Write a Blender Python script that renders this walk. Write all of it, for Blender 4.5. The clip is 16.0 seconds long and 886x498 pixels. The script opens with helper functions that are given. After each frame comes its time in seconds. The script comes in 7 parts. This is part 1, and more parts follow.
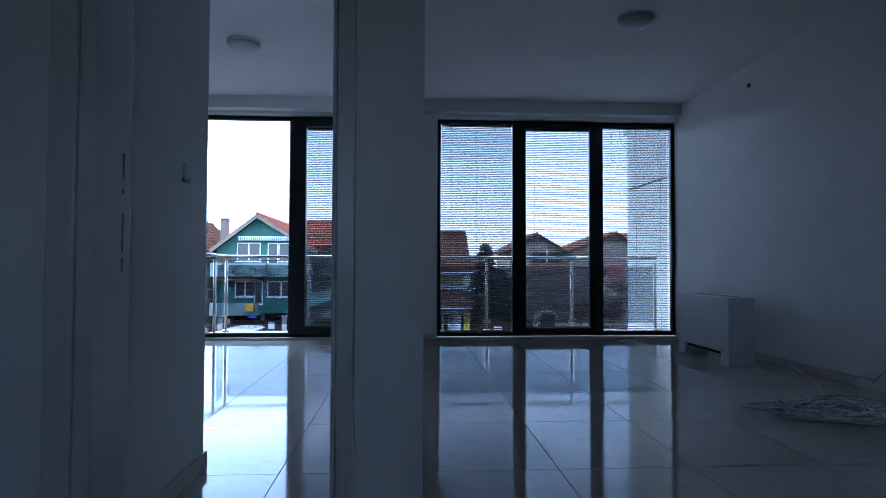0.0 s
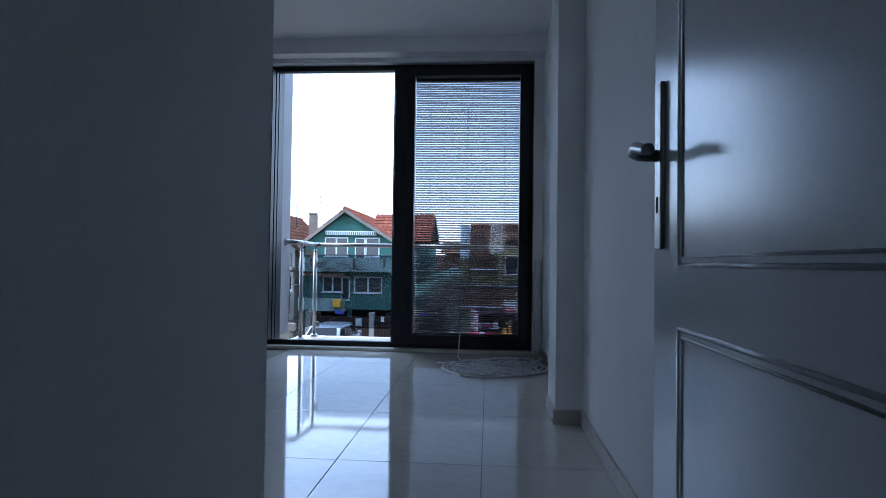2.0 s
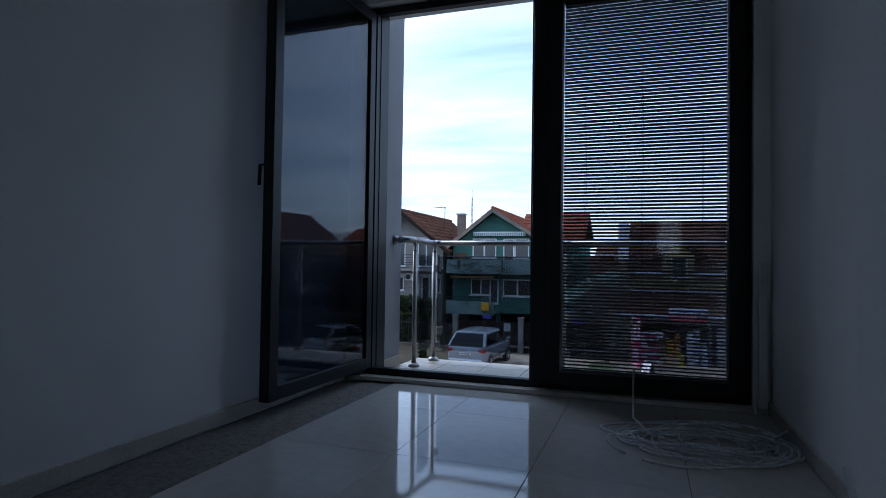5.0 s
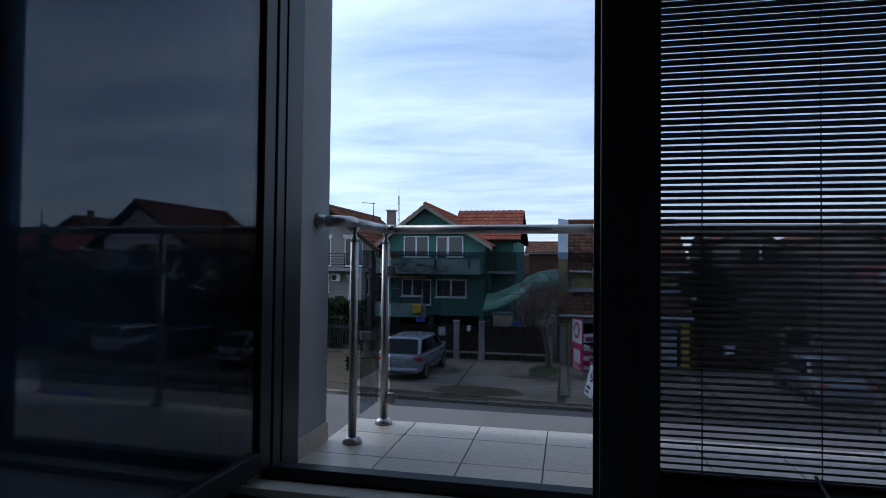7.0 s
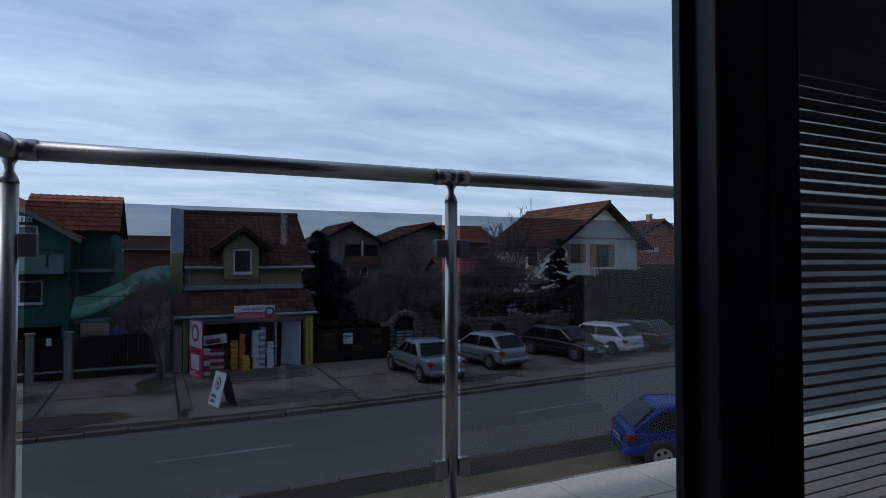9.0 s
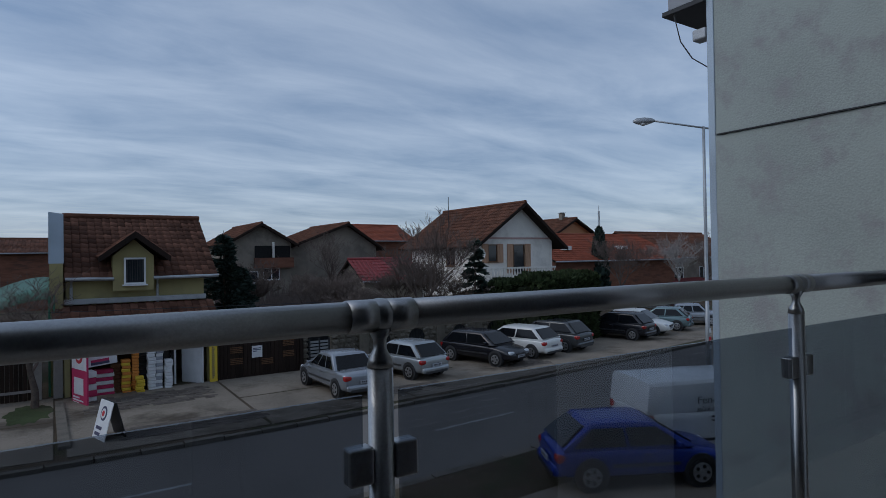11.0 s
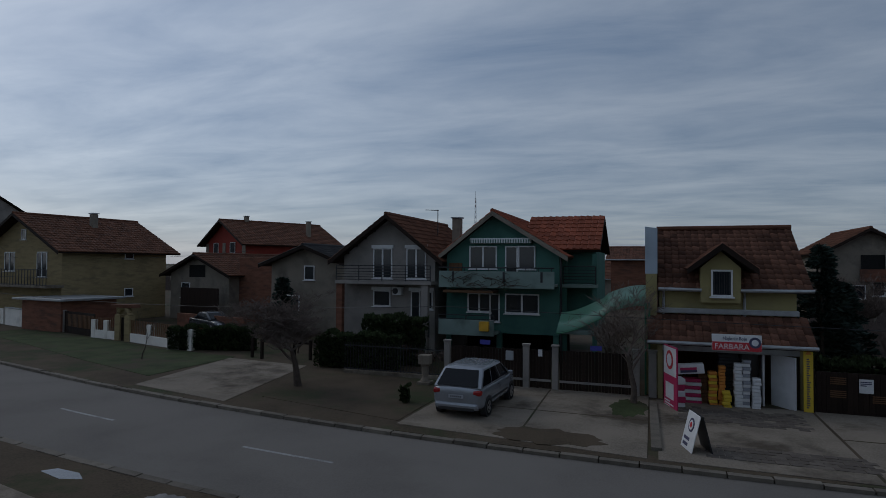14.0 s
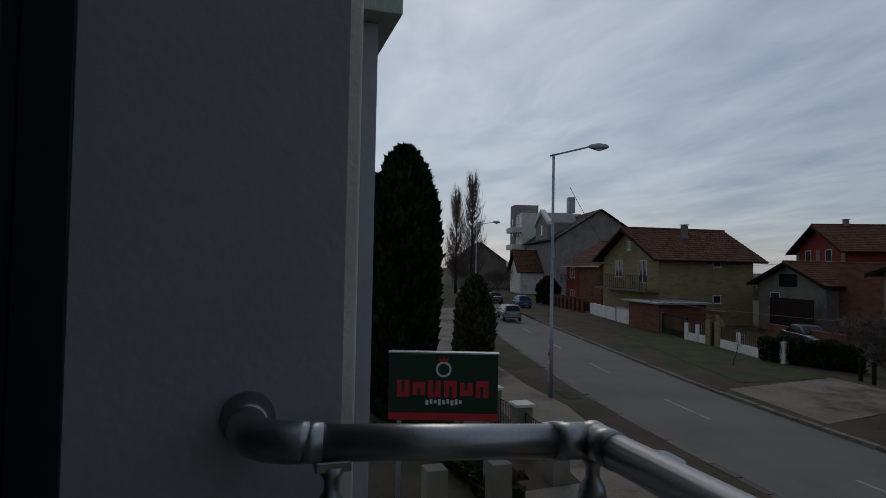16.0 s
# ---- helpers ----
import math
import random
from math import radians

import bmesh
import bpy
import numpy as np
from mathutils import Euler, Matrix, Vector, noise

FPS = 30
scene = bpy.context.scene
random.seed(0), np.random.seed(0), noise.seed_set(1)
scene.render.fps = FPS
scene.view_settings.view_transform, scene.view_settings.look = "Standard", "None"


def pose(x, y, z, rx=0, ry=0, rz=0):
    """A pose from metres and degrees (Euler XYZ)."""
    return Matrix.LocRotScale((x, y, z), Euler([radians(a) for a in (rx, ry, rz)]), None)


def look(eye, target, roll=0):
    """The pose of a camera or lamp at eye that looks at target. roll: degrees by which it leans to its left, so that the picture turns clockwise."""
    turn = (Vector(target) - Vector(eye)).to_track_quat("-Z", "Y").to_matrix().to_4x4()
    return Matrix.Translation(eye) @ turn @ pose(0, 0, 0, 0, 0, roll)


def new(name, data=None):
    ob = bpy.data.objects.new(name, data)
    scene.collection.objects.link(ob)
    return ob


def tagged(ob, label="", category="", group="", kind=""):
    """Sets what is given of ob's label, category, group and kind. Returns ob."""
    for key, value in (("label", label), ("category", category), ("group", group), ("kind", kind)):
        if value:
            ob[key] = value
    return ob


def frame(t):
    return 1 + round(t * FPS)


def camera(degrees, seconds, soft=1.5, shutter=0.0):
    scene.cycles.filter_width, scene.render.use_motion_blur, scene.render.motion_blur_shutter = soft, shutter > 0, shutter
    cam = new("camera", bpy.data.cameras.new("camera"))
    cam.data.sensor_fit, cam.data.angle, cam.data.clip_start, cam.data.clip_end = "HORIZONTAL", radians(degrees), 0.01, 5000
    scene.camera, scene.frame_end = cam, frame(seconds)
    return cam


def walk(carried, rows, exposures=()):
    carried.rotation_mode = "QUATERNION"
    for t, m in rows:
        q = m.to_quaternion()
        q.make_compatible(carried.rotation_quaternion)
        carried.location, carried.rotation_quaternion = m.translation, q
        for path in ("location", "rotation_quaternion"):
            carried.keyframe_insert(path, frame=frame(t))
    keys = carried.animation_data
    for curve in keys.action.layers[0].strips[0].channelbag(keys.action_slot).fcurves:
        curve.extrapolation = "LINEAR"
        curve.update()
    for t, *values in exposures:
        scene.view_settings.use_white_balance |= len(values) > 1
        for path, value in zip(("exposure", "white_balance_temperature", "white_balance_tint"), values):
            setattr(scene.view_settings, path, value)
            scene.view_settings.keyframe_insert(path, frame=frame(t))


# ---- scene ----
cam = camera(73.8, 16.0, soft=0.75)
PATH = [
    (0, (1.23, 0.149, 0.974), (1.351, 2.144, 1.033), 0.2),
    (0.5, (1.049, 0.543, 0.965), (0.934, 2.539, 1.018), 0.5),
    (1, (0.874, 1.067, 0.959), (0.702, 3.059, 1.008), 0.6),
    (1.5, (0.711, 1.569, 0.922), (0.542, 3.561, 0.969), 0.7),
    (2, (0.653, 2.034, 0.908), (0.5, 4.028, 0.956), 0.8),
    (2.5, (0.641, 2.474, 0.943), (0.523, 4.47, 0.991), 0.7),
    (3, (0.622, 2.891, 0.934), (0.494, 4.887, 0.985), 0.7),
    (3.5, (0.603, 3.143, 0.941), (0.402, 5.133, 0.989), 0.4),
    (4, (0.597, 3.303, 0.912), (0.123, 5.246, 0.961), 0.3),
    (4.2, (0.595, 3.353, 0.892), (0.001, 5.262, 0.941), 0.3),
    (6.3, (-0.085, 5.133, 0.992), (-0.756, 7.017, 1.038), 1.0),
    (6.5, (-0.183, 5.343, 0.989), (-0.797, 7.246, 1.034), 0.9),
    (7, (-0.435, 5.87, 0.921), (-0.847, 7.826, 0.968), 0.6),
    (7.5, (-0.711, 6.374, 0.902), (-0.836, 8.369, 0.95), 0.4),
    (8, (-0.932, 6.772, 0.886), (-0.668, 8.754, 0.93), 0.2),
    (8.5, (-1.049, 7.142, 0.868), (-0.421, 9.04, 0.908), -0.1),
    (9, (-1.114, 7.364, 0.83), (-0.26, 9.172, 0.871), -0.1),
    (9.5, (-1.134, 7.557, 0.812), (-0.12, 9.281, 0.851), -0.3),
    (9.7, (-1.117, 7.646, 0.822), (-0.041, 9.331, 0.866), -0.2),
    (11.8, (-0.521, 8.631, 1.428), (0.581, 10.3, 1.451), -0.9),
    (12, (-0.52, 8.704, 1.449), (0.457, 10.449, 1.479), -0.6),
    (12.5, (-0.547, 8.834, 1.495), (-0.063, 10.774, 1.532), -0.4),
    (13, (-0.505, 9.065, 1.536), (-0.451, 11.064, 1.576), -0.3),
    (13.5, (-0.501, 9.073, 1.529), (-0.832, 11.045, 1.575), -0.0),
    (14, (-0.609, 9.001, 1.473), (-1.276, 10.886, 1.526), 0.4),
    (14.5, (-0.561, 8.876, 1.472), (-1.615, 10.574, 1.527), 0.6),
    (15, (-0.469, 8.855, 1.459), (-1.909, 10.242, 1.514), 1.1),
    (15.5, (-0.677, 8.761, 1.382), (-2.409, 9.759, 1.445), 0.9),
    (16, (-0.679, 8.652, 1.37), (-2.581, 9.266, 1.429), 1.1),
]
walk(cam, [(t, look(eye, target, roll)) for t, eye, target, roll in PATH], [(0, 2.2, 5100, 10), (0.8, 1.85, 5300, 10), (1.5, 1.95, 5500, 10), (2.5, 1.6, 5400, 10), (3.5, 1.1, 5300, 10), (4.0, 0.75, 5400, 10), (6.5, -0.05, 5800, 10), (7, -0.2, 5800, 10), (8, -0.35, 5800, 10), (9.5, -0.7, 5900, 10), (12, -1.2, 6000, 10), (13, -1.4, 6100, 10), (14.5, -1.75, 6400, 10), (16, -1.75, 6600, 10)])

# ---- world, sun, exposure ----
G = -3.63          # street level; the flat's floor is 0
world = bpy.data.worlds.new("world")
scene.world = world
world.use_nodes = True
wn, wl = world.node_tree.nodes, world.node_tree.links
bg = wn["Background"]
sky = wn.new("ShaderNodeTexSky")
sky.sky_type, sky.sun_disc = "NISHITA", False
sky.sun_elevation, sky.sun_rotation = radians(38), radians(-72)
coord = wn.new("ShaderNodeTexCoord")
sep = wn.new("ShaderNodeSeparateXYZ")
wl.new(coord.outputs["Generated"], sep.inputs[0])


def wmath(op, a, b):
    n = wn.new("ShaderNodeMath")
    n.operation = op
    for i, v in enumerate((a, b)):
        if isinstance(v, (int, float)):
            n.inputs[i].default_value = v
        else:
            wl.new(v, n.inputs[i])
    return n.outputs[0]


zz = wmath("ADD", wmath("MAXIMUM", sep.outputs[2], 0.0), 0.10)
comb = wn.new("ShaderNodeCombineXYZ")
wl.new(wmath("DIVIDE", sep.outputs[0], zz), comb.inputs[0])
wl.new(wmath("DIVIDE", sep.outputs[1], zz), comb.inputs[1])
cmap = wn.new("ShaderNodeMapping")
cmap.inputs["Rotation"].default_value = (0, 0, radians(-38))
cmap.inputs["Scale"].default_value = (0.7, 1.5, 1)
wl.new(comb.outputs[0], cmap.inputs[0])
clouds = wn.new("ShaderNodeTexNoise")
clouds.inputs["Scale"].default_value = 1.35
clouds.inputs["Detail"].default_value = 9
clouds.inputs["Roughness"].default_value = 0.58
clouds.inputs["Distortion"].default_value = 0.35
wl.new(cmap.outputs[0], clouds.inputs["Vector"])
wramp = wn.new("ShaderNodeValToRGB")
wramp.color_ramp.elements[0].position = 0.27
wramp.color_ramp.elements[0].color = (0.36, 0.49, 0.70, 1)
wramp.color_ramp.elements[1].position = 0.77
wramp.color_ramp.elements[1].color = (0.94, 1.05, 1.20, 1)
wl.new(clouds.outputs[0], wramp.inputs[0])
# the veiled sun brightens the cloud towards the south-west
sunward = wmath("ADD", wmath("MULTIPLY", sep.outputs[0], -0.80), wmath("ADD", wmath("MULTIPLY", sep.outputs[1], 0.16), wmath("MULTIPLY", sep.outputs[2], 0.55)))
glow = wmath("ADD", 0.85, wmath("MULTIPLY", wmath("POWER", wmath("MAXIMUM", sunward, 0.0), 2.5), 0.9))
wmul = wn.new("ShaderNodeMixRGB")
wmul.blend_type = "MULTIPLY"
wmul.inputs[0].default_value = 1
wl.new(wramp.outputs[0], wmul.inputs[1])
wl.new(glow, wmul.inputs[2])
wmix = wn.new("ShaderNodeMixRGB")
wmix.inputs[0].default_value = 0.06
wl.new(wmul.outputs[0], wmix.inputs[1])
wl.new(sky.outputs[0], wmix.inputs[2])
wl.new(wmix.outputs[0], bg.inputs[0])
bg.inputs[1].default_value = 1.0

sun = new("sun", bpy.data.lights.new("sun", "SUN"))
sun.data.energy, sun.data.angle, sun.data.color = 0.8, radians(20), (1.0, 0.90, 0.76)
sun.matrix_world = look((-40, 13, 32), (0, 0, 0))


# ---- materials ----
def mat(name, color, rough=0.6, metal=0.0, scale=8.0, var=0.25, bump=0.0, fine=60.0, stain=None, spec=0.5, per_object=0.0, per_island=0.0, stretch=(1, 1, 1), stain_scale=0.7):
    """A surface with grain at two scales, optional stains and a difference from piece to piece."""
    m = bpy.data.materials.new(name)
    m.use_nodes = True
    n, l = m.node_tree.nodes, m.node_tree.links
    b = n["Principled BSDF"]
    b.inputs["Roughness"].default_value = rough
    b.inputs["Metallic"].default_value = metal
    b.inputs["Specular IOR Level"].default_value = 0.15 if rough >= 0.65 and spec == 0.5 else spec
    tc = n.new("ShaderNodeTexCoord")
    mp = n.new("ShaderNodeMapping")
    mp.inputs["Scale"].default_value = stretch
    l.new(tc.outputs["Object"], mp.inputs[0])
    big, small = n.new("ShaderNodeTexNoise"), n.new("ShaderNodeTexNoise")
    for t, s, d in ((big, scale, 4), (small, fine, 3)):
        t.inputs["Scale"].default_value = s
        t.inputs["Detail"].default_value = d
        l.new(mp.outputs[0], t.inputs["Vector"])
    add = n.new("ShaderNodeMath")
    add.operation = "MULTIPLY_ADD"
    l.new(small.outputs[0], add.inputs[0])
    add.inputs[1].default_value = 0.8
    l.new(big.outputs[0], add.inputs[2])
    ramp = n.new("ShaderNodeValToRGB")
    ramp.color_ramp.elements[0].position, ramp.color_ramp.elements[1].position = 0.60, 1.20
    ramp.color_ramp.elements[0].color = tuple(c * (1 - var) for c in color) + (1,)
    ramp.color_ramp.elements[1].color = tuple(min(1, c * (1 + var)) for c in color) + (1,)
    l.new(add.outputs[0], ramp.inputs[0])
    out = ramp.outputs[0]
    if stain:
        st = n.new("ShaderNodeTexNoise")
        st.inputs["Scale"].default_value = stain_scale
        st.inputs["Detail"].default_value = 6
        st.inputs["Roughness"].default_value = 0.65
        l.new(mp.outputs[0], st.inputs["Vector"])
        sr = n.new("ShaderNodeValToRGB")
        sr.color_ramp.elements[0].position, sr.color_ramp.elements[1].position = 0.5, 0.66
        l.new(st.outputs[0], sr.inputs[0])
        mx = n.new("ShaderNodeMixRGB")
        l.new(sr.outputs[0], mx.inputs[0])
        l.new(out, mx.inputs[1])
        mx.inputs[2].default_value = (*stain, 1)
        out = mx.outputs[0]
    for amount, node, sock in ((per_object, "ShaderNodeObjectInfo", "Random"), (per_island, "ShaderNodeNewGeometry", "Random Per Island")):
        if amount:
            src = n.new(node)
            mr = n.new("ShaderNodeMapRange")
            mr.inputs["To Min"].default_value, mr.inputs["To Max"].default_value = 1 - amount, 1 + amount
            l.new(src.outputs[sock], mr.inputs["Value"])
            mu = n.new("ShaderNodeMixRGB")
            mu.blend_type = "MULTIPLY"
            mu.inputs[0].default_value = 1
            l.new(out, mu.inputs[1])
            l.new(mr.outputs[0], mu.inputs[2])
            out = mu.outputs[0]
    l.new(out, b.inputs["Base Color"])
    if bump:
        bp = n.new("ShaderNodeBump")
        bp.inputs["Strength"].default_value = bump
        bp.inputs["Distance"].default_value = 0.01
        l.new(add.outputs[0], bp.inputs["Height"])
        l.new(bp.outputs[0], b.inputs["Normal"])
    return m


def glass(name, color, rough=0.0, mirror=0.045, graze=0.38):
    """Clear or tinted sheet glass: what passes is tinted, the surface mirrors by Fresnel."""
    m = bpy.data.materials.new(name)
    m.use_nodes = True
    n, l = m.node_tree.nodes, m.node_tree.links
    n.remove(n["Principled BSDF"])
    tr, gl, lw, mx = n.new("ShaderNodeBsdfTransparent"), n.new("ShaderNodeBsdfGlossy"), n.new("ShaderNodeLayerWeight"), n.new("ShaderNodeMixShader")
    tr.inputs[0].default_value = (*color, 1)
    gl.inputs["Roughness"].default_value = rough
    lw.inputs[0].default_value = 0.5
    pw, sc = n.new("ShaderNodeMath"), n.new("ShaderNodeMath")
    pw.operation, sc.operation = "POWER", "MULTIPLY_ADD"
    l.new(lw.outputs["Facing"], pw.inputs[0])
    pw.inputs[1].default_value = 4.5
    l.new(pw.outputs[0], sc.inputs[0])
    sc.inputs[1].default_value, sc.inputs[2].default_value = graze, mirror
    l.new(sc.outputs[0], mx.inputs[0])
    l.new(tr.outputs[0], mx.inputs[1])
    l.new(gl.outputs[0], mx.inputs[2])
    l.new(mx.outputs[0], n["Material Output"].inputs[0])
    return m


WALL = mat("interior wall paint", (0.86, 0.86, 0.85), 0.75, scale=2.0, var=0.04, bump=0.06, fine=180)
CEIL = mat("ceiling paint", (0.84, 0.84, 0.83), 0.85, scale=1.5, var=0.03, bump=0.04, fine=160)
TILE = mat("polished floor tile", (0.62, 0.58, 0.52), 0.06, scale=1.4, var=0.07, fine=14, stain=(0.56, 0.51, 0.45), spec=0.6, per_object=0.03)
GROUT = mat("grout", (0.20, 0.18, 0.16), 0.9, scale=30)
SKIRT = mat("skirting tile", (0.60, 0.56, 0.50), 0.25, scale=3, var=0.1)
ALU = mat("anthracite aluminium", (0.014, 0.015, 0.018), 0.42, scale=20, var=0.15, bump=0.02, fine=300, spec=0.28)
RUBBER = mat("black gasket", (0.01, 0.01, 0.01), 0.7)
PANE = glass("window glass", (0.925, 0.93, 0.945), mirror=0.022)
TINT = glass("grey tinted balustrade glass", (0.57, 0.60, 0.64))
SLAT = mat("blind slat", (0.045, 0.045, 0.055), 0.55, scale=12, var=0.1)
CORD = mat("blind cord", (0.03, 0.03, 0.03), 0.8)
STEEL = mat("brushed stainless steel", (0.33, 0.33, 0.33), 0.36, 1.0, scale=6, var=0.12, bump=0.03, fine=220, stretch=(1, 1, 1))
DOORP = mat("white door lacquer", (0.72, 0.73, 0.74), 0.22, scale=2, var=0.03)
TRIM = mat("white door lining", (0.70, 0.70, 0.69), 0.25, scale=3, var=0.04)
PLAST = mat("white plastic", (0.78, 0.78, 0.76), 0.35, scale=5, var=0.03)
METALW = mat("white enamelled sheet metal", (0.74, 0.75, 0.76), 0.35, scale=4, var=0.04)
# near-black colour that puts the shade into gaps, recesses and openings
DARKGAP = mat("near-black recess shade", (0.015, 0.015, 0.015), 0.8)
CABLE = mat("pale grey cable", (0.62, 0.63, 0.65), 0.5, scale=20)
MILK = mat("frosted lamp glass", (0.62, 0.62, 0.60), 0.3, scale=6, var=0.05)
BTILE = mat("beige balcony tile", (0.46, 0.40, 0.33), 0.45, scale=3, var=0.14, bump=0.1, fine=40, stain=(0.36, 0.31, 0.26), per_object=0.06)
# white render with the balcony's shade put into its grey base colour
RENDERW = mat("white render darkened for shade", (0.34, 0.345, 0.365), 0.9, scale=1.2, var=0.06, bump=0.18, fine=55, stain=(0.31, 0.315, 0.325))
RENDERG = mat("grey-green exterior render", (0.36, 0.39, 0.36), 0.9, scale=1.0, var=0.10, bump=0.7, fine=45, stain=(0.33, 0.33, 0.32), stain_scale=3.0)
ASPHALT = mat("worn asphalt", (0.150, 0.136, 0.122), 0.85, scale=0.35, var=0.14, bump=0.3, fine=25, stain=(0.178, 0.163, 0.146), stain_scale=0.16)
CONC = mat("weathered concrete", (0.185, 0.156, 0.124), 0.9, scale=0.6, var=0.26, bump=0.4, fine=22, stain=(0.080, 0.064, 0.048), stain_scale=0.45)
KERB = mat("kerb stone", (0.14, 0.122, 0.100), 0.9, scale=2.5, var=0.25, bump=0.4, per_island=0.2)
PAVER = mat("paver", (0.105, 0.088, 0.074), 0.9, scale=3, var=0.2, bump=0.4, per_island=0.22)
EARTH = mat("bare earth and thin grass", (0.066, 0.050, 0.034), 0.95, scale=0.5, var=0.35, bump=0.7, fine=18, stain=(0.0407, 0.0503, 0.0222), stain_scale=0.35)
GRASS = mat("winter grass", (0.0407, 0.0518, 0.0222), 0.95, scale=0.8, var=0.4, bump=0.8, fine=30, stain=(0.0666, 0.0555, 0.037), stain_scale=0.5)
LINE = mat("worn road paint", (0.252, 0.252, 0.244), 0.85, scale=2, var=0.4, fine=30)
GREEN = mat("green house render", (0.0629, 0.148, 0.122), 0.9, scale=0.9, var=0.10, bump=0.3, fine=40, stain=(0.0518, 0.122, 0.104))
PALEG = mat("pale green balcony parapet", (0.192, 0.252, 0.229), 0.9, scale=1.5, var=0.12, bump=0.3, stain=(0.126, 0.163, 0.148))
GREYW = mat("grey house render", (0.255, 0.232, 0.212), 0.9, scale=0.9, var=0.14, bump=0.3, stain=(0.20, 0.186, 0.172))
YELW = mat("yellow shop render", (0.311, 0.266, 0.126), 0.9, scale=0.9, var=0.10, bump=0.3, stain=(0.252, 0.215, 0.111))
SILICA = mat("yellow silicate brick", (0.266, 0.207, 0.111), 0.9, scale=1.2, var=0.16, bump=0.4, stain=(0.2, 0.155, 0.0888), stretch=(1, 1, 4))
WHITEW = mat("white house render", (0.72, 0.68, 0.62), 0.9, scale=0.8, var=0.10, bump=0.3, stain=(0.58, 0.54, 0.48))
REDW = mat("red house render", (0.222, 0.0407, 0.0296), 0.9, scale=0.9, var=0.12, bump=0.3)
BRICKW = mat("old red brickwork", (0.163, 0.074, 0.0481), 0.95, scale=1.2, var=0.3, bump=0.5, stain=(0.111, 0.0592, 0.0444), stretch=(1, 1, 4))
BEIGEW = mat("beige old render", (0.222, 0.192, 0.155), 0.9, scale=0.9, var=0.15, bump=0.3, stain=(0.163, 0.141, 0.118))
STONEW = mat("field stone", (0.126, 0.111, 0.0888), 0.9, scale=2.5, var=0.3, bump=0.6, per_object=0.25)
ROOFB = mat("dark brown roof tile", (0.105, 0.046, 0.028), 0.8, scale=1.5, var=0.25, bump=0.3, per_island=0.28, per_object=0.0)
ROOFP = mat("brown clay roof tile", (0.105, 0.050, 0.033), 0.8, scale=2, var=0.3, bump=0.3, per_object=0.45)
ROOFR = mat("orange clay roof tile", (0.2, 0.0555, 0.0296), 0.75, scale=1.5, var=0.22, bump=0.3, per_island=0.22)
ROOFG = mat("dark grey roof tile", (0.037, 0.037, 0.0385), 0.8, scale=1.5, var=0.2, per_island=0.2)
WOODD = mat("dark stained wood", (0.019, 0.012, 0.009), 0.7, scale=3, var=0.3, bump=0.3, stretch=(6, 6, 0.6), per_object=0.25)
WOODM = mat("brown wood", (0.118, 0.0629, 0.0333), 0.65, scale=3, var=0.25, bump=0.2, stretch=(6, 6, 0.6))
PVC = mat("white window plastic", (0.66, 0.66, 0.66), 0.4, scale=4, var=0.04)
DPANE = mat("dark window glass", (0.02, 0.024, 0.028), 0.06, scale=1, var=0.3, spec=0.7)
IRON = mat("black painted iron", (0.016, 0.016, 0.018), 0.55, scale=10, var=0.2)
GALV = mat("galvanised steel", (0.33, 0.34, 0.35), 0.5, 0.6, scale=3, var=0.2, bump=0.1)
ZINC = mat("bluish zinc sheet", (0.36, 0.42, 0.48), 0.45, 0.3, scale=1.5, var=0.12)
BARK = mat("bark", (0.07, 0.055, 0.045), 0.95, scale=6, var=0.35, bump=0.8)
BIRCH = mat("birch bark", (0.30, 0.28, 0.26), 0.9, scale=5, var=0.35, bump=0.5, stain=(0.06, 0.05, 0.05), stain_scale=6)
TWIG = mat("bare twigs", (0.115, 0.090, 0.078), 0.95, scale=4, var=0.3)
THUJA = mat("thuja foliage", (0.018, 0.030, 0.013), 0.8, scale=1.5, var=0.45, per_island=0.5)
SPRUCE = mat("spruce foliage", (0.028, 0.042, 0.034), 0.8, scale=1.5, var=0.4, per_island=0.45)
HEDGE = mat("box hedge foliage", (0.035, 0.048, 0.02), 0.85, scale=1.5, var=0.45, per_island=0.5)
SHRUB = mat("brown winter shrub", (0.085, 0.06, 0.045), 0.95, scale=2, var=0.4, per_island=0.4)
TYRE = mat("tyre rubber", (0.018, 0.018, 0.018), 0.85, scale=20)
RIM = mat("alloy wheel", (0.34, 0.34, 0.35), 0.35, 0.8, scale=10)
CARGLASS = mat("car window glass", (0.006, 0.007, 0.009), 0.06, scale=1, var=0.2, spec=0.22)
TAIL = mat("red tail light", (0.26, 0.010, 0.010), 0.2, scale=10)
LAMPG = mat("clear headlight", (0.45, 0.47, 0.5), 0.12, scale=10)
BLACKP = mat("black plastic", (0.02, 0.02, 0.022), 0.6, scale=10)
PLATE = mat("number plate", (0.30, 0.31, 0.34), 0.5, scale=10, var=0.05)


def paint(name, color, metal=0.35):
    return mat(name, color, 0.25, metal, scale=1.5, var=0.06, spec=0.6)


def plain(name, color, rough=0.6):
    return mat(name, color, rough, scale=4, var=0.08)


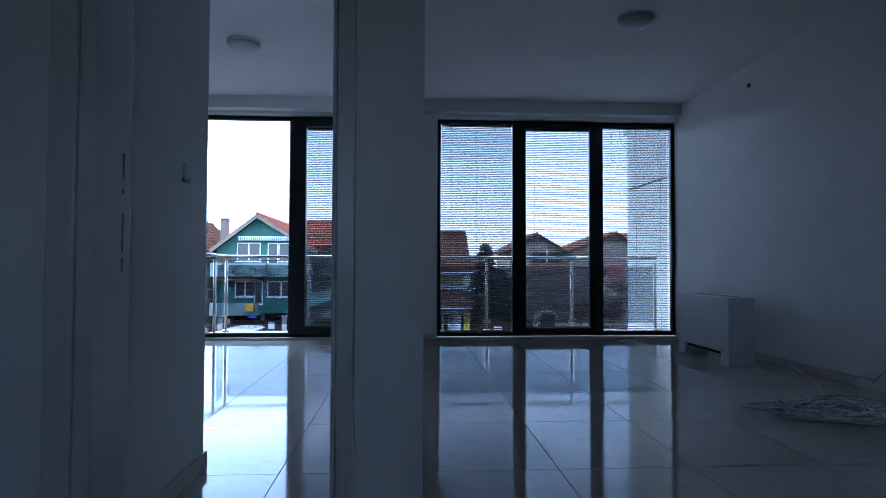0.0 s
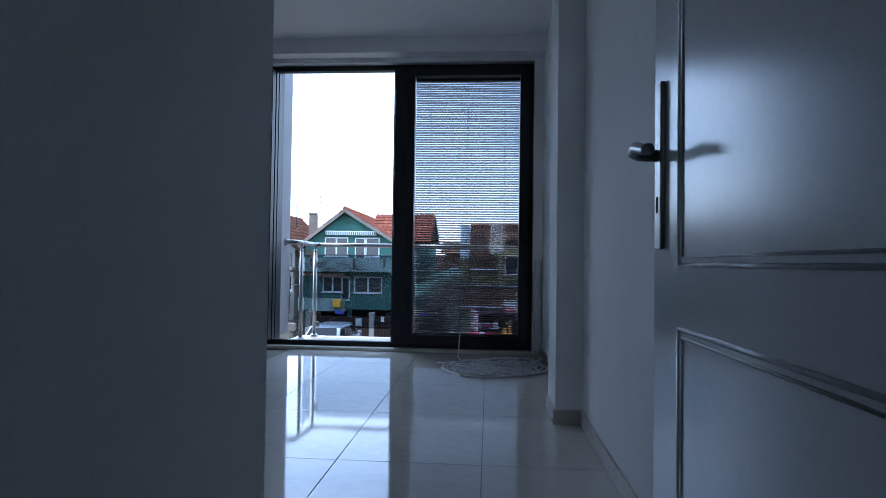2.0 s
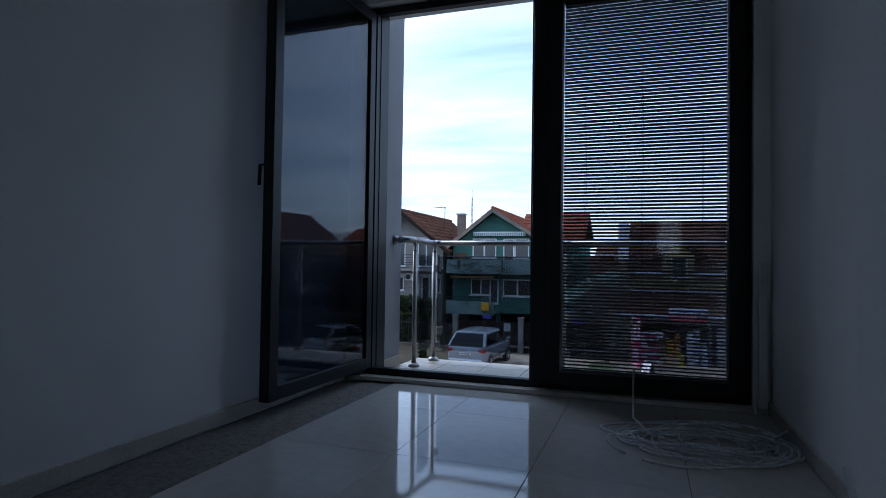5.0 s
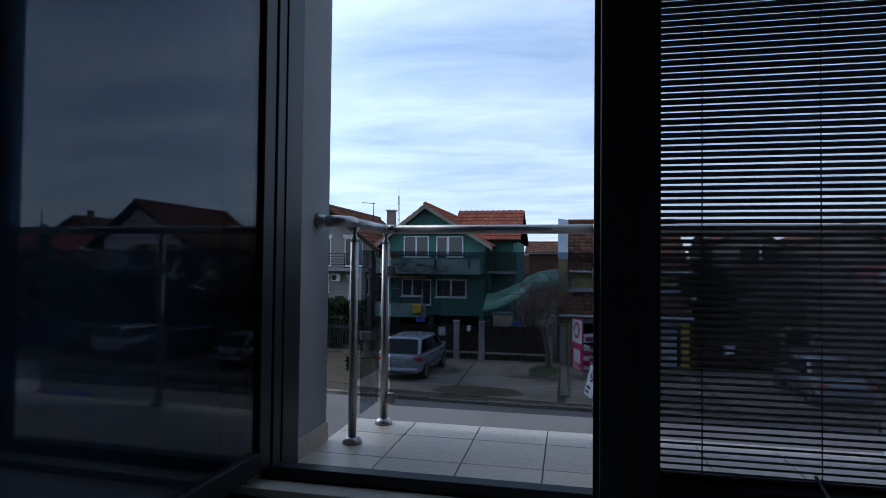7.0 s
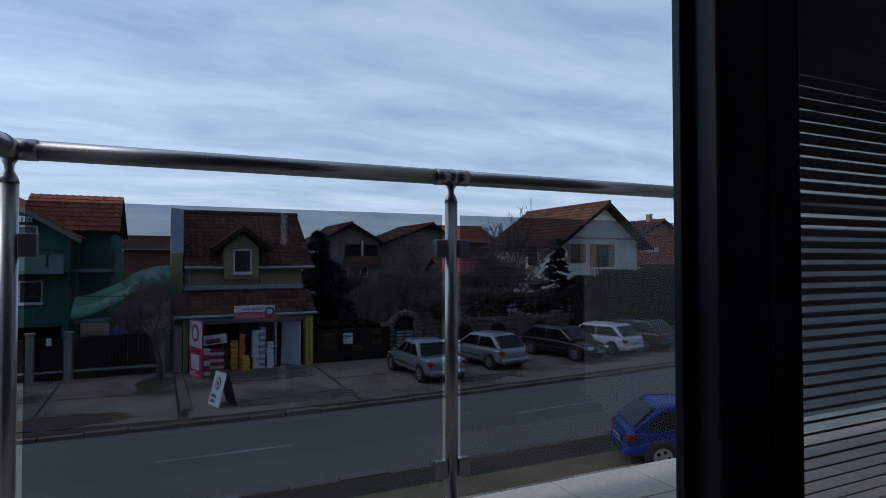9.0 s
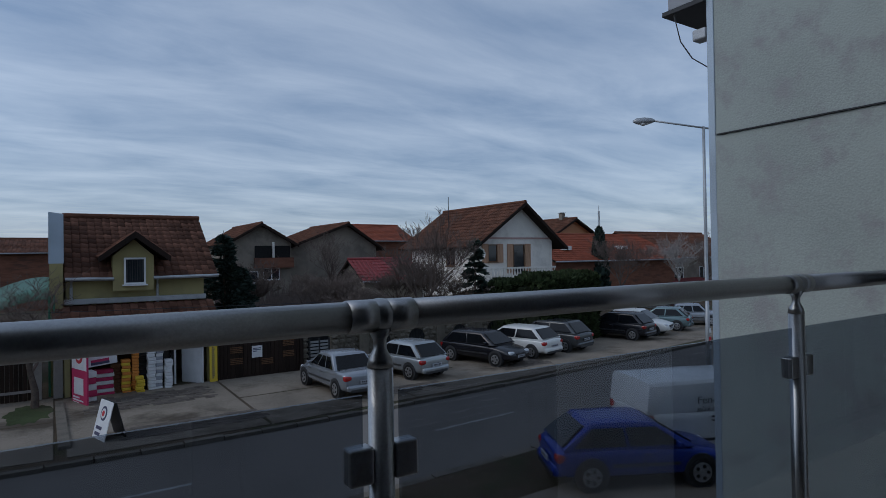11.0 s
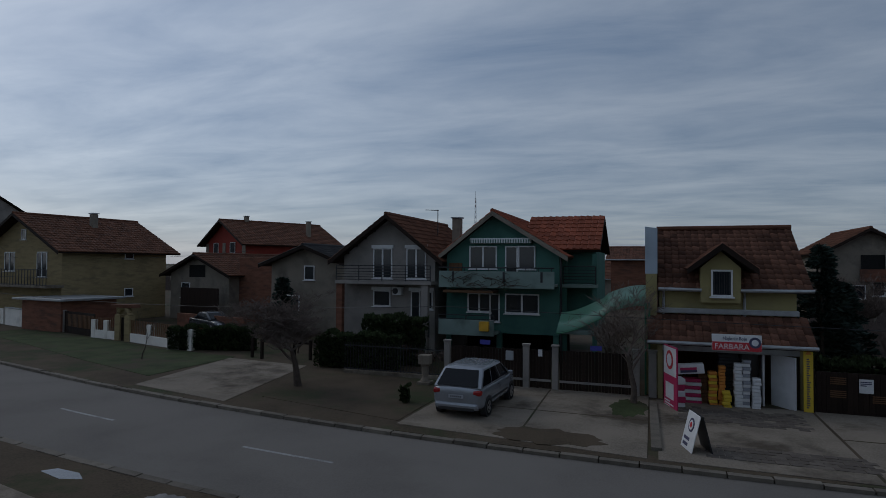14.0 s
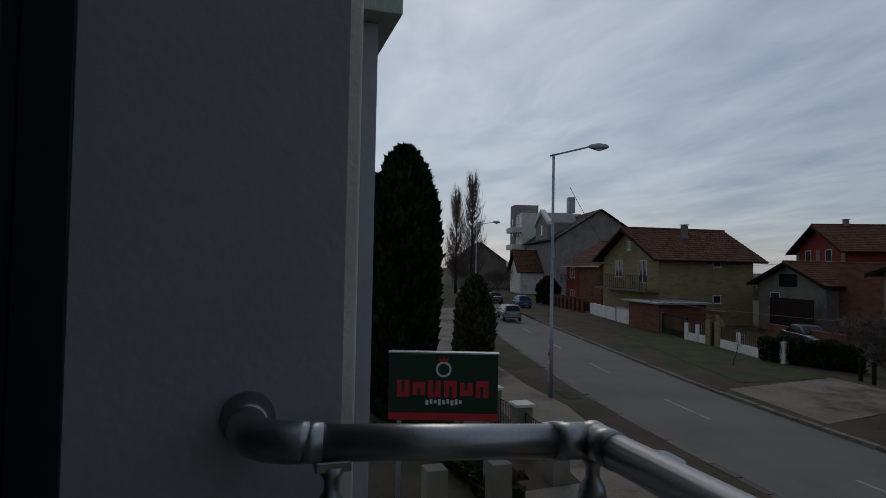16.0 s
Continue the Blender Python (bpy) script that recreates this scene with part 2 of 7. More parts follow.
# ---- mesh helpers ----
def bm_box(bm, x0, y0, z0, x1, y1, z1, bevel=0.0):
    before = set(bm.verts)
    r = bmesh.ops.create_cube(bm, size=1)
    bmesh.ops.transform(bm, matrix=Matrix.Translation(((x0 + x1) / 2, (y0 + y1) / 2, (z0 + z1) / 2)) @ Matrix.Diagonal((abs(x1 - x0), abs(y1 - y0), abs(z1 - z0), 1)), verts=r["verts"])
    if bevel:
        edges = list({e for v in r["verts"] for e in v.link_edges})
        bmesh.ops.bevel(bm, geom=edges, offset=bevel, segments=2, affect="EDGES", profile=0.5)
    return [v for v in bm.verts if v not in before]


def box(x0, y0, z0, x1, y1, z1, bevel=0.0):
    bm = bmesh.new()
    bm_box(bm, x0, y0, z0, x1, y1, z1, bevel)
    return bm


def bm_tube(bm, pts, r, seg=10, caps=True):
    """A round bar along points; r: one radius or one a point."""
    pts = [Vector(p) for p in pts]
    rs = r if isinstance(r, (list, tuple)) else [r] * len(pts)
    rings = []
    for i, p in enumerate(pts):
        d = (pts[min(i + 1, len(pts) - 1)] - pts[max(i - 1, 0)]).normalized()
        a = d.orthogonal().normalized() if abs(d.z) > 0.95 else d.cross(Vector((0, 0, 1))).normalized()
        b = d.cross(a)
        rings.append([bm.verts.new(p + rs[i] * (math.cos(2 * math.pi * k / seg) * a + math.sin(2 * math.pi * k / seg) * b)) for k in range(seg)])
    for q, s in zip(rings, rings[1:]):
        for k in range(seg):
            bm.faces.new((q[k], q[(k + 1) % seg], s[(k + 1) % seg], s[k]))
    if caps:
        bm.faces.new(rings[0][::-1])
        bm.faces.new(rings[-1])
    return bm


def tube(pts, r, seg=10):
    return bm_tube(bmesh.new(), pts, r, seg)


def prism(poly, y0, y1):
    """An outline in x and z, drawn out along y."""
    bm = bmesh.new()
    a = [bm.verts.new((x, y0, z)) for x, z in poly]
    b = [bm.verts.new((x, y1, z)) for x, z in poly]
    bm.faces.new(a)
    bm.faces.new(b[::-1])
    for i in range(len(poly)):
        j = (i + 1) % len(poly)
        bm.faces.new((a[j], a[i], b[i], b[j]))
    bmesh.ops.recalc_face_normals(bm, faces=bm.faces)
    return bm


def mesh_of(name, bm, material, smooth=False):
    me = bpy.data.meshes.new(name)
    bmesh.ops.recalc_face_normals(bm, faces=bm.faces)
    bm.to_mesh(me)
    bm.free()
    me.materials.append(material)
    if smooth:
        for p in me.polygons:
            p.use_smooth = True
    return me


def part(name, bm, material, parent=None, label="", smooth=False):
    ob = new(name, bm if isinstance(bm, bpy.types.Mesh) else mesh_of(name, bm, material, smooth))
    ob.parent = parent
    return tagged(ob, label)


def thing(name, label, category, group="", kind="", at=None):
    ob = new(name)
    if at is not None:
        ob.matrix_basis = at
    return tagged(ob, label, category, group, kind)


def solid(name, bm, material, label, category, kind="structure", smooth=False, group=""):
    return tagged(part(name, bm, material, None, "", smooth), label, category, group, kind)


def raw(name, verts, faces, material, smooth=False):
    me = bpy.data.meshes.new(name)
    me.from_pydata(verts, [], faces)
    me.materials.append(material)
    if smooth:
        for p in me.polygons:
            p.use_smooth = True
    return me


def letters(name, text, size, material, parent, m, extrude=0.004, label="", width=None):
    """Raised lettering in the built-in font, reading along x, facing -y."""
    cu = bpy.data.curves.new(name, "FONT")
    cu.body, cu.size, cu.extrude = text, size, extrude
    cu.align_x, cu.align_y = "CENTER", "CENTER"
    tmp = bpy.data.objects.new(name, cu)
    scene.collection.objects.link(tmp)
    dg = bpy.context.evaluated_depsgraph_get()
    me = bpy.data.meshes.new_from_object(tmp.evaluated_get(dg))
    bpy.data.objects.remove(tmp)
    if width:
        xs = [v.co.x for v in me.vertices]
        k = width / (max(xs) - min(xs))
        for v in me.vertices:
            v.co.x *= k
    me.materials.clear()
    me.materials.append(material)
    ob = new(name, me)
    ob.parent = parent
    ob.matrix_basis = m @ pose(0, 0, 0, 90)
    return tagged(ob, label)


# ---- the flat: walls, floor, ceiling ----
HX0, HX1, HY0 = -3.0, 4.93, -2.6     # hall and living room extents
CZ = 3.18
subfloor = solid("floor", box(-3.0, HY0, -0.2, 4.95, 8.1, -0.012), GROUT, "polished beige porcelain tiled floor with thin dark joints", "floor")
TW, TD = 0.665, 0.87
TX = -0.03
tile_me = mesh_of("tile", box(0.0015, 0.0015, -0.012, TW - 0.0015, TD - 0.0015, 0.0, 0.001), TILE)
for i in range(-3, 9):
    for j in range(-6, 7):
        x, y = TX + i * TW, 2.98 + j * TD
        if x > 4.9 or y > 7.99 or y < HY0 or x < -1.9 or (x < 0.2 - TW and y + TD < 2.9):
            continue
        w, d = min(TW, 4.93 - x) / TW, min(TD, 7.995 - y) / TD
        t_ob = part("tile", tile_me, TILE, subfloor)
        t_ob.matrix_basis = Matrix.Translation((x, y, 0)) @ Matrix.Diagonal((w, d, 1, 1))

solid("ceiling", box(-3.0, HY0, CZ, 4.95, 8.0, CZ + 0.2), CEIL, "plain white painted ceiling", "ceiling")
solid("trim", box(-1.75, 7.86, 3.02, 4.95, 8.02, CZ), CEIL, "white plastered beam above the windows", "beam")
# outer wall with the two glazed openings
solid("wall_north", box(-1.9, 8.02, 2.975, 5.9, 8.36, 3.6), WALL, "white wall above the windows", "wall")
solid("wall_north_pier", box(1.10, 8.02, -0.2, 1.63, 8.36, 2.975), WALL, "white wall pier between the windows", "wall")
solid("wall_north_end", box(4.935, 8.02, -0.2, 5.9, 8.36, 2.975), WALL, "white wall beside the window", "wall")
solid("wall_west", box(-1.92, 3.0, -0.2, -1.80, 8.02, CZ), WALL, "white painted side wall of the bedroom", "wall")
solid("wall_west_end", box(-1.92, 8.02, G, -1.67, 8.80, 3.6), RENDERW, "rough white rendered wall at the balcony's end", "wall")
solid("wall_back_bedroom", box(-1.80, 2.95, -0.2, 0.14, 3.08, CZ), WALL, "white wall behind the bedroom door", "wall")
solid("wall_lobby", box(0.14, 2.29, -0.2, 0.255, 3.08, CZ), WALL, "white wall with the light switch by the door", "wall")
solid("wall_hall_left", box(-3.0, 2.06, -0.2, 0.20, 2.288, CZ), WALL, "white hall wall beside the bedroom door", "wall")
solid("wall_over_door", box(0.20, 2.08, 2.36, 1.0, 2.288, CZ), WALL, "white wall over the bedroom door", "wall")
solid("wall_partition_head", box(1.0, 2.10, -0.2, 1.285, 2.25, CZ), WALL, "end of the partition between the rooms", "wall")
solid("wall_partition", box(1.20, 2.25, -0.2, 1.285, 8.02, CZ), WALL, "white partition wall between the two rooms", "wall")
solid("wall_pilaster", box(1.046, 5.47, -0.2, 1.20, 5.87, CZ), WALL, "white pilaster on the partition", "wall")
solid("wall_east", box(4.93, HY0, -0.2, 5.1, 8.02, CZ), WALL, "white side wall of the living room", "wall")
back = thing("wall_south", "plain white back wall with a window opening", "wall", kind="structure")
for x0, x1, z0, z1 in ((-3.0, 0.7, -0.2, CZ), (1.4, 5.1, -0.2, CZ), (0.7, 1.4, -0.2, 1.2), (0.7, 1.4, 2.1, CZ)):
    part("wall_panel", box(x0, HY0 - 0.15, z0, x1, HY0, z1), WALL, back)
solid("wall_hall_west", box(-3.15, HY0, -0.2, -3.0, 2.2, CZ), WALL, "plain white end wall of the hall", "wall")


def skirting(x0, y0, x1, y1):
    solid("baseboard", box(x0, y0, 0.001, x1, y1, 0.08, 0.003), SKIRT, "beige tile skirting", "baseboard")


skirting(-1.80, 3.08, -1.785, 8.0)
skirting(-1.78, 3.08, 0.14, 3.095)
skirting(0.255, 2.32, 0.27, 3.085)
skirting(0.14, 3.081, 0.27, 3.096)
skirting(1.185, 3.3, 1.20, 5.45)
skirting(1.032, 5.455, 1.20, 5.47)
skirting(1.031, 5.475, 1.046, 5.87)
skirting(1.185, 5.89, 1.20, 8.0)
skirting(1.285, 2.32, 1.30, 8.0)
skirting(4.915, HY0, 4.93, 8.0)
skirting(1.12, 7.995, 1.60, 8.01)


# ---- windows ----
def frame_ring(x0, x1, z0, z1, y0, y1, w, wb=None, bevel=0.004):
    bm = bmesh.new()
    wb = wb or w
    bm_box(bm, x0, y0, z0, x0 + w, y1, z1, bevel)
    bm_box(bm, x1 - w, y0, z0, x1, y1, z1, bevel)
    bm_box(bm, x0 + w, y0, z1 - w, x1 - w, y1, z1, bevel)
    bm_box(bm, x0 + w, y0, z0, x1 - w, y1, z0 + wb, bevel)
    return bm


def pane_of(parent, x0, x1, z0, z1, y):
    p = part("pane", box(x0, y - 0.004, z0, x1, y + 0.004, z1), PANE, parent)
    p.visible_shadow = False
    return p


def blind(x0, x1, z0, z1, y, tilt, label):
    b = thing("venetian_blind", label, "blind", "blinds in the windows", at=pose((x0 + x1) / 2, y, z0))
    w = (x1 - x0) / 2 - 0.006
    bm = bmesh.new()
    n = 3
    rows = []
    for k in range(n + 1):
        u = -1 + 2 * k / n
        rows.append([bm.verts.new((s * w, u * 0.0122, 0.002 * (1 - u * u))) for s in (-1, 1)])
    for p, q in zip(rows, rows[1:]):
        bm.faces.new((p[0], p[1], q[1], q[0]))
    me = mesh_of("slat", bm, SLAT, True)
    pitch, h = 0.0242, z1 - z0
    k = 0
    while 0.02 + k * pitch < h - 0.03:
        s = part("slat", me, SLAT, b)
        s.matrix_basis = pose(0, 0, 0.02 + k * pitch, tilt + random.uniform(-0.5, 0.5), random.uniform(-0.02, 0.02), 0)
        k += 1
    part("head_rail", box(-w, -0.013, h - 0.028, w, 0.013, h - 0.003), SLAT, b)
    part("bottom_rail", box(-w, -0.012, 0.002, w, 0.012, 0.012), SLAT, b)
    for u in (-0.72, 0.0, 0.72):
        part("ladder_cord", tube([(u * w, -0.0135, 0.01), (u * w, -0.0135, h - 0.02)], 0.0012, 5), CORD, b)
        part("ladder_cord", tube([(u * w + 0.008, 0.0135, 0.01), (u * w + 0.008, 0.0135, h - 0.02)], 0.0012, 5), CORD, b)
    return b


SASHPANE = glass("grey solar glass of the open sash", (0.55, 0.60, 0.66), mirror=0.05, graze=0.6)
WY0, WY1 = 8.10, 8.17
ZB, ZT = 0.035, 2.972
w1 = thing("window_1", "anthracite aluminium balcony window, one sash open inward", "window", kind="structure")
part("window_frame", frame_ring(-1.66, 1.10, ZB, ZT, WY0, WY1, 0.055, 0.05), ALU, w1)
part("mullion", box(-0.341, WY0 - 0.025, ZB + 0.05, -0.20, WY0 - 0.005, ZT - 0.055, 0.003), ALU, w1)
bm = frame_ring(-0.203, 1.045, ZB + 0.05, ZT - 0.055, WY0 - 0.08, WY1 - 0.01, 0.085)
bm_box(bm, -0.32, WY0 - 0.08, ZB + 0.05, -0.204, WY0 - 0.026, ZT - 0.055, 0.005)
part("sash_frame", bm, ALU, w1)
pane_of(w1, -0.12, 0.965, ZB + 0.13, ZT - 0.135, WY0 + 0.058)
pane_of(w1, -0.12, 0.965, ZB + 0.13, ZT - 0.135, WY0 + 0.022)
part("window_sill", box(-1.785, 8.00, 0.0, 1.10, 8.10, 0.033, 0.004), SKIRT, w1)
part("threshold", box(-1.66, WY1, -0.01, 1.10, 8.32, 0.03, 0.003), ALU, w1)
# the open sash, hinged at the left jamb
sash = new("sash")
sash.parent = w1
sash.matrix_basis = pose(-1.61, 8.09, 0, 0, 0, -91)
part("sash_rim", frame_ring(0.0, 1.31, ZB + 0.05, ZT - 0.05, -0.07, 0.0, 0.085), ALU, sash)
for yy in (-0.05, -0.02):
    p = part("pane", box(0.08, yy - 0.003, ZB + 0.13, 1.23, yy + 0.003, ZT - 0.13), SASHPANE, sash)
    p.visible_shadow = False
part("window_handle", bm_tube(tube([(1.27, -0.07, 1.50), (1.27, -0.125, 1.50), (1.27, -0.13, 1.38)], 0.011), [(1.27, -0.065, 1.45), (1.27, -0.075, 1.45)], 0.02), ALU, sash)
blind(-0.12, 0.965, ZB + 0.13, ZT - 0.135, WY0 + 0.040, -36, "dark slatted venetian blind, lowered, in the fixed bedroom window")

w2 = thing("window_2", "wide three-part anthracite window of the living room", "window", kind="structure")
part("window_frame", frame_ring(1.63, 4.93, ZB, ZT, WY0, WY1, 0.05), ALU, w2)
for xm in (2.66, 3.78):
    part("mullion", box(xm, WY0 - 0.02, ZB + 0.05, xm + 0.13, WY1 - 0.002, ZT - 0.05, 0.004), ALU, w2)
part("sash_frame", frame_ring(2.79, 3.78, ZB + 0.05, ZT - 0.05, WY0 - 0.02, WY1 - 0.01, 0.05), ALU, w2)
for a, b, z in ((1.68, 2.66, 0.05), (2.84, 3.73, 0.10), (3.91, 4.88, 0.05)):
    pane_of(w2, a, b, ZB + z, ZT - z, WY0 + 0.058)
    pane_of(w2, a, b, ZB + z, ZT - z, WY0 + 0.022)
    blind(a, b, ZB + z, ZT - z, WY0 + 0.040, -38 if a < 2 else -26, "slatted venetian blind, lowered, in the living room window")
part("window_sill", box(1.63, 8.00, 0.0, 4.93, 8.10, 0.033, 0.004), SKIRT, w2)
part("window_handle", tube([(2.73, WY0 - 0.02, 1.1), (2.73, WY0 - 0.07, 1.1), (2.73, WY0 - 0.075, 0.98)], 0.011), ALU, w2)
part("closer", box(3.2, WY0 - 0.06, ZT - 0.06, 3.34, WY0 - 0.02, ZT - 0.03, 0.006), ALU, w2)

# ---- bedroom door and linings ----
STRIKE = mat("dull strike plate metal", (0.10, 0.10, 0.10), 0.5, 0.7, scale=20)
lining = thing("door_lining", "white lacquered door lining with strike plates", "door frame", kind="structure")
part("jamb", box(0.20, 2.05, 0, 0.2545, 2.31, 2.36, 0.004), TRIM, lining)
part("jamb", box(0.985, 2.078, 0, 0.999, 2.25, 2.36, 0.004), TRIM, lining)
part("casing", box(0.115, 2.035, 0, 0.20, 2.058, 2.44, 0.006), TRIM, lining)
part("casing", box(1.0, 2.075, 0, 1.06, 2.098, 2.44, 0.006), TRIM, lining)
part("head_lining", box(0.255, 2.09, 2.325, 0.985, 2.28, 2.36, 0.004), TRIM, lining)
# black strip drawn in for the shadow between door edge and lining
part("rebate_shade", box(0.993, 2.252, 0, 1.012, 2.375, 2.33), DARKGAP, lining)
for z0, z1 in ((1.27, 1.36), (1.22, 1.235), (1.02, 1.15), (0.95, 1.0)):
    part("strike_plate", box(0.2546, 2.228, z0, 0.2565, 2.236, z1), STRIKE, lining)

door = thing("door_1", "white lacquered panelled interior door, wide open", "door", kind="structure", at=pose(0.985, 2.362, 0.01))
DW, DH = 0.885, 2.32
part("leaf", box(0.0, 0, 0, 0.04, DW, DH, 0.003), DOORP, door)
for z in (0.25, 1.15, 2.05):
    part("hinge", tube([(0.006, -0.012, z), (0.006, -0.012, z + 0.09)], 0.008, 10), STEEL, door, "steel hinge barrel", True)


def panel_moulding(y0, y1, z0, z1):
    for r, d in ((0.004, 0.0), (0.0025, 0.014)):
        bm = bmesh.new()
        pts = [(-0.001, y0 + d, z0 + d), (-0.001, y1 - d, z0 + d), (-0.001, y1 - d, z1 - d), (-0.001, y0 + d, z1 - d)]
        for a, b in zip(pts, pts[1:] + pts[:1]):
            bm_tube(bm, [a, b], r, 6)
        part("moulding", bm, DOORP, door, "", True)


panel_moulding(0.17, 0.725, 0.90, 2.18)
panel_moulding(0.17, 0.725, 0.14, 0.79)
hand = part("handle_plate", box(-0.010, DW - 0.075, 0.93, -0.0005, DW - 0.035, 1.25, 0.003), STEEL, door, "brushed steel long plate")
part("lever", tube([(-0.005, DW - 0.055, 1.11), (-0.045, DW - 0.055, 1.11), (-0.058, DW - 0.068, 1.112), (-0.060, DW - 0.093, 1.118), (-0.055, DW - 0.143, 1.105), (-0.058, DW - 0.173, 1.10)], [0.012, 0.011, 0.011, 0.011, 0.010, 0.011], 10), STEEL, hand, "curved brushed steel lever", True)
part("keyhole", box(-0.0112, DW - 0.059, 1.0, -0.010, DW - 0.051, 1.03), DARKGAP, hand)


# ---- fittings of the rooms ----
def ceiling_lamp(x, y):
    o = thing("ceiling_lamp", "round flush ceiling lamp with frosted glass, switched off", "ceiling lamp", "ceiling lamps", at=pose(x, y, CZ))
    bm = bmesh.new()
    for r0, r1, za, zb in ((0.16, 0.165, -0.001, -0.025),):
        bm_tube(bm, [(0, 0, za), (0, 0, zb)], [r0, r1], 28)
    part("base", bm, PLAST, o, "", True)
    bm = bmesh.new()
    bm_tube(bm, [(0, 0, -0.025 - 0.075 * math.sin(a)) for a in (0, 0.3, 0.6, 0.9, 1.2, 1.45)], [0.15 * math.cos(a) for a in (0, 0.3, 0.6, 0.9, 1.2, 1.45)], 28)
    part("shade", bm, MILK, o, "frosted glass bowl", True)


ceiling_lamp(-0.38, 6.0)
ceiling_lamp(3.24, 5.2)


def fan_coil(m, length, label):
    o = thing("fan_coil_unit", label, "radiator", "fan coil units", at=m)
    D, H = 0.27, 0.68
    part("casing", box(0, 0, 0.13, length, D, H, 0.012), METALW, o)
    for x in (0.0, length - 0.16):
        part("side_foot", box(x, 0.004, 0, x + 0.16, D - 0.004, 0.13, 0.006), METALW, o)
    for k in range(5):
        part("grille_slot", box(0.12, 0.05 + k * 0.035, H - 0.002, length - 0.12, 0.068 + k * 0.035, H + 0.002), GALV, o)
    part("intake", box(0.17, 0.03, 0.10, length - 0.17, D - 0.02, 0.13), DARKGAP, o)
    return o


fan_coil(pose(4.37, 6.83, 0, 0, 0, -90), 1.07, "white floor-standing fan coil unit against the side wall")
fan_coil(pose(0.06, 3.52, 0, 0, 0, 180), 1.15, "white floor-standing fan coil unit behind the corner")


def cable_coil(x, y, n, r, label, tail=()):
    o = thing("cable_coil", label, "cable", "cable coils", at=pose(x, y, 0))
    rnd = random.Random(int(x * 100))
    for k in range(n):
        cx, cy, rr, ph = rnd.uniform(-0.14, 0.14), rnd.uniform(-0.10, 0.10), r * rnd.uniform(0.5, 1.1), rnd.uniform(0, 6.3)
        a, b, h = rnd.uniform(0.8, 1.25), rnd.uniform(0.5, 0.9), rnd.uniform(0.006, 0.05)
        pts = [(cx + rr * a * math.cos(ph + 6.0 * i / 22), cy + rr * b * math.sin(ph + 6.0 * i / 22), 0.008 + h * (0.5 + 0.5 * math.sin(ph + i * 0.55))) for i in range(23)]
        part("loop", tube(pts, 0.006, 6), CABLE, o, "", True)
    for pts in tail:
        part("loose_end", tube(pts, 0.006, 6), CABLE, o, "", True)


cable_coil(0.74, 7.12, 16, 0.36, "tangled coils of pale grey cable on the tiled floor", [[(-0.25, 0.1, 0.01), (-0.35, 0.3, 0.05), (-0.36, 0.75, 0.16), (-0.36, 0.95, 0.22)], [(0.2, 0, 0.02), (0.32, 0.1, 0.05), (0.40, 0.12, 0.10)]])
cable_coil(4.05, 3.95, 18, 0.36, "large loose coil of pale grey cable on the floor", [[(0.2, 0.3, 0.01), (0.5, 0.8, 0.02), (0.62, 1.3, 0.10), (0.72, 1.5, 0.25)], [(0.3, 0, 0.2), (0.55, 0.1, 0.32), (0.7, 0.0, 0.25)]])
cable_coil(4.2, 7.6, 3, 0.16, "thin loose cable on the floor under the window")
offcut = solid("trim_offcut", box(-0.012, -0.16, 0.0, 0.012, 0.16, 0.006, 0.002), PLAST, "white plastic trim offcut leaning on the pilaster", "offcut", kind="object")
offcut.matrix_basis = pose(1.08, 5.985, 0.145, 66, 0, 14)


def light_switch(m, label):
    o = thing("light_switch", label, "switch", "light switches", at=m)
    part("plate", box(-0.04, -0.008, -0.04, 0.04, 0.0, 0.04, 0.004), PLAST, o)
    part("rocker", box(-0.026, -0.013, -0.026, 0.026, -0.008, 0.026, 0.003), PLAST, o)


light_switch(pose(0.255, 2.80, 1.385, 0, 0, 90), "white square light switch by the bedroom door")
light_switch(pose(1.285, 2.6, 1.45, 0, 0, 90), "white square light switch on the partition")
junction = solid("wall_socket", box(4.905, 6.26, 2.925, 4.93, 6.30, 2.965, 0.006), BLACKP, "small dark wall fitting high on the wall", "socket", kind="object")
solid("blind_cassette", box(1.12, 7.93, 0.05, 1.17, 7.99, 0.95, 0.006), PLAST, "white plastic trim strip leaning beside the window", "offcut", kind="object")


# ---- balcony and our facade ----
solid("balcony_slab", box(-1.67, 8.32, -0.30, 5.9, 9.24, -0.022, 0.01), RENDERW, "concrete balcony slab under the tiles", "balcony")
bal_floor = solid("pavement", box(-1.665, 8.325, -0.0215, 5.895, 9.235, -0.018), GROUT, "beige square tiled balcony floor", "floor")
BT = 0.377
bt_me = mesh_of("tile", box(0.003, 0.003, -0.018, BT - 0.003, BT - 0.003, -0.008, 0.002), BTILE)
for i in range(-1, 20):
    for j in range(3):
        x, y = -1.29 + i * BT, 8.325 + j * BT - 0.11
        x0, y0, x1, y1 = max(x, -1.665), max(y, 8.325), min(x + BT, 5.89), min(y + BT, 9.232)
        if x1 - x0 < 0.02 or y1 - y0 < 0.02:
            continue
        o = part("tile", bt_me, BTILE, bal_floor)
        o.matrix_basis = Matrix.Translation((x0, y0, 0)) @ Matrix.Diagonal(((x1 - x0) / BT, (y1 - y0) / BT, 1, 1))
solid("baseboard", box(-1.669, 8.40, -0.008, -1.655, 8.795, 0.085, 0.003), BTILE, "beige tile skirting at the balcony's end", "baseboard")

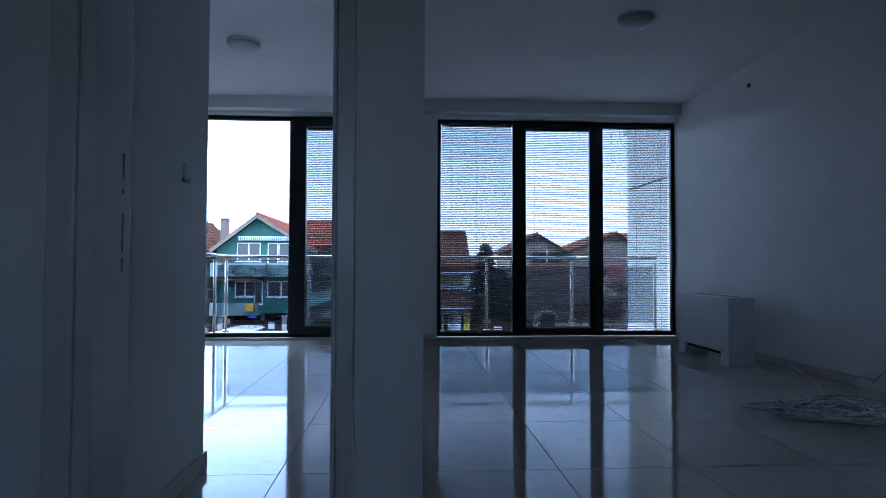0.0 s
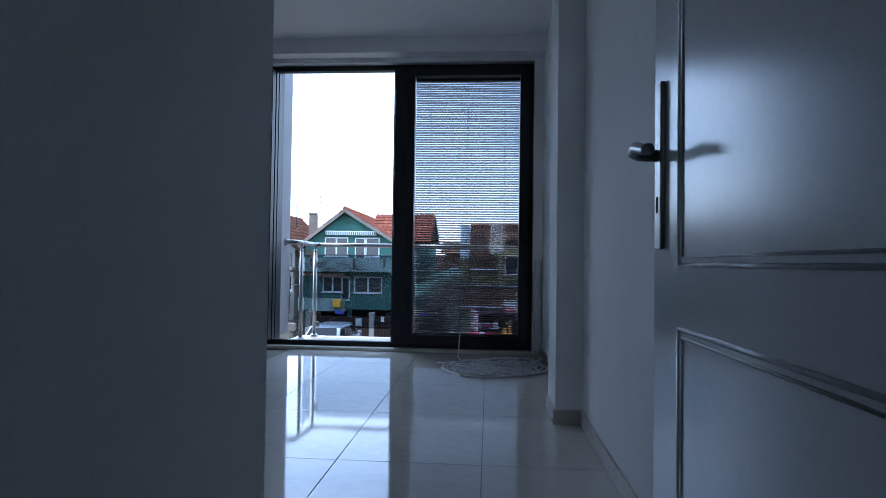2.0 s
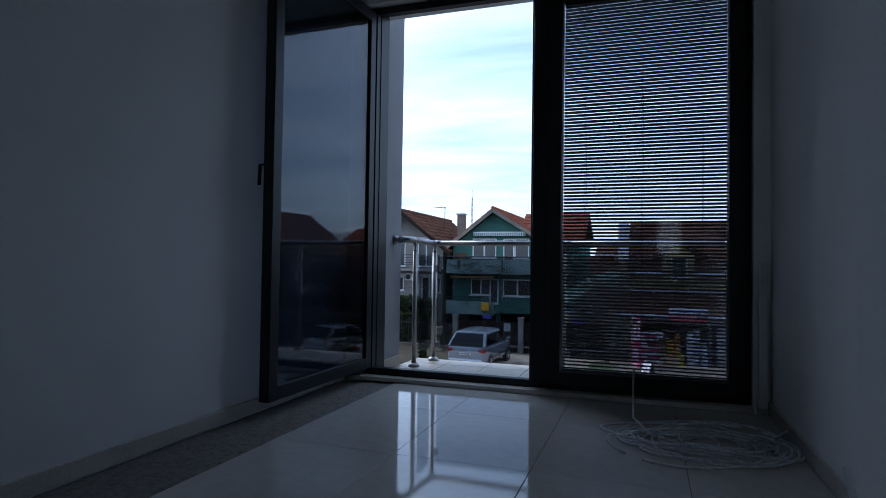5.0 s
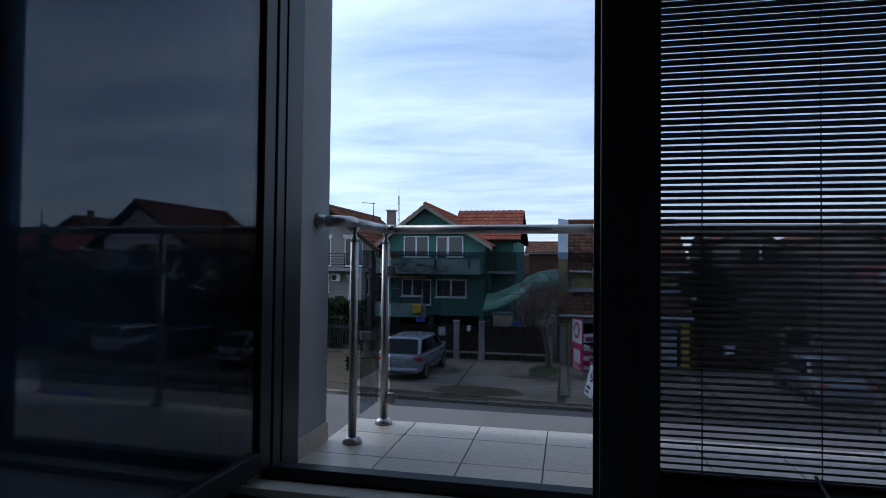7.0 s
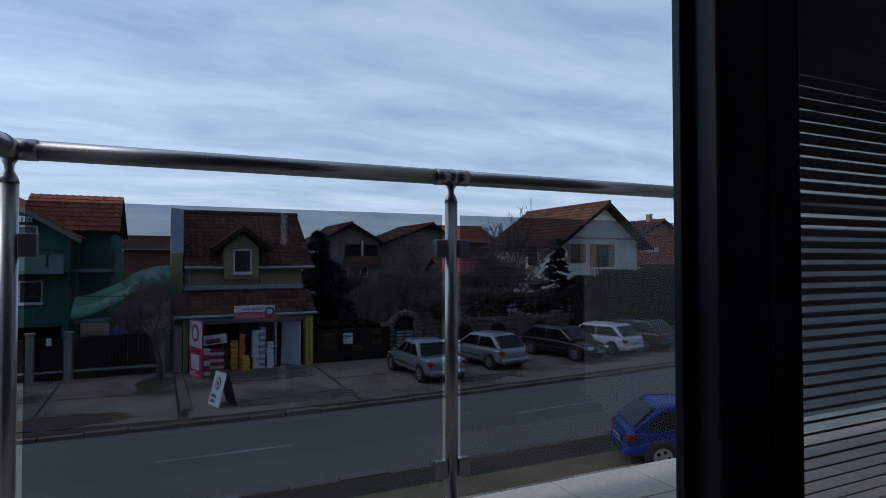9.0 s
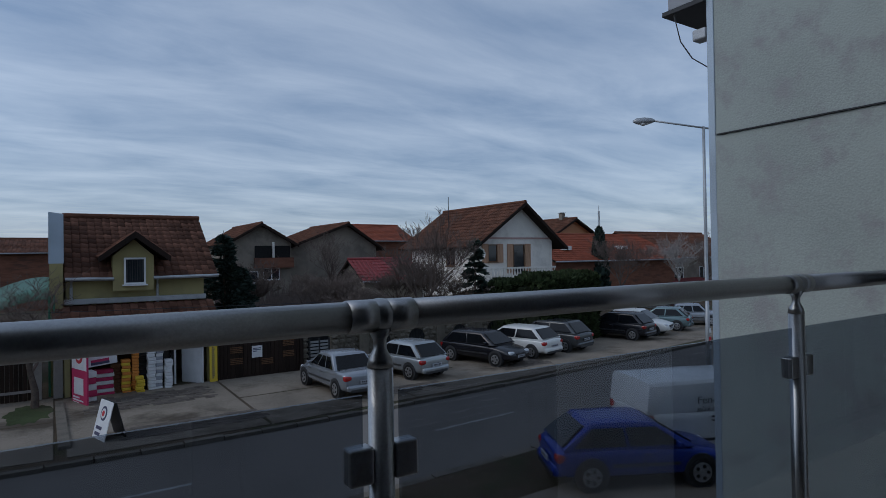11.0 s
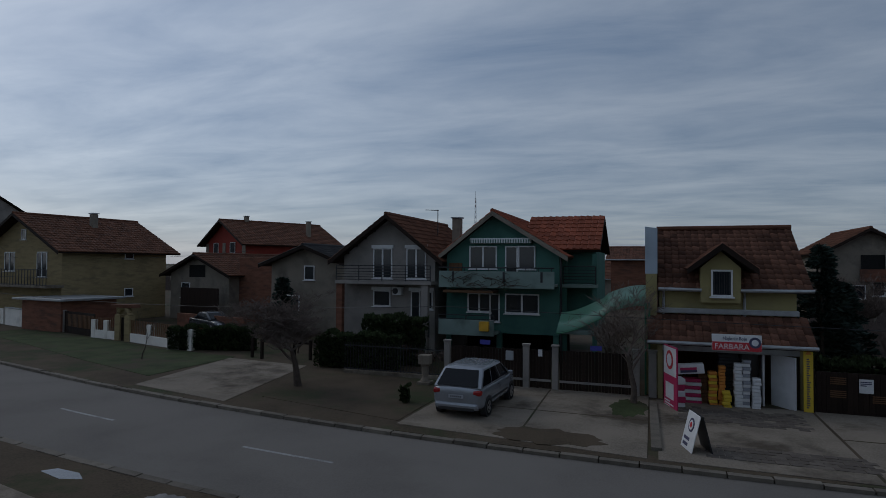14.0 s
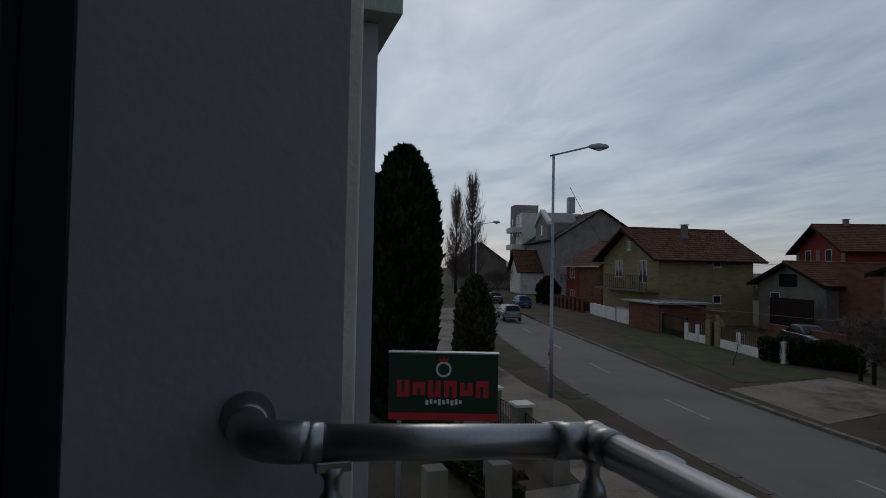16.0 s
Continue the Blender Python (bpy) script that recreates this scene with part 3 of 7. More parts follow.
RAIL_Y, RAIL_Z, PX = 9.15, 1.112, (-1.465, -0.24, 1.125, 2.45, 3.77, 5.09)
rail = thing("balcony_railing", "stainless steel balcony railing with grey tinted glass panels", "railing", kind="object")


def rail_post(x, y, parent):
    p = part("post", tube([(x, y, -0.008), (x, y, RAIL_Z - 0.085)], 0.0215, 18), STEEL, parent, "", True)
    part("base_flange", tube([(x, y, -0.008), (x, y, 0.004), (x, y, 0.022), (x, y, 0.026)], [0.05, 0.05, 0.036, 0.024], 20), STEEL, p, "", True)
    part("neck", tube([(x, y, RAIL_Z - 0.085), (x, y, RAIL_Z - 0.07), (x, y, RAIL_Z - 0.055), (x, y, RAIL_Z - 0.04), (x, y, RAIL_Z - 0.02)], [0.0225, 0.019, 0.011, 0.011, 0.022], 14), STEEL, p, "", True)
    return p


def clamp(x, y, z, sx, parent):
    part("glass_clamp", box(x + sx * 0.020, y - 0.016, z - 0.03, x + sx * 0.062, y + 0.016, z + 0.03, 0.004), STEEL, parent)


for i, x in enumerate(PX):
    post = rail_post(x, RAIL_Y, rail)
    for z in (0.14, 0.872):
        if i:
            clamp(x, RAIL_Y, z, -1, post)
        if i < len(PX) - 1:
            clamp(x, RAIL_Y, z, 1, post)
rail_post(-1.512, 8.765, rail)
for a, b in zip(PX, PX[1:]):
    part("handrail", tube([(a + 0.035, RAIL_Y, RAIL_Z), (b - 0.035, RAIL_Y, RAIL_Z)], 0.0255, 22), STEEL, rail, "", True)
    part("sleeve", tube([(b - 0.06, RAIL_Y, RAIL_Z), (b - 0.012, RAIL_Y, RAIL_Z)], 0.0275, 22), STEEL, rail, "", True)
    part("sleeve", tube([(a + 0.012, RAIL_Y, RAIL_Z), (a + 0.06, RAIL_Y, RAIL_Z)], 0.0275, 22), STEEL, rail, "", True)
    g = part("glass_panel", box(a + 0.035, RAIL_Y - 0.004, 0.10, b - 0.035, RAIL_Y + 0.004, 0.985), TINT, rail, "grey tinted glass")
for x in PX:
    bm = bmesh.new()
    bmesh.ops.create_uvsphere(bm, u_segments=18, v_segments=12, radius=0.029, matrix=Matrix.Translation((x, RAIL_Y, RAIL_Z)))
    part("joint", bm, STEEL, rail, "", True)
SX, SY = -1.516, 8.722      # where the short side rail meets its elbow
part("handrail", tube([(SX, SY, RAIL_Z + 0.012), (-1.466, RAIL_Y - 0.03, RAIL_Z)], 0.0255, 22), STEEL, rail, "", True)
part("sleeve", tube([(-1.470, RAIL_Y - 0.067, RAIL_Z + 0.001), (-1.4665, RAIL_Y - 0.017, RAIL_Z)], 0.0275, 22), STEEL, rail, "", True)
part("sleeve", tube([(SX, SY, RAIL_Z + 0.012), (SX + 0.004, SY + 0.03, RAIL_Z + 0.011)], 0.0275, 22), STEEL, rail, "", True)
part("elbow", tube([(-1.625, 8.652, RAIL_Z + 0.013)] + [(-1.592 + 0.076 * math.sin(a), 8.728 - 0.076 * math.cos(a), RAIL_Z + 0.013) for a in (0, 0.3, 0.6, 0.9, 1.2, 1.5)] + [(SX, SY + 0.004, RAIL_Z + 0.012)], 0.029, 22), STEEL, rail, "", True)
part("wall_flange", tube([(-1.672, 8.652, RAIL_Z + 0.013), (-1.655, 8.652, RAIL_Z + 0.013), (-1.64, 8.652, RAIL_Z + 0.013), (-1.62, 8.652, RAIL_Z + 0.013)], [0.042, 0.042, 0.031, 0.029], 22), STEEL, rail, "", True)
part("saddle", box(-1.530, 8.74, RAIL_Z - 0.026, -1.494, 8.79, RAIL_Z - 0.010, 0.003), STEEL, rail)
part("glass_panel", box(-1.490, 8.81, 0.13, -1.482, 9.10, 0.985), TINT, rail, "grey tinted glass")

part("jamb_cover", box(-1.672, 8.171, -0.005, -1.60, 8.325, 2.97, 0.003), ALU, w1)
part("jamb_cover", box(-1.672, 8.327, -0.005, -1.660, 8.396, 2.97, 0.002), ALU, w1)
ours = thing("apartment_block", "light rendered apartment block around the balcony", "building", kind="structure")
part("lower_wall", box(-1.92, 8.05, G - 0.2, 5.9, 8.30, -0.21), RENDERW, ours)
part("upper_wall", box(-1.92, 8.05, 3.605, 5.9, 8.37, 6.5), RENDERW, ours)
# lighter colour than the end wall stands in for stronger daylight out here
part("west_front", box(-3.75, 8.05, G - 0.2, -1.925, 8.866, 6.5, 0.006), WHITEW, ours, "pale plastered end of the front")
part("movement_joint", box(-3.80, 8.30, G - 0.2, -3.752, 8.90, 3.1), DARKGAP, ours)
part("west_bay", box(-9.5, 6.0, G - 0.2, -5.68, 9.64, 3.47, 0.01), RENDERW, ours, "bluish grey rendered bay")
part("eaves", box(-9.6, 6.0, 3.475, -5.45, 9.80, 3.75, 0.01), RENDERG, ours)
wing = thing("neighbour_wing", "grey-green rendered wing with panel joints beside the balcony", "building", kind="structure")
part("wall", box(5.905, 6.0, G - 0.2, 11.0, 12.35, 2.60, 0.01), RENDERG, wing)
part("upper_wall", box(5.915, 6.0, 2.615, 11.0, 12.35, 7.0, 0.01), RENDERG, wing)
part("corner_strip", box(5.90, 12.33, G - 0.2, 6.2, 12.42, 6.95, 0.01), ZINC, wing)
part("sill_band", box(5.88, 6.0, 2.601, 11.0, 12.30, 2.614), IRON, wing)
part("bay_box", box(5.90, 12.42, 4.30, 8.6, 12.95, 6.6, 0.02), RENDERW, wing)
part("bay_soffit", box(5.85, 12.42, 4.23, 8.65, 13.0, 4.295, 0.01), IRON, wing)
part("floodlight", box(5.88, 12.42, 3.80, 6.04, 12.60, 3.94, 0.02), GALV, wing)
part("cable", tube([(5.88, 12.85, 4.25), (5.87, 12.75, 3.85), (5.88, 12.6, 3.6), (5.95, 12.43, 3.45)], 0.008, 6), IRON, wing)

# ---- street ----
# The plan across the street is drawn on a reduced sheet and laid out at K about a point over the balcony.
K, KC = 1.14, Vector((-0.85, 8.9, 1.2))
EX = Matrix.Translation(KC * (1 - K) + Vector((0, 0, -0.03))) @ Matrix.Diagonal((K, K, K, 1))
GS = -3.09         # street level on the sheet


def ex(x, y, z=None):
    p = EX @ Vector((x, y, GS if z is None else z))
    return (p.x, p.y, G if z is None else p.z)


CX = (-140, -90, -64, -34, -20, -14, -9, -3, 4, 10, 18, 30, 60, 140)
CY = (60, 43.0, 33.8, 26.2, 22.8, 21.75, 21.1, 20.7, 20.6, 20.95, 21.65, 22.9, 26.0, 34.0)


def centre(x):
    s = sum(np.interp(x + d, CX, CY) for d in (-3, -1.5, 0, 1.5, 3)) / 5
    return float(s)


def side(x, off):
    d = (centre(x + 0.5) - centre(x - 0.5))
    return centre(x) + off * math.sqrt(1 + d * d)


XS = [x * 1.5 for x in range(-90, 91)]


def strip(o0, o1, z, xs=XS, thick=0.0, far=None):
    bm = bmesh.new()
    rows = []
    for x in xs:
        a, b = ex(x, side(x, o0)), ex(x, side(x, o1) if far is None else far)
        rows.append((bm.verts.new((a[0], a[1], z)), bm.verts.new((b[0], b[1], z)), bm.verts.new((a[0], a[1], z - thick)), bm.verts.new((b[0], b[1], z - thick))))
    for p, q in zip(rows, rows[1:]):
        bm.faces.new((p[0], q[0], q[1], p[1]))
        if thick:
            bm.faces.new((p[2], q[2], q[0], p[0]))
            bm.faces.new((p[1], q[1], q[3], p[3]))
    return bm


solid("ground", box(-2500, -2500, G - 0.6, 2500, 2500, G - 0.30), EARTH, "open ground reaching to the horizon", "ground")
solid("road", strip(-2.55, 2.5, G - 0.10, thick=0.15), ASPHALT, "worn grey asphalt two-lane road", "road")
solid("ground_far_verge", strip(2.7, 0, G, thick=0.28, far=150), EARTH, "bare earth and thin winter grass across the road", "ground")
solid("ground_near_verge", strip(-2.75, 0, G, thick=0.28, far=6.0), EARTH, "bare earth verge before the house", "ground")


def kerb(o0, o1, label):
    bm = bmesh.new()
    rnd = random.Random(4)
    for i in range(-52, 40):
        x = i * 0.9
        a, b = ex(x, side(x, o0)), ex(x + 0.87, side(x + 0.87, o0))
        c, d = ex(x + 0.87, side(x + 0.87, o1)), ex(x, side(x, o1))
        z = G + rnd.uniform(-0.01, 0.025)
        lo = [bm.verts.new((*p[:2], G - 0.15)) for p in (a, b, c, d)]
        hi = [bm.verts.new((*p[:2], z)) for p in (a, b, c, d)]
        bm.faces.new(hi)
        for k in range(4):
            bm.faces.new((lo[k], lo[(k + 1) % 4], hi[(k + 1) % 4], hi[k]))
    solid("kerb", bm, KERB, label, "kerb", kind="stuff")


kerb(2.48, 2.68, "weathered concrete kerb stones across the road")
kerb(-2.75, -2.55, "weathered concrete kerb stones on the near side")
for i, x in enumerate((-58, -49, -40.5, -33, -25.5, -18, -10.25, -1.2, 7.2, 14.5, 22, 30, 40)):
    bm = bmesh.new()
    pts = [(x + 0.45 * k, side(x + 0.45 * k, -0.03 - 0.0)) for k in range(7)]
    rows = []
    for px, py in pts:
        a, b = ex(px, py), ex(px, py + 0.10)
        rows.append((bm.verts.new((a[0], a[1], G - 0.096)), bm.verts.new((b[0], b[1], G - 0.096))))
    for p, q in zip(rows, rows[1:]):
        bm.faces.new((p[0], q[0], q[1], p[1]))
    solid("lane_marking", bm, LINE, "worn white centre line dash on the asphalt", "road marking", group="centre line dashes")


def slab_area(name, pts, material, label, category="pavement", z=0.02, kind="structure"):
    bm = bmesh.new()
    vs = [bm.verts.new((*ex(x, y)[:2], G + z)) for x, y in pts]
    f = bm.faces.new(vs)
    r = bmesh.ops.extrude_face_region(bm, geom=[f])
    for v in r["geom"]:
        if isinstance(v, bmesh.types.BMVert):
            v.co.z = G - 0.05
    return solid(name, bm, material, label, category, kind=kind)


def ragged(x, y, rx, ry, seed):
    """An uneven oval outline."""
    rnd = random.Random(seed)
    return [(x + rx * r * math.cos(a), y + ry * r * math.sin(a)) for a, r in ((k * 2 * math.pi / 30, rnd.uniform(0.78, 1.12)) for k in range(30))]


slab_area("pavement_shop", [(-0.5, 23.6), (3.9, 23.5), (4.0, 30.1), (-0.5, 30.1)], CONC, "stained concrete forecourt of the shop")
slab_area("pavement_cars", [(3.95, 23.5), (10, 23.85), (18, 24.5), (24, 25.3), (34, 26.5), (34, 29.5), (24, 29), (18, 30.6), (4.05, 30.1)], CONC, "cracked concrete parking strip before the stone wall")
slab_area("pavement_drive", [(-7.4, 24.3), (-0.75, 23.6), (-0.75, 30.5), (-7.2, 30.5)], CONC, "stained concrete driveway of the green house")
slab_area("pavement_path", [(-18.5, 25.75), (-13.7, 24.75), (-14.9, 31.5), (-19.4, 32.0)], CONC, "broken concrete slab path across the verge")
slab_area("pavement_kerb_strip", [(-0.66, 24.3), (-0.42, 24.3), (-0.5, 29.6), (-0.72, 29.6)], KERB, "low concrete edging between the driveways", z=0.10)
for pts in ([(3.90, 23.6), (3.98, 23.6), (4.06, 30.0), (3.98, 30.0)], [(4.0, 26.9), (12.0, 27.0), (12.0, 27.07), (4.0, 26.97)], [(8.4, 23.75), (8.46, 23.75), (8.5, 30.0), (8.44, 30.0)], [(-4.0, 23.95), (-3.94, 23.95), (-4.05, 30.4), (-4.11, 30.4)], [(-7.3, 27.3), (-0.8, 27.1), (-0.8, 27.16), (-7.3, 27.36)]):
    slab_area("pavement_joint", pts, EARTH, "dark earth-filled joint between concrete slabs", z=0.025)
slab_area("pavement_mud", ragged(-3.2, 24.55, 1.45, 0.75, 3), EARTH, "muddy patch on the driveway", z=0.028)
slab_area("lawn", [(-40, 34.2), (-33, 31.9), (-25, 29.0), (-19.4, 27.2), (-19.4, 32.4), (-25, 33.2), (-31, 35.0), (-40, 36.9)], GRASS, "thin winter lawn along the road", "lawn", z=0.015)
slab_area("lawn_corner", ragged(-1.35, 28.5, 0.6, 1.2, 5), GRASS, "small tuft of grass by the tree", "lawn", z=0.024)
slab_area("lawn_green_house", [(-13, 25.8), (-7.5, 24.6), (-7.4, 30.2), (-13, 31)], EARTH, "thin grass beside the driveway", "lawn", z=0.012)
# near side: slabs of the footpath, mud strip with a puddle, honeycomb pavers
slab_area("pavement_near", [(-60, 29.5), (-34, 20.6), (-21, 18.6), (-17.6, 18.4), (-12.9, 17.3), (-9.8, 16.7), (-4, 16.3), (8, 16.3), (24, 17.5), (24, 10), (-11, 10), (-11.4, 15.2), (-15, 15.8), (-34, 17.5), (-60, 26)], CONC, "old concrete footpath on the near side", z=0.02)
slab_area("puddle", [(-13.0, 18.15), (-12.2, 17.95), (-11.7, 18.1), (-12.1, 18.35), (-12.8, 18.4)], mat("puddle water", (0.03, 0.03, 0.032), 0.03, scale=3, spec=0.8), "shallow puddle on the muddy strip", "puddle", z=0.004)
slab_area("lawn_lamp", [(-19.6, 19.1), (-18.4, 18.9), (-18.3, 19.4), (-19.3, 19.7)], GRASS, "tuft of grass at the lamp's foot", "lawn", z=0.024)


def slab_grid(name, x0, y0, nx, ny, w, d, material, label, z=0.03, hexa=False, gap=0.02):
    """Loose paving laid in rows, joined: too many to count."""
    bm = bmesh.new()
    rnd = random.Random(int(abs(x0 * 10)))
    for i in range(nx):
        for j in range(ny):
            cx, cy = x0 + (i + 0.5 * (j % 2)) * w, y0 + j * d
            c = ex(cx, cy)
            zz = G + z + rnd.uniform(-0.008, 0.008)
            if rnd.random() < 0.04:
                continue
            n = 6 if hexa else 4
            ps = []
            for k in range(n):
                if hexa:
                    a = math.pi / 6 + k * math.pi / 3
                    ps.append((c[0] + w * K * 0.56 * math.cos(a), c[1] + w * K * 0.56 * math.sin(a)))
                else:
                    sx, sy = ((-1, -1), (1, -1), (1, 1), (-1, 1))[k]
                    ps.append((c[0] + sx * (w * K - gap) / 2, c[1] + sy * (d * K - gap) / 2))
            top = [bm.verts.new((p[0], p[1], zz)) for p in ps]
            low = [bm.verts.new((p[0], p[1], G - 0.03)) for p in ps]
            bm.faces.new(top)
            for k in range(n):
                bm.faces.new((low[k], low[(k + 1) % n], top[(k + 1) % n], top[k]))
    return solid(name, bm, material, label, "paving", kind="stuff")


slab_grid("paving", 0.1, 27.6, 12, 9, 0.29, 0.22, PAVER, "uneven grey pavers before the shop")
slab_grid("paving", 0.7, 24.3, 12, 5, 0.29, 0.22, PAVER, "worn pavers near the kerb before the shop")
slab_grid("paving", 7.8, 24.6, 8, 4, 0.29, 0.22, PAVER, "worn pavers between the parked cars")
slab_grid("paving", 13.4, 25.5, 8, 5, 0.29, 0.22, PAVER, "worn pavers beside the parked cars")
slab_grid("paving", -9.6, 17.0, 44, 6, 0.22, 0.19, mat("pale paver", (0.22, 0.21, 0.2), 0.9, scale=3, var=0.2, bump=0.4, per_island=0.2), "pale honeycomb pavers at the near kerb", hexa=True)


# ---- houses ----
def tile_field(o, u, v, tw=0.30, tl=0.36):
    """Overlapping roof tiles over a field: o the eave's corner, u along the eave, v up the slope. Lists of verts and faces a tile."""
    o, u, v = Vector(o), Vector(u), Vector(v)
    n = u.cross(v).normalized()
    if n.z < 0:
        n = -n
    nu, nv = max(1, round(u.length / tw)), max(1, round(v.length / tl))
    du, dv = u / nu, v / nv
    for j in range(nv):
        for i in range(nu):
            p = o + du * i + dv * j
            vs = []
            for a, h in ((0.0, 0.012), (0.22, 0.055), (0.5, 0.03), (0.97, 0.012)):
                vs.append(p + du * a + n * (h + 0.035))
                vs.append(p + du * a + dv * 1.08 + n * h)
            base = [p + n * 0.0, p + du * 0.97 + n * 0.0]
            yield [tuple(q) for q in vs + base]


TILE_FACES = [(0, 2, 3, 1), (2, 4, 5, 3), (4, 6, 7, 5), (8, 9, 6, 0), (0, 6, 4, 2)]


def roof_slope(parent, o, u, v, material, pieces=False, tw=0.30, tl=0.36, under=WOODD, thick=0.12):
    o, u, v = Vector(o), Vector(u), Vector(v)
    n = u.cross(v).normalized()
    if n.z < 0:
        n = -n
    bm = bmesh.new()
    top = [bm.verts.new(q) for q in (o, o + u, o + u + v, o + v)]
    low = [bm.verts.new(q - n * thick) for q in (o, o + u, o + u + v, o + v)]
    bm.faces.new(top)
    bm.faces.new(low)
    for k in range(4):
        bm.faces.new((low[k], low[(k + 1) % 4], top[(k + 1) % 4], top[k]))
    deck = part("roof_deck", bm, under, parent)
    if pieces:
        fields = list(tile_field(o, u, v, tw, tl))
        p0 = Vector(fields[0][8])
        me = raw("roof_tile", [tuple(Vector(q) - p0) for q in fields[0]], TILE_FACES, material, True)
        for f in fields:
            t = part("roof_tile", me, material, deck)
            t.matrix_basis = Matrix.Translation(Vector(f[8]))
        return deck
    verts, faces = [], []
    for f in tile_field(o, u, v, tw, tl):
        b = len(verts)
        verts += f
        faces += [tuple(b + k for k in q) for q in TILE_FACES]
    part("roof_tiles", raw("roof_tiles", verts, faces, material), material, deck)
    return deck


def house_window(parent, m, w, h, sashes=2, frame_mat=PVC, blind_part=0.0, pane_mat=DPANE):
    """A window on a wall: m at its lower middle, x along the wall, -y outward."""
    bm = frame_ring(-w / 2, w / 2, 0, h, -0.05, 0.03, 0.06)
    for k in range(1, sashes):
        x = -w / 2 + w * k / sashes
        bm_box(bm, x - 0.04, -0.055, 0.05, x + 0.04, 0.03, h - 0.05)
    o = part("window", bm, frame_mat, parent)
    o.matrix_basis = m
    for k in range(sashes):
        a = -w / 2 + w * k / sashes + 0.045
        b = -w / 2 + w * (k + 1) / sashes - 0.045
        part("pane", box(a, -0.015, 0.06, b, -0.005, h - 0.06), pane_mat, o)
        if blind_part:
            part("roller_blind", box(a, -0.03, h - 0.06 - (h - 0.12) * blind_part, b, -0.018, h - 0.06), PVC, o)
    part("sill", box(-w / 2 - 0.05, -0.12, -0.05, w / 2 + 0.05, 0.02, -0.005), frame_mat, o)
    return o


def walls_with_gable(x0, x1, y0, y1, zb, eave, ridge, axis, xr=None):
    bm = bmesh.new()
    if axis == "y":
        xm = (x0 + x1) / 2 if xr is None else xr
        out = [(x0, zb), (x1, zb), (x1, eave), (xm, ridge), (x0, eave)]
        bm.free()
        return prism(out, y0, y1)
    ym = (y0 + y1) / 2 if xr is None else xr
    out = [(y0, zb), (y1, zb), (y1, eave), (ym, ridge), (y0, eave)]
    a = [bm.verts.new((x0, y, z)) for y, z in out]
    b = [bm.verts.new((x1, y, z)) for y, z in out]
    bm.faces.new(a)
    bm.faces.new(b)
    for i in range(5):
        j = (i + 1) % 5
        bm.faces.new((a[i], a[j], b[j], b[i]))
    return bm


def gable_house(name, label, m, x0, x1, y0, y1, eave, ridge, axis, wall, roof, over=0.5, xr=None, windows=(), chimneys=(), tw=0.32, tl=0.40, zb=GS - 0.05, wmat=PVC, verge=WOODD):
    h = thing(name, label, "house", "houses across the road", at=EX @ m)
    part("wall", walls_with_gable(x0, x1, y0, y1, zb, eave, ridge - 0.10, axis, xr), wall, h)
    if axis == "y":
        xm = (x0 + x1) / 2 if xr is None else xr
        for s, xe in ((-1, x0), (1, x1)):
            slope = (ridge - eave) / abs(xe - xm)
            xo = xe + s * over
            zo = eave - slope * over
            u, o = Vector((0, y1 - y0 + 2 * over, 0)), Vector((xo, y0 - over, zo + 0.06))
            roof_slope(h, o, u, Vector((xm - xo, 0, ridge - zo)), roof, tw=tw, tl=tl)
        part("ridge_cap", tube([(xm, y0 - over, ridge + 0.10), (xm, y1 + over, ridge + 0.10)], 0.11, 8), roof, h)
        for s, xe in ((-1, x0), (1, x1)):
            slope = (ridge - eave) / abs(xe - xm)
            part("bargeboard", prism([(xe + s * over, eave - slope * over - 0.14), (xm, ridge - 0.14), (xm, ridge + 0.08), (xe + s * over, eave - slope * over + 0.08)], y0 - over - 0.04, y0 - over), verge, h)
    else:
        ym = (y0 + y1) / 2 if xr is None else xr
        for s, ye in ((-1, y0), (1, y1)):
            slope = (ridge - eave) / abs(ye - ym)
            yo, zo = ye + s * over, eave - slope * over
            roof_slope(h, (x0 - over, yo, zo + 0.06), (x1 - x0 + 2 * over, 0, 0), (0, ym - yo, ridge - zo), roof, tw=tw, tl=tl)
        part("ridge_cap", tube([(x0 - over, ym, ridge + 0.10), (x1 + over, ym, ridge + 0.10)], 0.11, 8), roof, h)
        part("gutter", tube([(x0 - over, y0 - over - 0.06, eave - (ridge - eave) / abs(y0 - ym) * over + 0.02), (x1 + over, y0 - over - 0.06, eave - (ridge - eave) / abs(y0 - ym) * over + 0.02)], 0.06, 8), GALV, h)
    for face, u, z, w, hh, n in windows:
        mm = {"front": pose(u, y0 - 0.005, z), "left": pose(x0 - 0.005, u, z, 0, 0, -90), "right": pose(x1 + 0.005, u, z, 0, 0, 90)}[face]
        house_window(h, mm, w, hh, n, wmat)
    for cx, cy, z0, z1 in chimneys:
        c = part("chimney", box(cx - 0.22, cy - 0.22, z0, cx + 0.22, cy + 0.22, z1, 0.01), BEIGEW, h)
        part("cap", box(cx - 0.28, cy - 0.28, z1 + 0.02, cx + 0.28, cy + 0.28, z1 + 0.09), GALV, c)
    return h


I4 = Matrix.Identity(4)


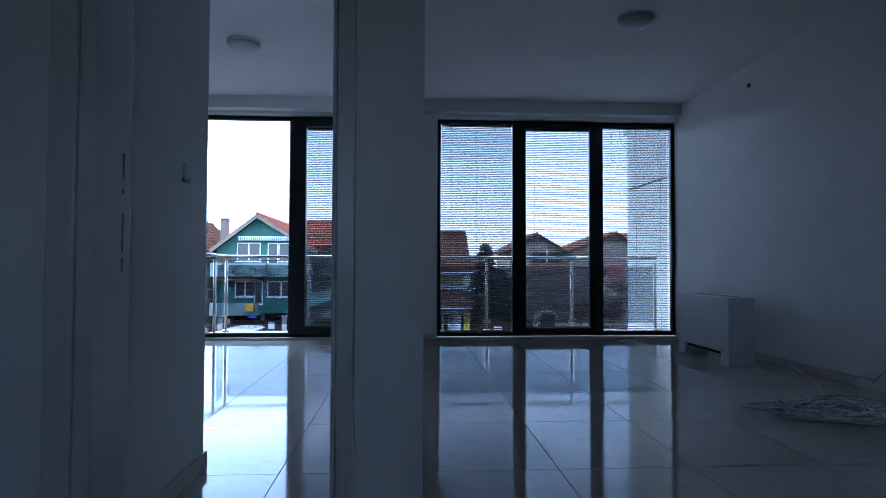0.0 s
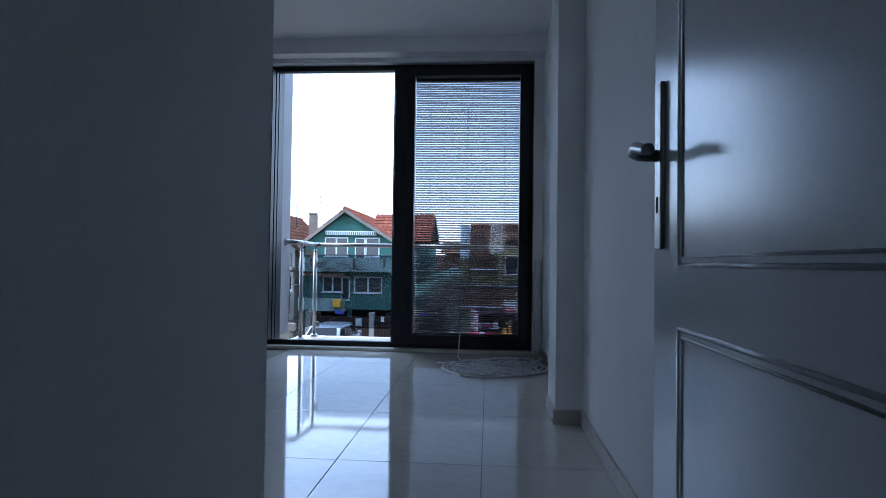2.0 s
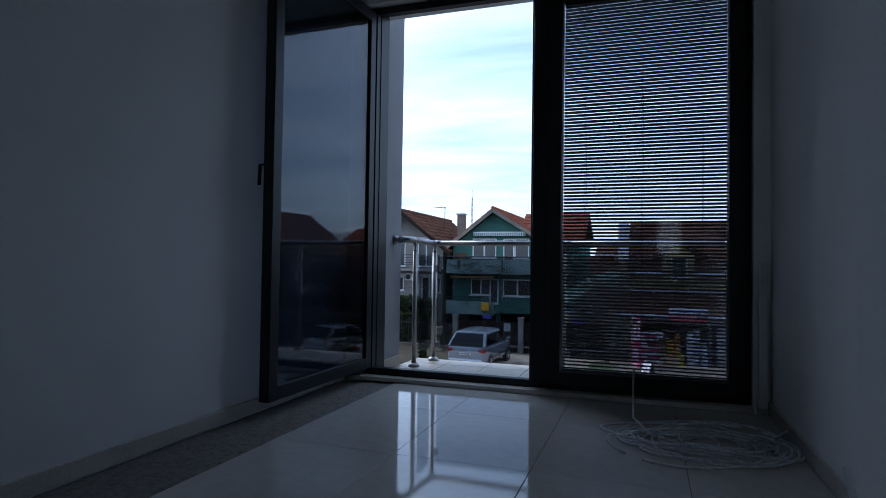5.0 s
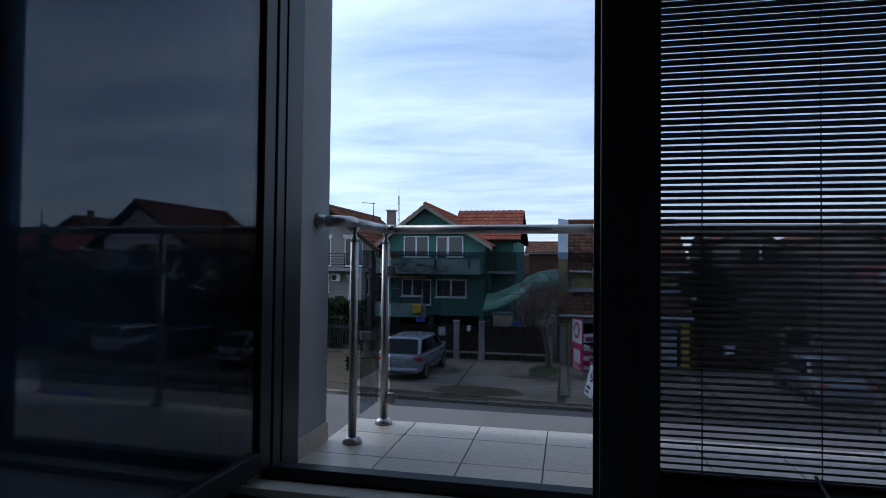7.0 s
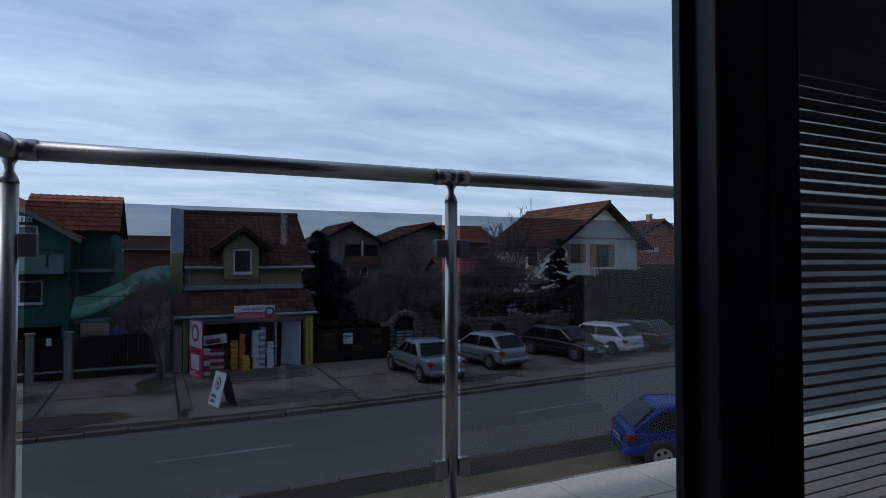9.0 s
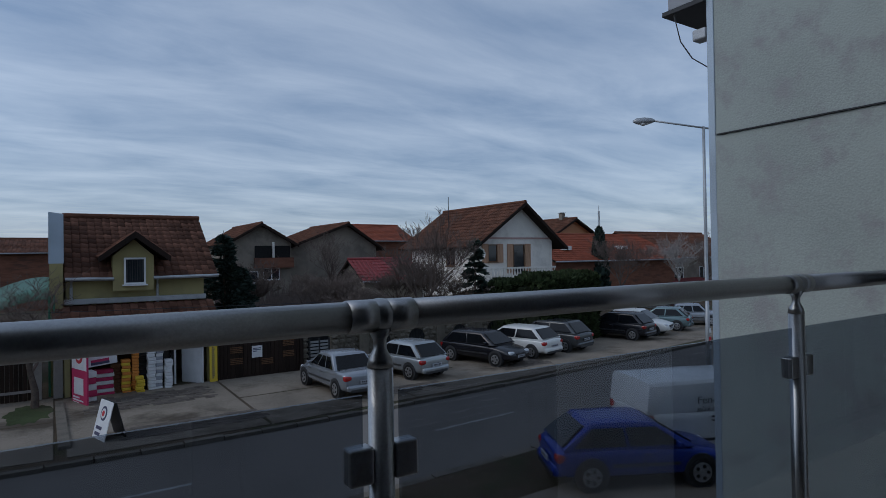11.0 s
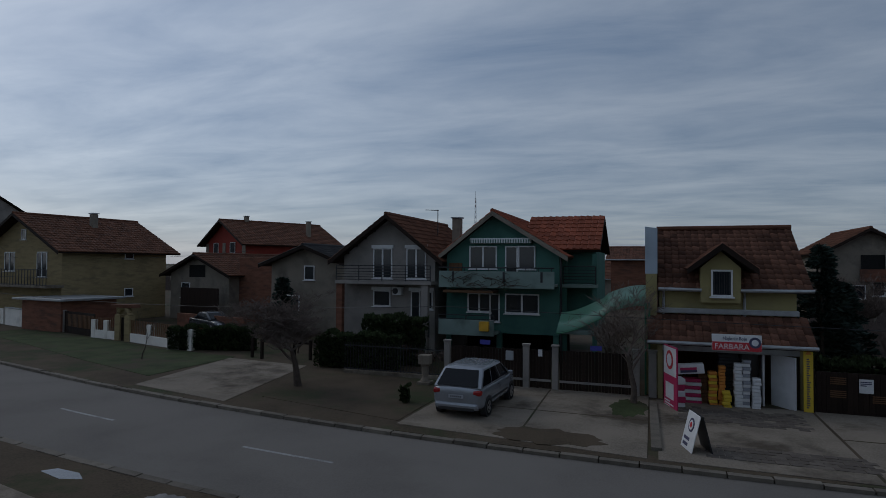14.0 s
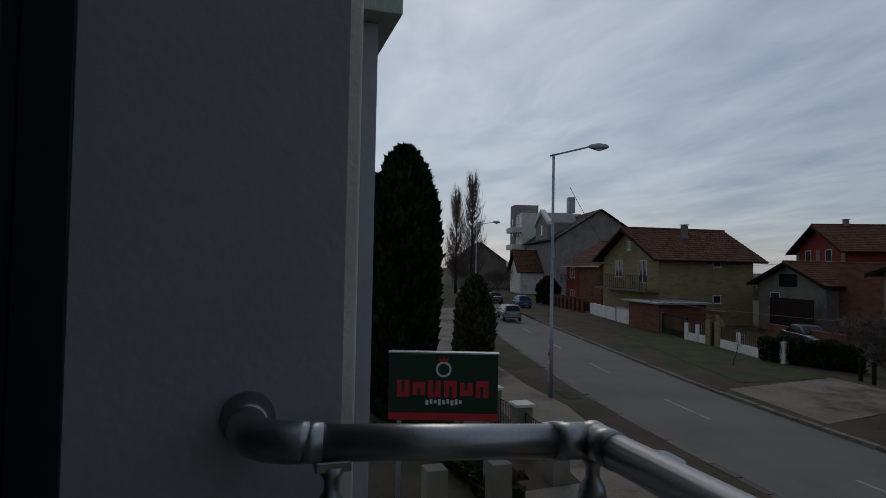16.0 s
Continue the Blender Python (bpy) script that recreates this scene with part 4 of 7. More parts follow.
def bar_rail(parent, x0, x1, y, z0, z1, material=IRON, n=5, upright=1.2):
    r = part("railing", box(x0, y - 0.02, z1 - 0.04, x1, y + 0.02, z1), material, parent)
    for k in range(n):
        z = z0 + (z1 - 0.06 - z0) * k / n
        part("rail_bar", box(x0, y - 0.012, z, x1, y + 0.012, z + 0.03), material, r)
    x = x0
    while x <= x1 + 0.01:
        part("rail_post", box(x - 0.02, y - 0.018, z0 - 0.05, x + 0.02, y + 0.018, z1 - 0.04), material, r)
        x += (x1 - x0) / max(1, round((x1 - x0) / upright))
    return r


# green house
gh = gable_house("house", "green rendered three-storey house with balconies and orange tiles", I4, -10.0, -4.6, 36.0, 45.0, 2.05, 3.9, "y", GREEN, ROOFR, over=0.45, xr=-7.62, zb=-1.72,
                 windows=[("front", -8.17, 1.28, 1.35, 1.08, 2), ("front", -6.80, 0.85, 0.6, 1.5, 1), ("front", -6.08, 1.28, 0.8, 1.08, 1), ("front", -8.35, -0.76, 1.15, 0.9, 2), ("front", -7.6, -1.2, 0.5, 1.33, 1), ("front", -6.3, -0.78, 1.6, 0.92, 2)], verge=BEIGEW)
part("wing_wall", box(-4.595, 37.5, -1.72, -3.1, 43, 2.15), GREEN, gh)
roof_slope(gh, (-6.6, 36.8, 2.2), (3.75, 0, 0), (0, 2.9, 1.76), ROOFR, tw=0.32, tl=0.4)
roof_slope(gh, (-6.6, 43.4, 2.2), (3.75, 0, 0), (0, -3.7, 1.76), ROOFR, tw=0.32, tl=0.4)
part("wing_balcony", box(-4.55, 36.6, 0.45, -3.0, 37.45, 0.60), PALEG, gh)
bar_rail(gh, -4.5, -3.05, 36.65, 0.65, 1.45)
part("wing_balcony", box(-4.55, 36.6, -1.70, -3.0, 37.45, -1.55), PALEG, gh)
for x in (-4.45, -3.1):
    part("pillar", box(x - 0.1, 36.7, GS, x + 0.1, 36.9, 2.0), GREEN, gh)
part("upper_balcony", box(-10.0, 34.95, 0.50, -4.65, 35.99, 0.62), PALEG, gh)
for a, b in ((-10.0, -6.9), (-6.86, -4.65)):
    part("parapet_panel", box(a, 34.88, 0.42, b, 34.95, 1.18, 0.01), PALEG, gh)
for x in (-9.3, -6.9, -5.2):
    part("parapet_slit", box(x - 0.05, 34.86, 0.70, x + 0.05, 34.879, 1.16), IRON, gh)
part("parapet_rail", tube([(-10, 34.92, 1.34), (-4.65, 34.92, 1.34)], 0.03, 8), IRON, gh)
for i in range(10):
    part("rail_stanchion", tube([(-9.9 + i * 0.57, 34.92, 1.18), (-9.9 + i * 0.57, 34.92, 1.34)], 0.018, 6), IRON, gh)
part("lower_balcony", box(-10.0, 34.95, -1.72, -7.35, 35.99, -1.60), PALEG, gh)
part("parapet_panel", box(-10.0, 34.88, -1.76, -7.35, 34.95, -1.05, 0.01), PALEG, gh)
bar_rail(gh, -10, -7.35, 34.92, -1.03, -0.82, n=1)
aw = part("awning_box", box(-8.75, 35.7, 2.48, -5.85, 35.99, 2.72, 0.02), PVC, gh, "rolled-up striped awning")
for i in range(24):
    part("stripe", box(-8.72 + i * 0.12, 35.69, 2.50, -8.67 + i * 0.12, 35.699, 2.66), GREEN, aw)
part("valance", box(-9.8, 34.9, 0.18, -7.4, 35.9, 0.30, 0.02), WOODM, gh, "brown folded sunshade under the balcony")
# carport shade is put into this wall's near-black colour
part("back_wall", box(-10.0, 39.5, GS, -4.6, 39.7, -1.73), DARKGAP, gh, "carport back wall coloured near-black for shade")
for x in (-9.9, -7.4, -4.75):
    part("pillar", box(x - 0.12, 36.05, GS - 0.05, x + 0.12, 36.3, -1.73), GREEN, gh)
part("wood_panel", box(-9.85, 35.92, 0.65, -9.2, 35.99, 1.55, 0.01), WOODM, gh)
part("downpipe", tube([(-4.5, 35.9, 1.9), (-4.5, 35.9, GS)], 0.05, 8), IRON, gh)
letterbox = solid("letter_box", box(-0.22, -0.12, -0.22, 0.22, 0.12, 0.22, 0.03), mat("yellow post box paint", (0.55, 0.30, 0.02), 0.4, scale=4), "yellow gas meter box hanging on the balcony parapet", "box", kind="object")
letterbox.matrix_basis = EX @ pose(-7.75, 34.70, -1.30)

# bare creeper over the parapets
vine = random.Random(19)
for k in range(26):
    x, z = vine.uniform(-9.9, -6.9), vine.uniform(0.45, 1.0)
    pts = [(x, 34.85, z)]
    for _ in range(7):
        x, z = x + vine.uniform(-0.12, 0.32), z + vine.uniform(-0.16, 0.15)
        pts.append((min(x, -5.2), 34.85 - vine.uniform(0, 0.05), max(0.30, min(1.30, z))))
    part("creeper_stem", tube(pts, [0.014, 0.013, 0.012, 0.011, 0.010, 0.009, 0.008, 0.006], 4), BARK, gh)

# grey house
gy = gable_house("house", "grey rendered house with dark gable and balcony rails", I4, -15.6, -10.6, 36.0, 44.0, 1.98, 3.86, "y", GREYW, ROOFB, over=0.6, xr=-13.0,
                 windows=[("front", -13.4, 0.75, 1.05, 1.52, 2), ("front", -11.58, 0.75, 1.05, 1.52, 2), ("front", -13.43, -0.64, 0.95, 0.8, 1), ("front", -11.6, -1.3, 0.5, 1.46, 1), ("front", -10.95, -0.72, 0.5, 0.88, 1)], chimneys=[(-10.45, 39.0, 2.4, 3.92)])
part("balcony_floor", box(-15.5, 34.9, 0.50, -10.4, 35.99, 0.66), GREYW, gy)
bar_rail(gy, -15.45, -10.45, 34.95, 0.70, 1.42, n=5)
bar_rail(gy, -13.6, -10.5, 34.95, -1.9, -1.15, n=5)
for x, z, w in ((-13.4, 2.27, 1.2), (-11.58, 2.27, 1.2), (-13.43, 0.17, 1.1), (-11.3, 0.17, 1.3)):
    part("shutter_box", box(x - w / 2, 35.90, z, x + w / 2, 35.99, z + 0.16, 0.01), PVC, gy, "white roller shutter box")
for x in (-15.3, -10.75):
    part("balcony_pier", box(x - 0.16, 34.97, GS, x + 0.16, 35.25, 0.49), BRICKW if x < -15 else GREYW, gy)
for k in range(5):
    part("rafter_end", box(-15.9 + k * 0.5, 35.3, 1.62 + k * 0.37, -15.8 + k * 0.5, 35.99, 1.74 + k * 0.37), WOODD, gy)
ac = part("air_conditioner", box(-12.75, 35.7, -0.05, -12.25, 35.99, 0.35, 0.02), PVC, gy)
part("fan_grille", tube([(-12.58, 35.69, 0.15), (-12.58, 35.699, 0.15)], 0.15, 20), IRON, ac)
part("aerial", bm_tube(tube([(-11.2, 38, 3.0), (-11.2, 38, 4.35)], 0.025, 6), [(-11.9, 38, 4.35), (-11.15, 38, 4.3)], 0.02, 6), IRON, gy)

# the paint shop
shop = thing("shop", "small yellow paint shop with dormer and brown tiled roof", "shop", "houses across the road", at=EX)
part("upper_wall", walls_with_gable(-0.40, 3.85, 31.2, 37.0, -0.95, 0.70, 2.86, "x", 34.1), YELW, shop)
part("firewall", box(-0.84, 31.0, GS - 0.05, -0.47, 37.2, 1.2), YELW, shop)
part("firewall_flashing", prism([(-0.86, 1.2), (-0.45, 1.2), (-0.45, 2.80), (-0.86, 2.86)], 31.0, 34.4), ZINC, shop, "bluish zinc flashing")
roof_slope(shop, (-0.45, 30.85, 0.70), (4.72, 0, 0), (0, 3.25, 2.16), ROOFP, pieces=True, tw=0.245, tl=0.30)
roof_slope(shop, (-0.45, 37.4, 0.70), (4.72, 0, 0), (0, -3.3, 2.16), ROOFB)
part("ridge_cap", tube([(-0.45, 34.1, 2.95), (4.27, 34.1, 2.95)], 0.10, 8), ROOFB, shop)
part("gutter", tube([(-0.42, 30.78, 0.68), (0.95, 30.78, 0.66)], 0.06, 8), GALV, shop)
part("gutter", tube([(2.15, 30.78, 0.66), (4.28, 30.78, 0.68)], 0.06, 8), GALV, shop)
part("downpipe", tube([(2.28, 30.9, 0.62), (2.30, 31.1, 0.4), (2.30, 31.12, -0.2)], 0.045, 8), GALV, shop)
part("downpipe", tube([(-0.25, 30.9, 0.62), (-0.25, 31.12, 0.4), (-0.25, 31.12, -0.2)], 0.045, 8), GALV, shop)
dormer = part("dormer", prism([(0.92, 0.25), (2.16, 0.25), (2.16, 1.42), (1.56, 1.98), (0.92, 1.42)], 30.80, 33.0), YELW, shop)
for s in (-1, 1):
    roof_slope(shop, (1.57 + s * 1.06, 30.45, 1.36), (0, 2.6, 0), (-s * 1.06, 0, 0.82), ROOFB, tw=0.26, tl=0.3)
    part("dormer_bargeboard", prism([(1.57 + s * 1.08, 1.20), (1.57 + s * 1.08, 1.40), (1.57, 2.24), (1.57, 2.02)], 30.40, 30.45), WOODD, shop)
house_window(shop, pose(1.575, 30.78, 0.46), 0.66, 0.90, 1)
for i in range(7):
    part("window_bar", box(1.34 + i * 0.075, 30.70, 0.54, 1.355 + i * 0.075, 30.715, 1.30), IRON, shop)
part("string_course", box(-0.45, 31.02, -0.16, 3.9, 31.19, 0.02, 0.02), GALV, shop)
roof_slope(shop, (-0.78, 29.80, -1.02), (4.92, 0, 0), (0, 1.35, 0.80), ROOFP, pieces=True, tw=0.245, tl=0.30)
part("canopy_gutter", tube([(-0.78, 29.74, -1.03), (4.14, 29.74, -1.03)], 0.06, 8), GALV, shop)
part("side_wall", box(3.75, 30.3, GS - 0.05, 3.95, 37.0, -0.96), YELW, shop)
part("side_wall", box(-0.46, 30.4, GS - 0.05, -0.30, 37.0, -0.96), YELW, shop)
part("inner_wall", box(-0.3, 33.5, GS - 0.05, 3.75, 33.7, -0.96), BEIGEW, shop, "dim back wall of the shop")
part("shop_ceiling", box(-0.3, 30.3, -1.10, 3.75, 33.5, -0.97), WOODD, shop)
part("lintel", box(-0.30, 30.30, -1.35, 3.75, 30.42, -1.11), GALV, shop)
part("partition", box(2.72, 30.45, GS, 2.78, 31.6, -1.36), PVC, shop)
part("glazed_front", box(1.95, 31.0, GS + 0.3, 2.70, 31.05, -1.36), DPANE, shop)
part("floor", box(-0.3, 30.2, GS - 0.04, 3.75, 33.5, GS + 0.05), CONC, shop)
part("back_shelf", box(0.2, 33.0, GS + 0.05, 1.9, 33.45, -1.6), WOODM, shop)

RED = plain("red print", (0.45, 0.02, 0.03))
MAG = plain("magenta print", (0.42, 0.02, 0.09))
WHITEP = plain("white print", (0.62, 0.62, 0.62))
BLUEP = plain("dark print", (0.05, 0.05, 0.10))
YELP = plain("yellow print", (0.60, 0.42, 0.03))
ORANGE = plain("orange print", (0.55, 0.20, 0.03))


def bars(parent, x0, x1, z0, z1, y, n, material, seed=1):
    """Print too small to read, as bars."""
    rnd = random.Random(seed)
    for k in range(n):
        z = z1 - (k + 0.5) * (z1 - z0) / n
        h = (z1 - z0) / n * 0.28
        w = (x1 - x0) * rnd.uniform(0.5, 1.0)
        part("print_line", box(x0, y - 0.004, z - h, x0 + w, y - 0.001, z + h), material, parent)


sign = thing("shop_sign", "red and white fascia sign with white capitals", "sign", at=EX @ pose(1.87, 29.62, -0.93, -6))
part("board", box(-0.71, 0.0, -0.26, 0.71, 0.05, 0.26, 0.01), WHITEP, sign)
part("red_field", box(-0.70, -0.006, -0.25, 0.70, -0.001, 0.02), RED, sign)
part("emblem_ring", tube([(0.52, -0.012, 0.02), (0.52, -0.002, 0.02)], 0.17, 20), BLUEP, sign)
part("emblem_core", tube([(0.52, -0.018, 0.02), (0.52, -0.0125, 0.02)], 0.10, 16), WHITEP, sign)
letters("lettering", "FARBARA", 0.24, WHITEP, sign, pose(-0.14, -0.008, -0.13), width=0.98)
letters("script_line", "Najbolje Boje", 0.15, BLUEP, sign, pose(-0.05, -0.004, 0.13), width=0.68)

banner = thing("banner", "yellow upright advertising banner on the shop's corner", "banner", at=EX @ pose(3.90, 29.95, GS))
part("cloth", box(-0.13, 0, 0.02, 0.13, 0.02, 2.06, 0.004), YELP, banner)
part("warning_mark", prism([(-0.09, 1.86), (0.09, 1.86), (0.0, 2.0)], -0.006, -0.001), ORANGE, banner)
bars(banner, -0.05, 0.06, 0.2, 1.75, 0, 22, BLUEP, 3)

board = thing("poster_board", "tall red and white advertising panel beside the shop front", "sign", at=EX @ pose(-0.28, 29.75, GS, 0, 0, -72))
part("panel", box(0, 0, 0.02, 1.15, 0.05, 2.02, 0.008), MAG, board)
part("white_top", box(0.03, -0.006, 1.10, 1.12, -0.001, 1.98), WHITEP, board)
part("roundel", tube([(0.58, -0.016, 1.58), (0.58, -0.007, 1.58)], 0.30, 24), RED, board)
part("roundel_core", tube([(0.58, -0.024, 1.58), (0.58, -0.0165, 1.58)], 0.2, 24), WHITEP, board)
part("bucket_picture", box(0.2, -0.006, 0.35, 0.9, -0.001, 0.85), WHITEP, board)
bars(board, 0.1, 0.9, 0.05, 0.3, 0, 3, WHITEP, 8)

door_poster = thing("open_shop_door", "open shop door covered with a white product poster", "door", at=EX @ pose(3.60, 30.05, GS, 0, 0, 125))
part("leaf", box(0, 0, 0.05, 0.95, 0.05, 1.72, 0.006), WHITEP, door_poster)
bars(door_poster, 0.15, 0.75, 0.5, 1.5, 0, 7, BLUEP, 5)
bars(door_poster, 0.1, 0.8, 0.1, 0.4, 0, 3, RED, 6)


def stack(x, y, n, w, d, h, materials, label, group="stacked paint and plaster goods", rot=0):
    s = thing("goods_stack", label, "goods", group, at=EX @ pose(x, y, GS + 0.05, 0, 0, rot))
    rnd = random.Random(int(x * 91))
    me = {}
    for k in range(n):
        mt = materials[k % len(materials)]
        if mt.name not in me:
            me[mt.name] = mesh_of("sack", box(-w / 2, -d / 2, 0, w / 2, d / 2, h * 0.95, 0.02), mt)
        o = part("sack", me[mt.name], mt, s)
        o.matrix_basis = pose(rnd.uniform(-0.02, 0.02), rnd.uniform(-0.02, 0.02), k * h, 0, 0, rnd.uniform(-4, 4))


stack(1.22, 30.1, 11, 0.26, 0.3, 0.10, [ORANGE, YELP], "orange and yellow paint buckets stacked before the shop")
stack(1.48, 30.15, 13, 0.20, 0.3, 0.10, [ORANGE], "orange plaster sacks stacked before the shop")
stack(1.60, 29.85, 5, 0.24, 0.28, 0.11, [YELP], "short stack of yellow sacks before the shop")
stack(1.95, 30.05, 13, 0.24, 0.3, 0.11, [WHITEP], "tall stack of white sacks before the shop")
stack(2.20, 30.1, 14, 0.22, 0.3, 0.11, [WHITEP, PLATE], "tallest stack of white sacks before the shop")
stack(2.46, 30.0, 9, 0.24, 0.3, 0.11, [WHITEP], "lower stack of white sacks before the shop")
stack(1.72, 30.55, 15, 0.6, 0.4, 0.11, [BLACKP], "dark tyre-like goods stacked in the shop")
stack(0.15, 29.45, 5, 0.34, 0.5, 0.19, [WHITEP, MAG], "white and magenta insulation packs on end", rot=10)
stack(0.62, 30.2, 7, 0.5, 0.4, 0.12, [MAG, WHITEP], "magenta sacks stacked in the shop front")
stack(0.95, 30.3, 8, 0.28, 0.3, 0.12, [WOODM], "brown cartons stacked in the shop front")
crate = solid("insulation_pack", box(-0.42, -0.2, -0.15, 0.42, 0.2, 0.15, 0.02), WHITEP, "white insulation pack leaning on the goods", "goods", kind="object")
crate.matrix_basis = EX @ pose(0.52, 29.85, GS + 1.24, 0, -6, 0)
for k, mt in enumerate((MAG, BLUEP)):
    part("print_line", box(-0.3, -0.206, -0.02 - 0.08 * k, 0.2, -0.201, 0.06 - 0.08 * k), mt, crate)

aboard = thing("a_board", "white folding pavement sign with red and black print", "sign", at=EX @ pose(0.38, 24.75, GS, 0, 0, -74))
fr = part("front_panel", box(-0.38, -0.02, 0, 0.38, 0.0, 1.0, 0.008), WHITEP, aboard)
fr.matrix_basis = pose(0, -0.26, 0.0, -14)
part("print_ring", tube([(0, -0.03, 0.70), (0, -0.021, 0.70)], 0.17, 20), BLUEP, fr)
part("print_core", tube([(0, -0.036, 0.70), (0, -0.031, 0.70)], 0.12, 20), WHITEP, fr)
part("print_mark", tube([(0, -0.042, 0.70), (0, -0.037, 0.70)], 0.07, 12), RED, fr)
bars(fr, -0.28, 0.28, 0.14, 0.42, -0.02, 2, BLUEP, 4)
bk = part("back_panel", box(-0.38, 0.0, 0, 0.38, 0.02, 1.0, 0.008), BLACKP, aboard)
bk.matrix_basis = pose(0, 0.26, 0.0, 14)

# white house with the balustrade
SHUTTER = mat("pale brown wood", (0.36, 0.22, 0.14), 0.65, scale=3, var=0.2, bump=0.2, stretch=(6, 6, 0.6))
wh = gable_house("house", "white rendered house with brown shutters and a balustraded balcony", I4, 21.1, 27.3, 37.5, 45.5, 2.25, 4.55, "y", WHITEW, ROOFB, over=0.75, xr=24.4,
                 windows=[("front", 22.2, 0.85, 0.75, 1.1, 1), ("front", 24.35, 0.05, 0.95, 1.9, 1), ("left", 40.5, 0.6, 1.0, 1.1, 2)], wmat=WOODM)
part("balcony_floor", box(20.4, 36.2, -0.35, 26.4, 37.49, -0.15), WHITEW, wh)
part("balustrade_rail", box(20.4, 36.22, 0.42, 26.4, 36.34, 0.52), WHITEW, wh)
bal_me = mesh_of("baluster", tube([(0, 0, -0.15), (0, 0, -0.05), (0, 0, 0.05), (0, 0, 0.2), (0, 0, 0.32), (0, 0, 0.42)], [0.05, 0.035, 0.07, 0.045, 0.03, 0.05], 8), WHITEW, True)
for i in range(27):
    o = part("baluster", bal_me, WHITEW, wh)
    o.matrix_basis = pose(20.55 + i * 0.222, 36.28, 0)
for u in (21.6, 22.8, 23.6, 25.1):
    part("shutter", box(u - 0.24, 37.42, 0.80 if u < 23 else 0.1, u + 0.24, 37.47, 1.98, 0.01), SHUTTER, wh, "pale brown wooden shutter")
part("painted_band", box(21.2, 37.47, 2.28, 27.2, 37.495, 2.40), plain("pink band", (0.4, 0.25, 0.22)), wh)
part("satellite_dish", tube([(20.7, 36.9, 1.35), (20.75, 37.0, 1.33)], [0.42, 0.15], 20), WHITEW, wh)
for x in (20.6, 26.2):
    part("pillar", box(x - 0.12, 36.3, GS, x + 0.12, 36.54, -0.36), WHITEW, wh)
part("aerial", tube([(21.3, 41, 3.3), (21.3, 41, 5.2)], 0.025, 6), IRON, wh)

# houses to the left along the road
yh = gable_house("house", "unrendered yellow brick house with dark brown roof", pose(-40.0, 39.4, 0, 0, 0, -6), -9.3, 0.0, 0.0, 8.6, 2.55, 4.95, "y", SILICA, ROOFB, over=0.8,
                 windows=[("front", -6.3, 0.75, 1.3, 1.45, 2), ("front", -2.3, 0.35, 1.2, 1.85, 2), ("front", -4.6, 3.1, 0.6, 0.8, 1), ("right", 5.2, 1.75, 0.75, 0.65, 1), ("right", 5.2, -1.2, 0.75, 0.65, 1)], chimneys=[(-3.2, 4.4, 3.2, 5.3)])
part("balcony_floor", box(-8.5, -1.3, -0.35, 0.3, -0.01, -0.18), CONC, yh)
bar_rail(yh, -8.5, 0.3, -1.25, -0.15, 0.95, n=2, upright=0.35)
part("porch", box(0.05, -2.6, GS - 0.05, 4.2, 1.2, -1.05), BRICKW, yh, "low brick outbuilding")
part("porch_roof", box(-0.6, -2.9, -1.04, 4.6, 1.6, -0.9, 0.02), GALV, yh)
rb = gable_house("house", "brick house with a red gable and brown roof", pose(-56.0, 44.5, 0, 0, 0, -6), -9.0, 0.0, 0.0, 9.0, 1.95, 4.7, "x", BRICKW, ROOFB, over=0.5,
                 windows=[("front", -7.2, 0.3, 1.2, 1.3, 2), ("front", -7.2, -2.4, 1.2, 1.3, 2)])
part("red_front", box(-9.0, -0.04, GS, -5.6, -0.006, 1.9), REDW, rb)
bar_rail(rb, -8.9, -5.0, -0.9, -0.2, 0.7, n=2, upright=0.4)
ap = thing("apartment_house", "grey and white apartment house with balconies and a dark tower", "building", "houses across the road", at=EX @ pose(-112, 60, 0, 0, 0, -14))
part("tower", box(-4.5, 0, GS, 0.0, 5, 14.4), GREYW, ap, "dark grey stair tower")
part("wall", box(0.01, 0.3, GS, 6.5, 12, 12.2), WHITEW, ap)
part("wall", walls_with_gable(6.51, 30, 1.0, 15, GS, 6.0, 10.6, "x"), GREYW, ap)
roof_slope(ap, (6.0, 0.4, 5.9), (24.5, 0, 0), (0, 7.6, 4.9), ROOFG, tw=0.6, tl=0.8)
roof_slope(ap, (6.0, 15.6, 5.9), (24.5, 0, 0), (0, -7.6, 4.9), ROOFG, tw=0.6, tl=0.8)
part("dormer", prism([(16, 6), (25, 6), (25, 9.0), (20.5, 11.0), (16, 9.0)], 0.9, 6), GREYW, ap)
part("dormer_verge", prism([(15.4, 8.6), (20.5, 10.9), (25.6, 8.6), (25.6, 9.1), (20.5, 11.5), (15.4, 9.1)], 0.6, 1.4), WHITEW, ap)
for z in (1.6, 5.0, 8.4):
    part("balcony", box(-0.2, -1.6, z, 6.5, 0.29, z + 1.0), WHITEW, ap)
for z in (-2.0, 1.3, 4.6, 7.9, 10.2):
    house_window(ap, pose(2.2, 0.29, z), 1.6, 1.6, 1, IRON)
    house_window(ap, pose(4.8, 0.29, z), 1.2, 1.6, 1)
    house_window(ap, pose(-2.0, -0.01, z), 1.2, 1.4, 1, IRON)
for x in (9, 13, 29):
    house_window(ap, pose(x, 0.99, 3.2), 1.5, 1.6, 2)
house_window(ap, pose(20.5, 0.89, 7.0), 1.3, 1.8, 1)
part("chimney", box(17.5, 6, 11.2, 18.8, 7.2, 14.0, 0.05), GALV, ap)
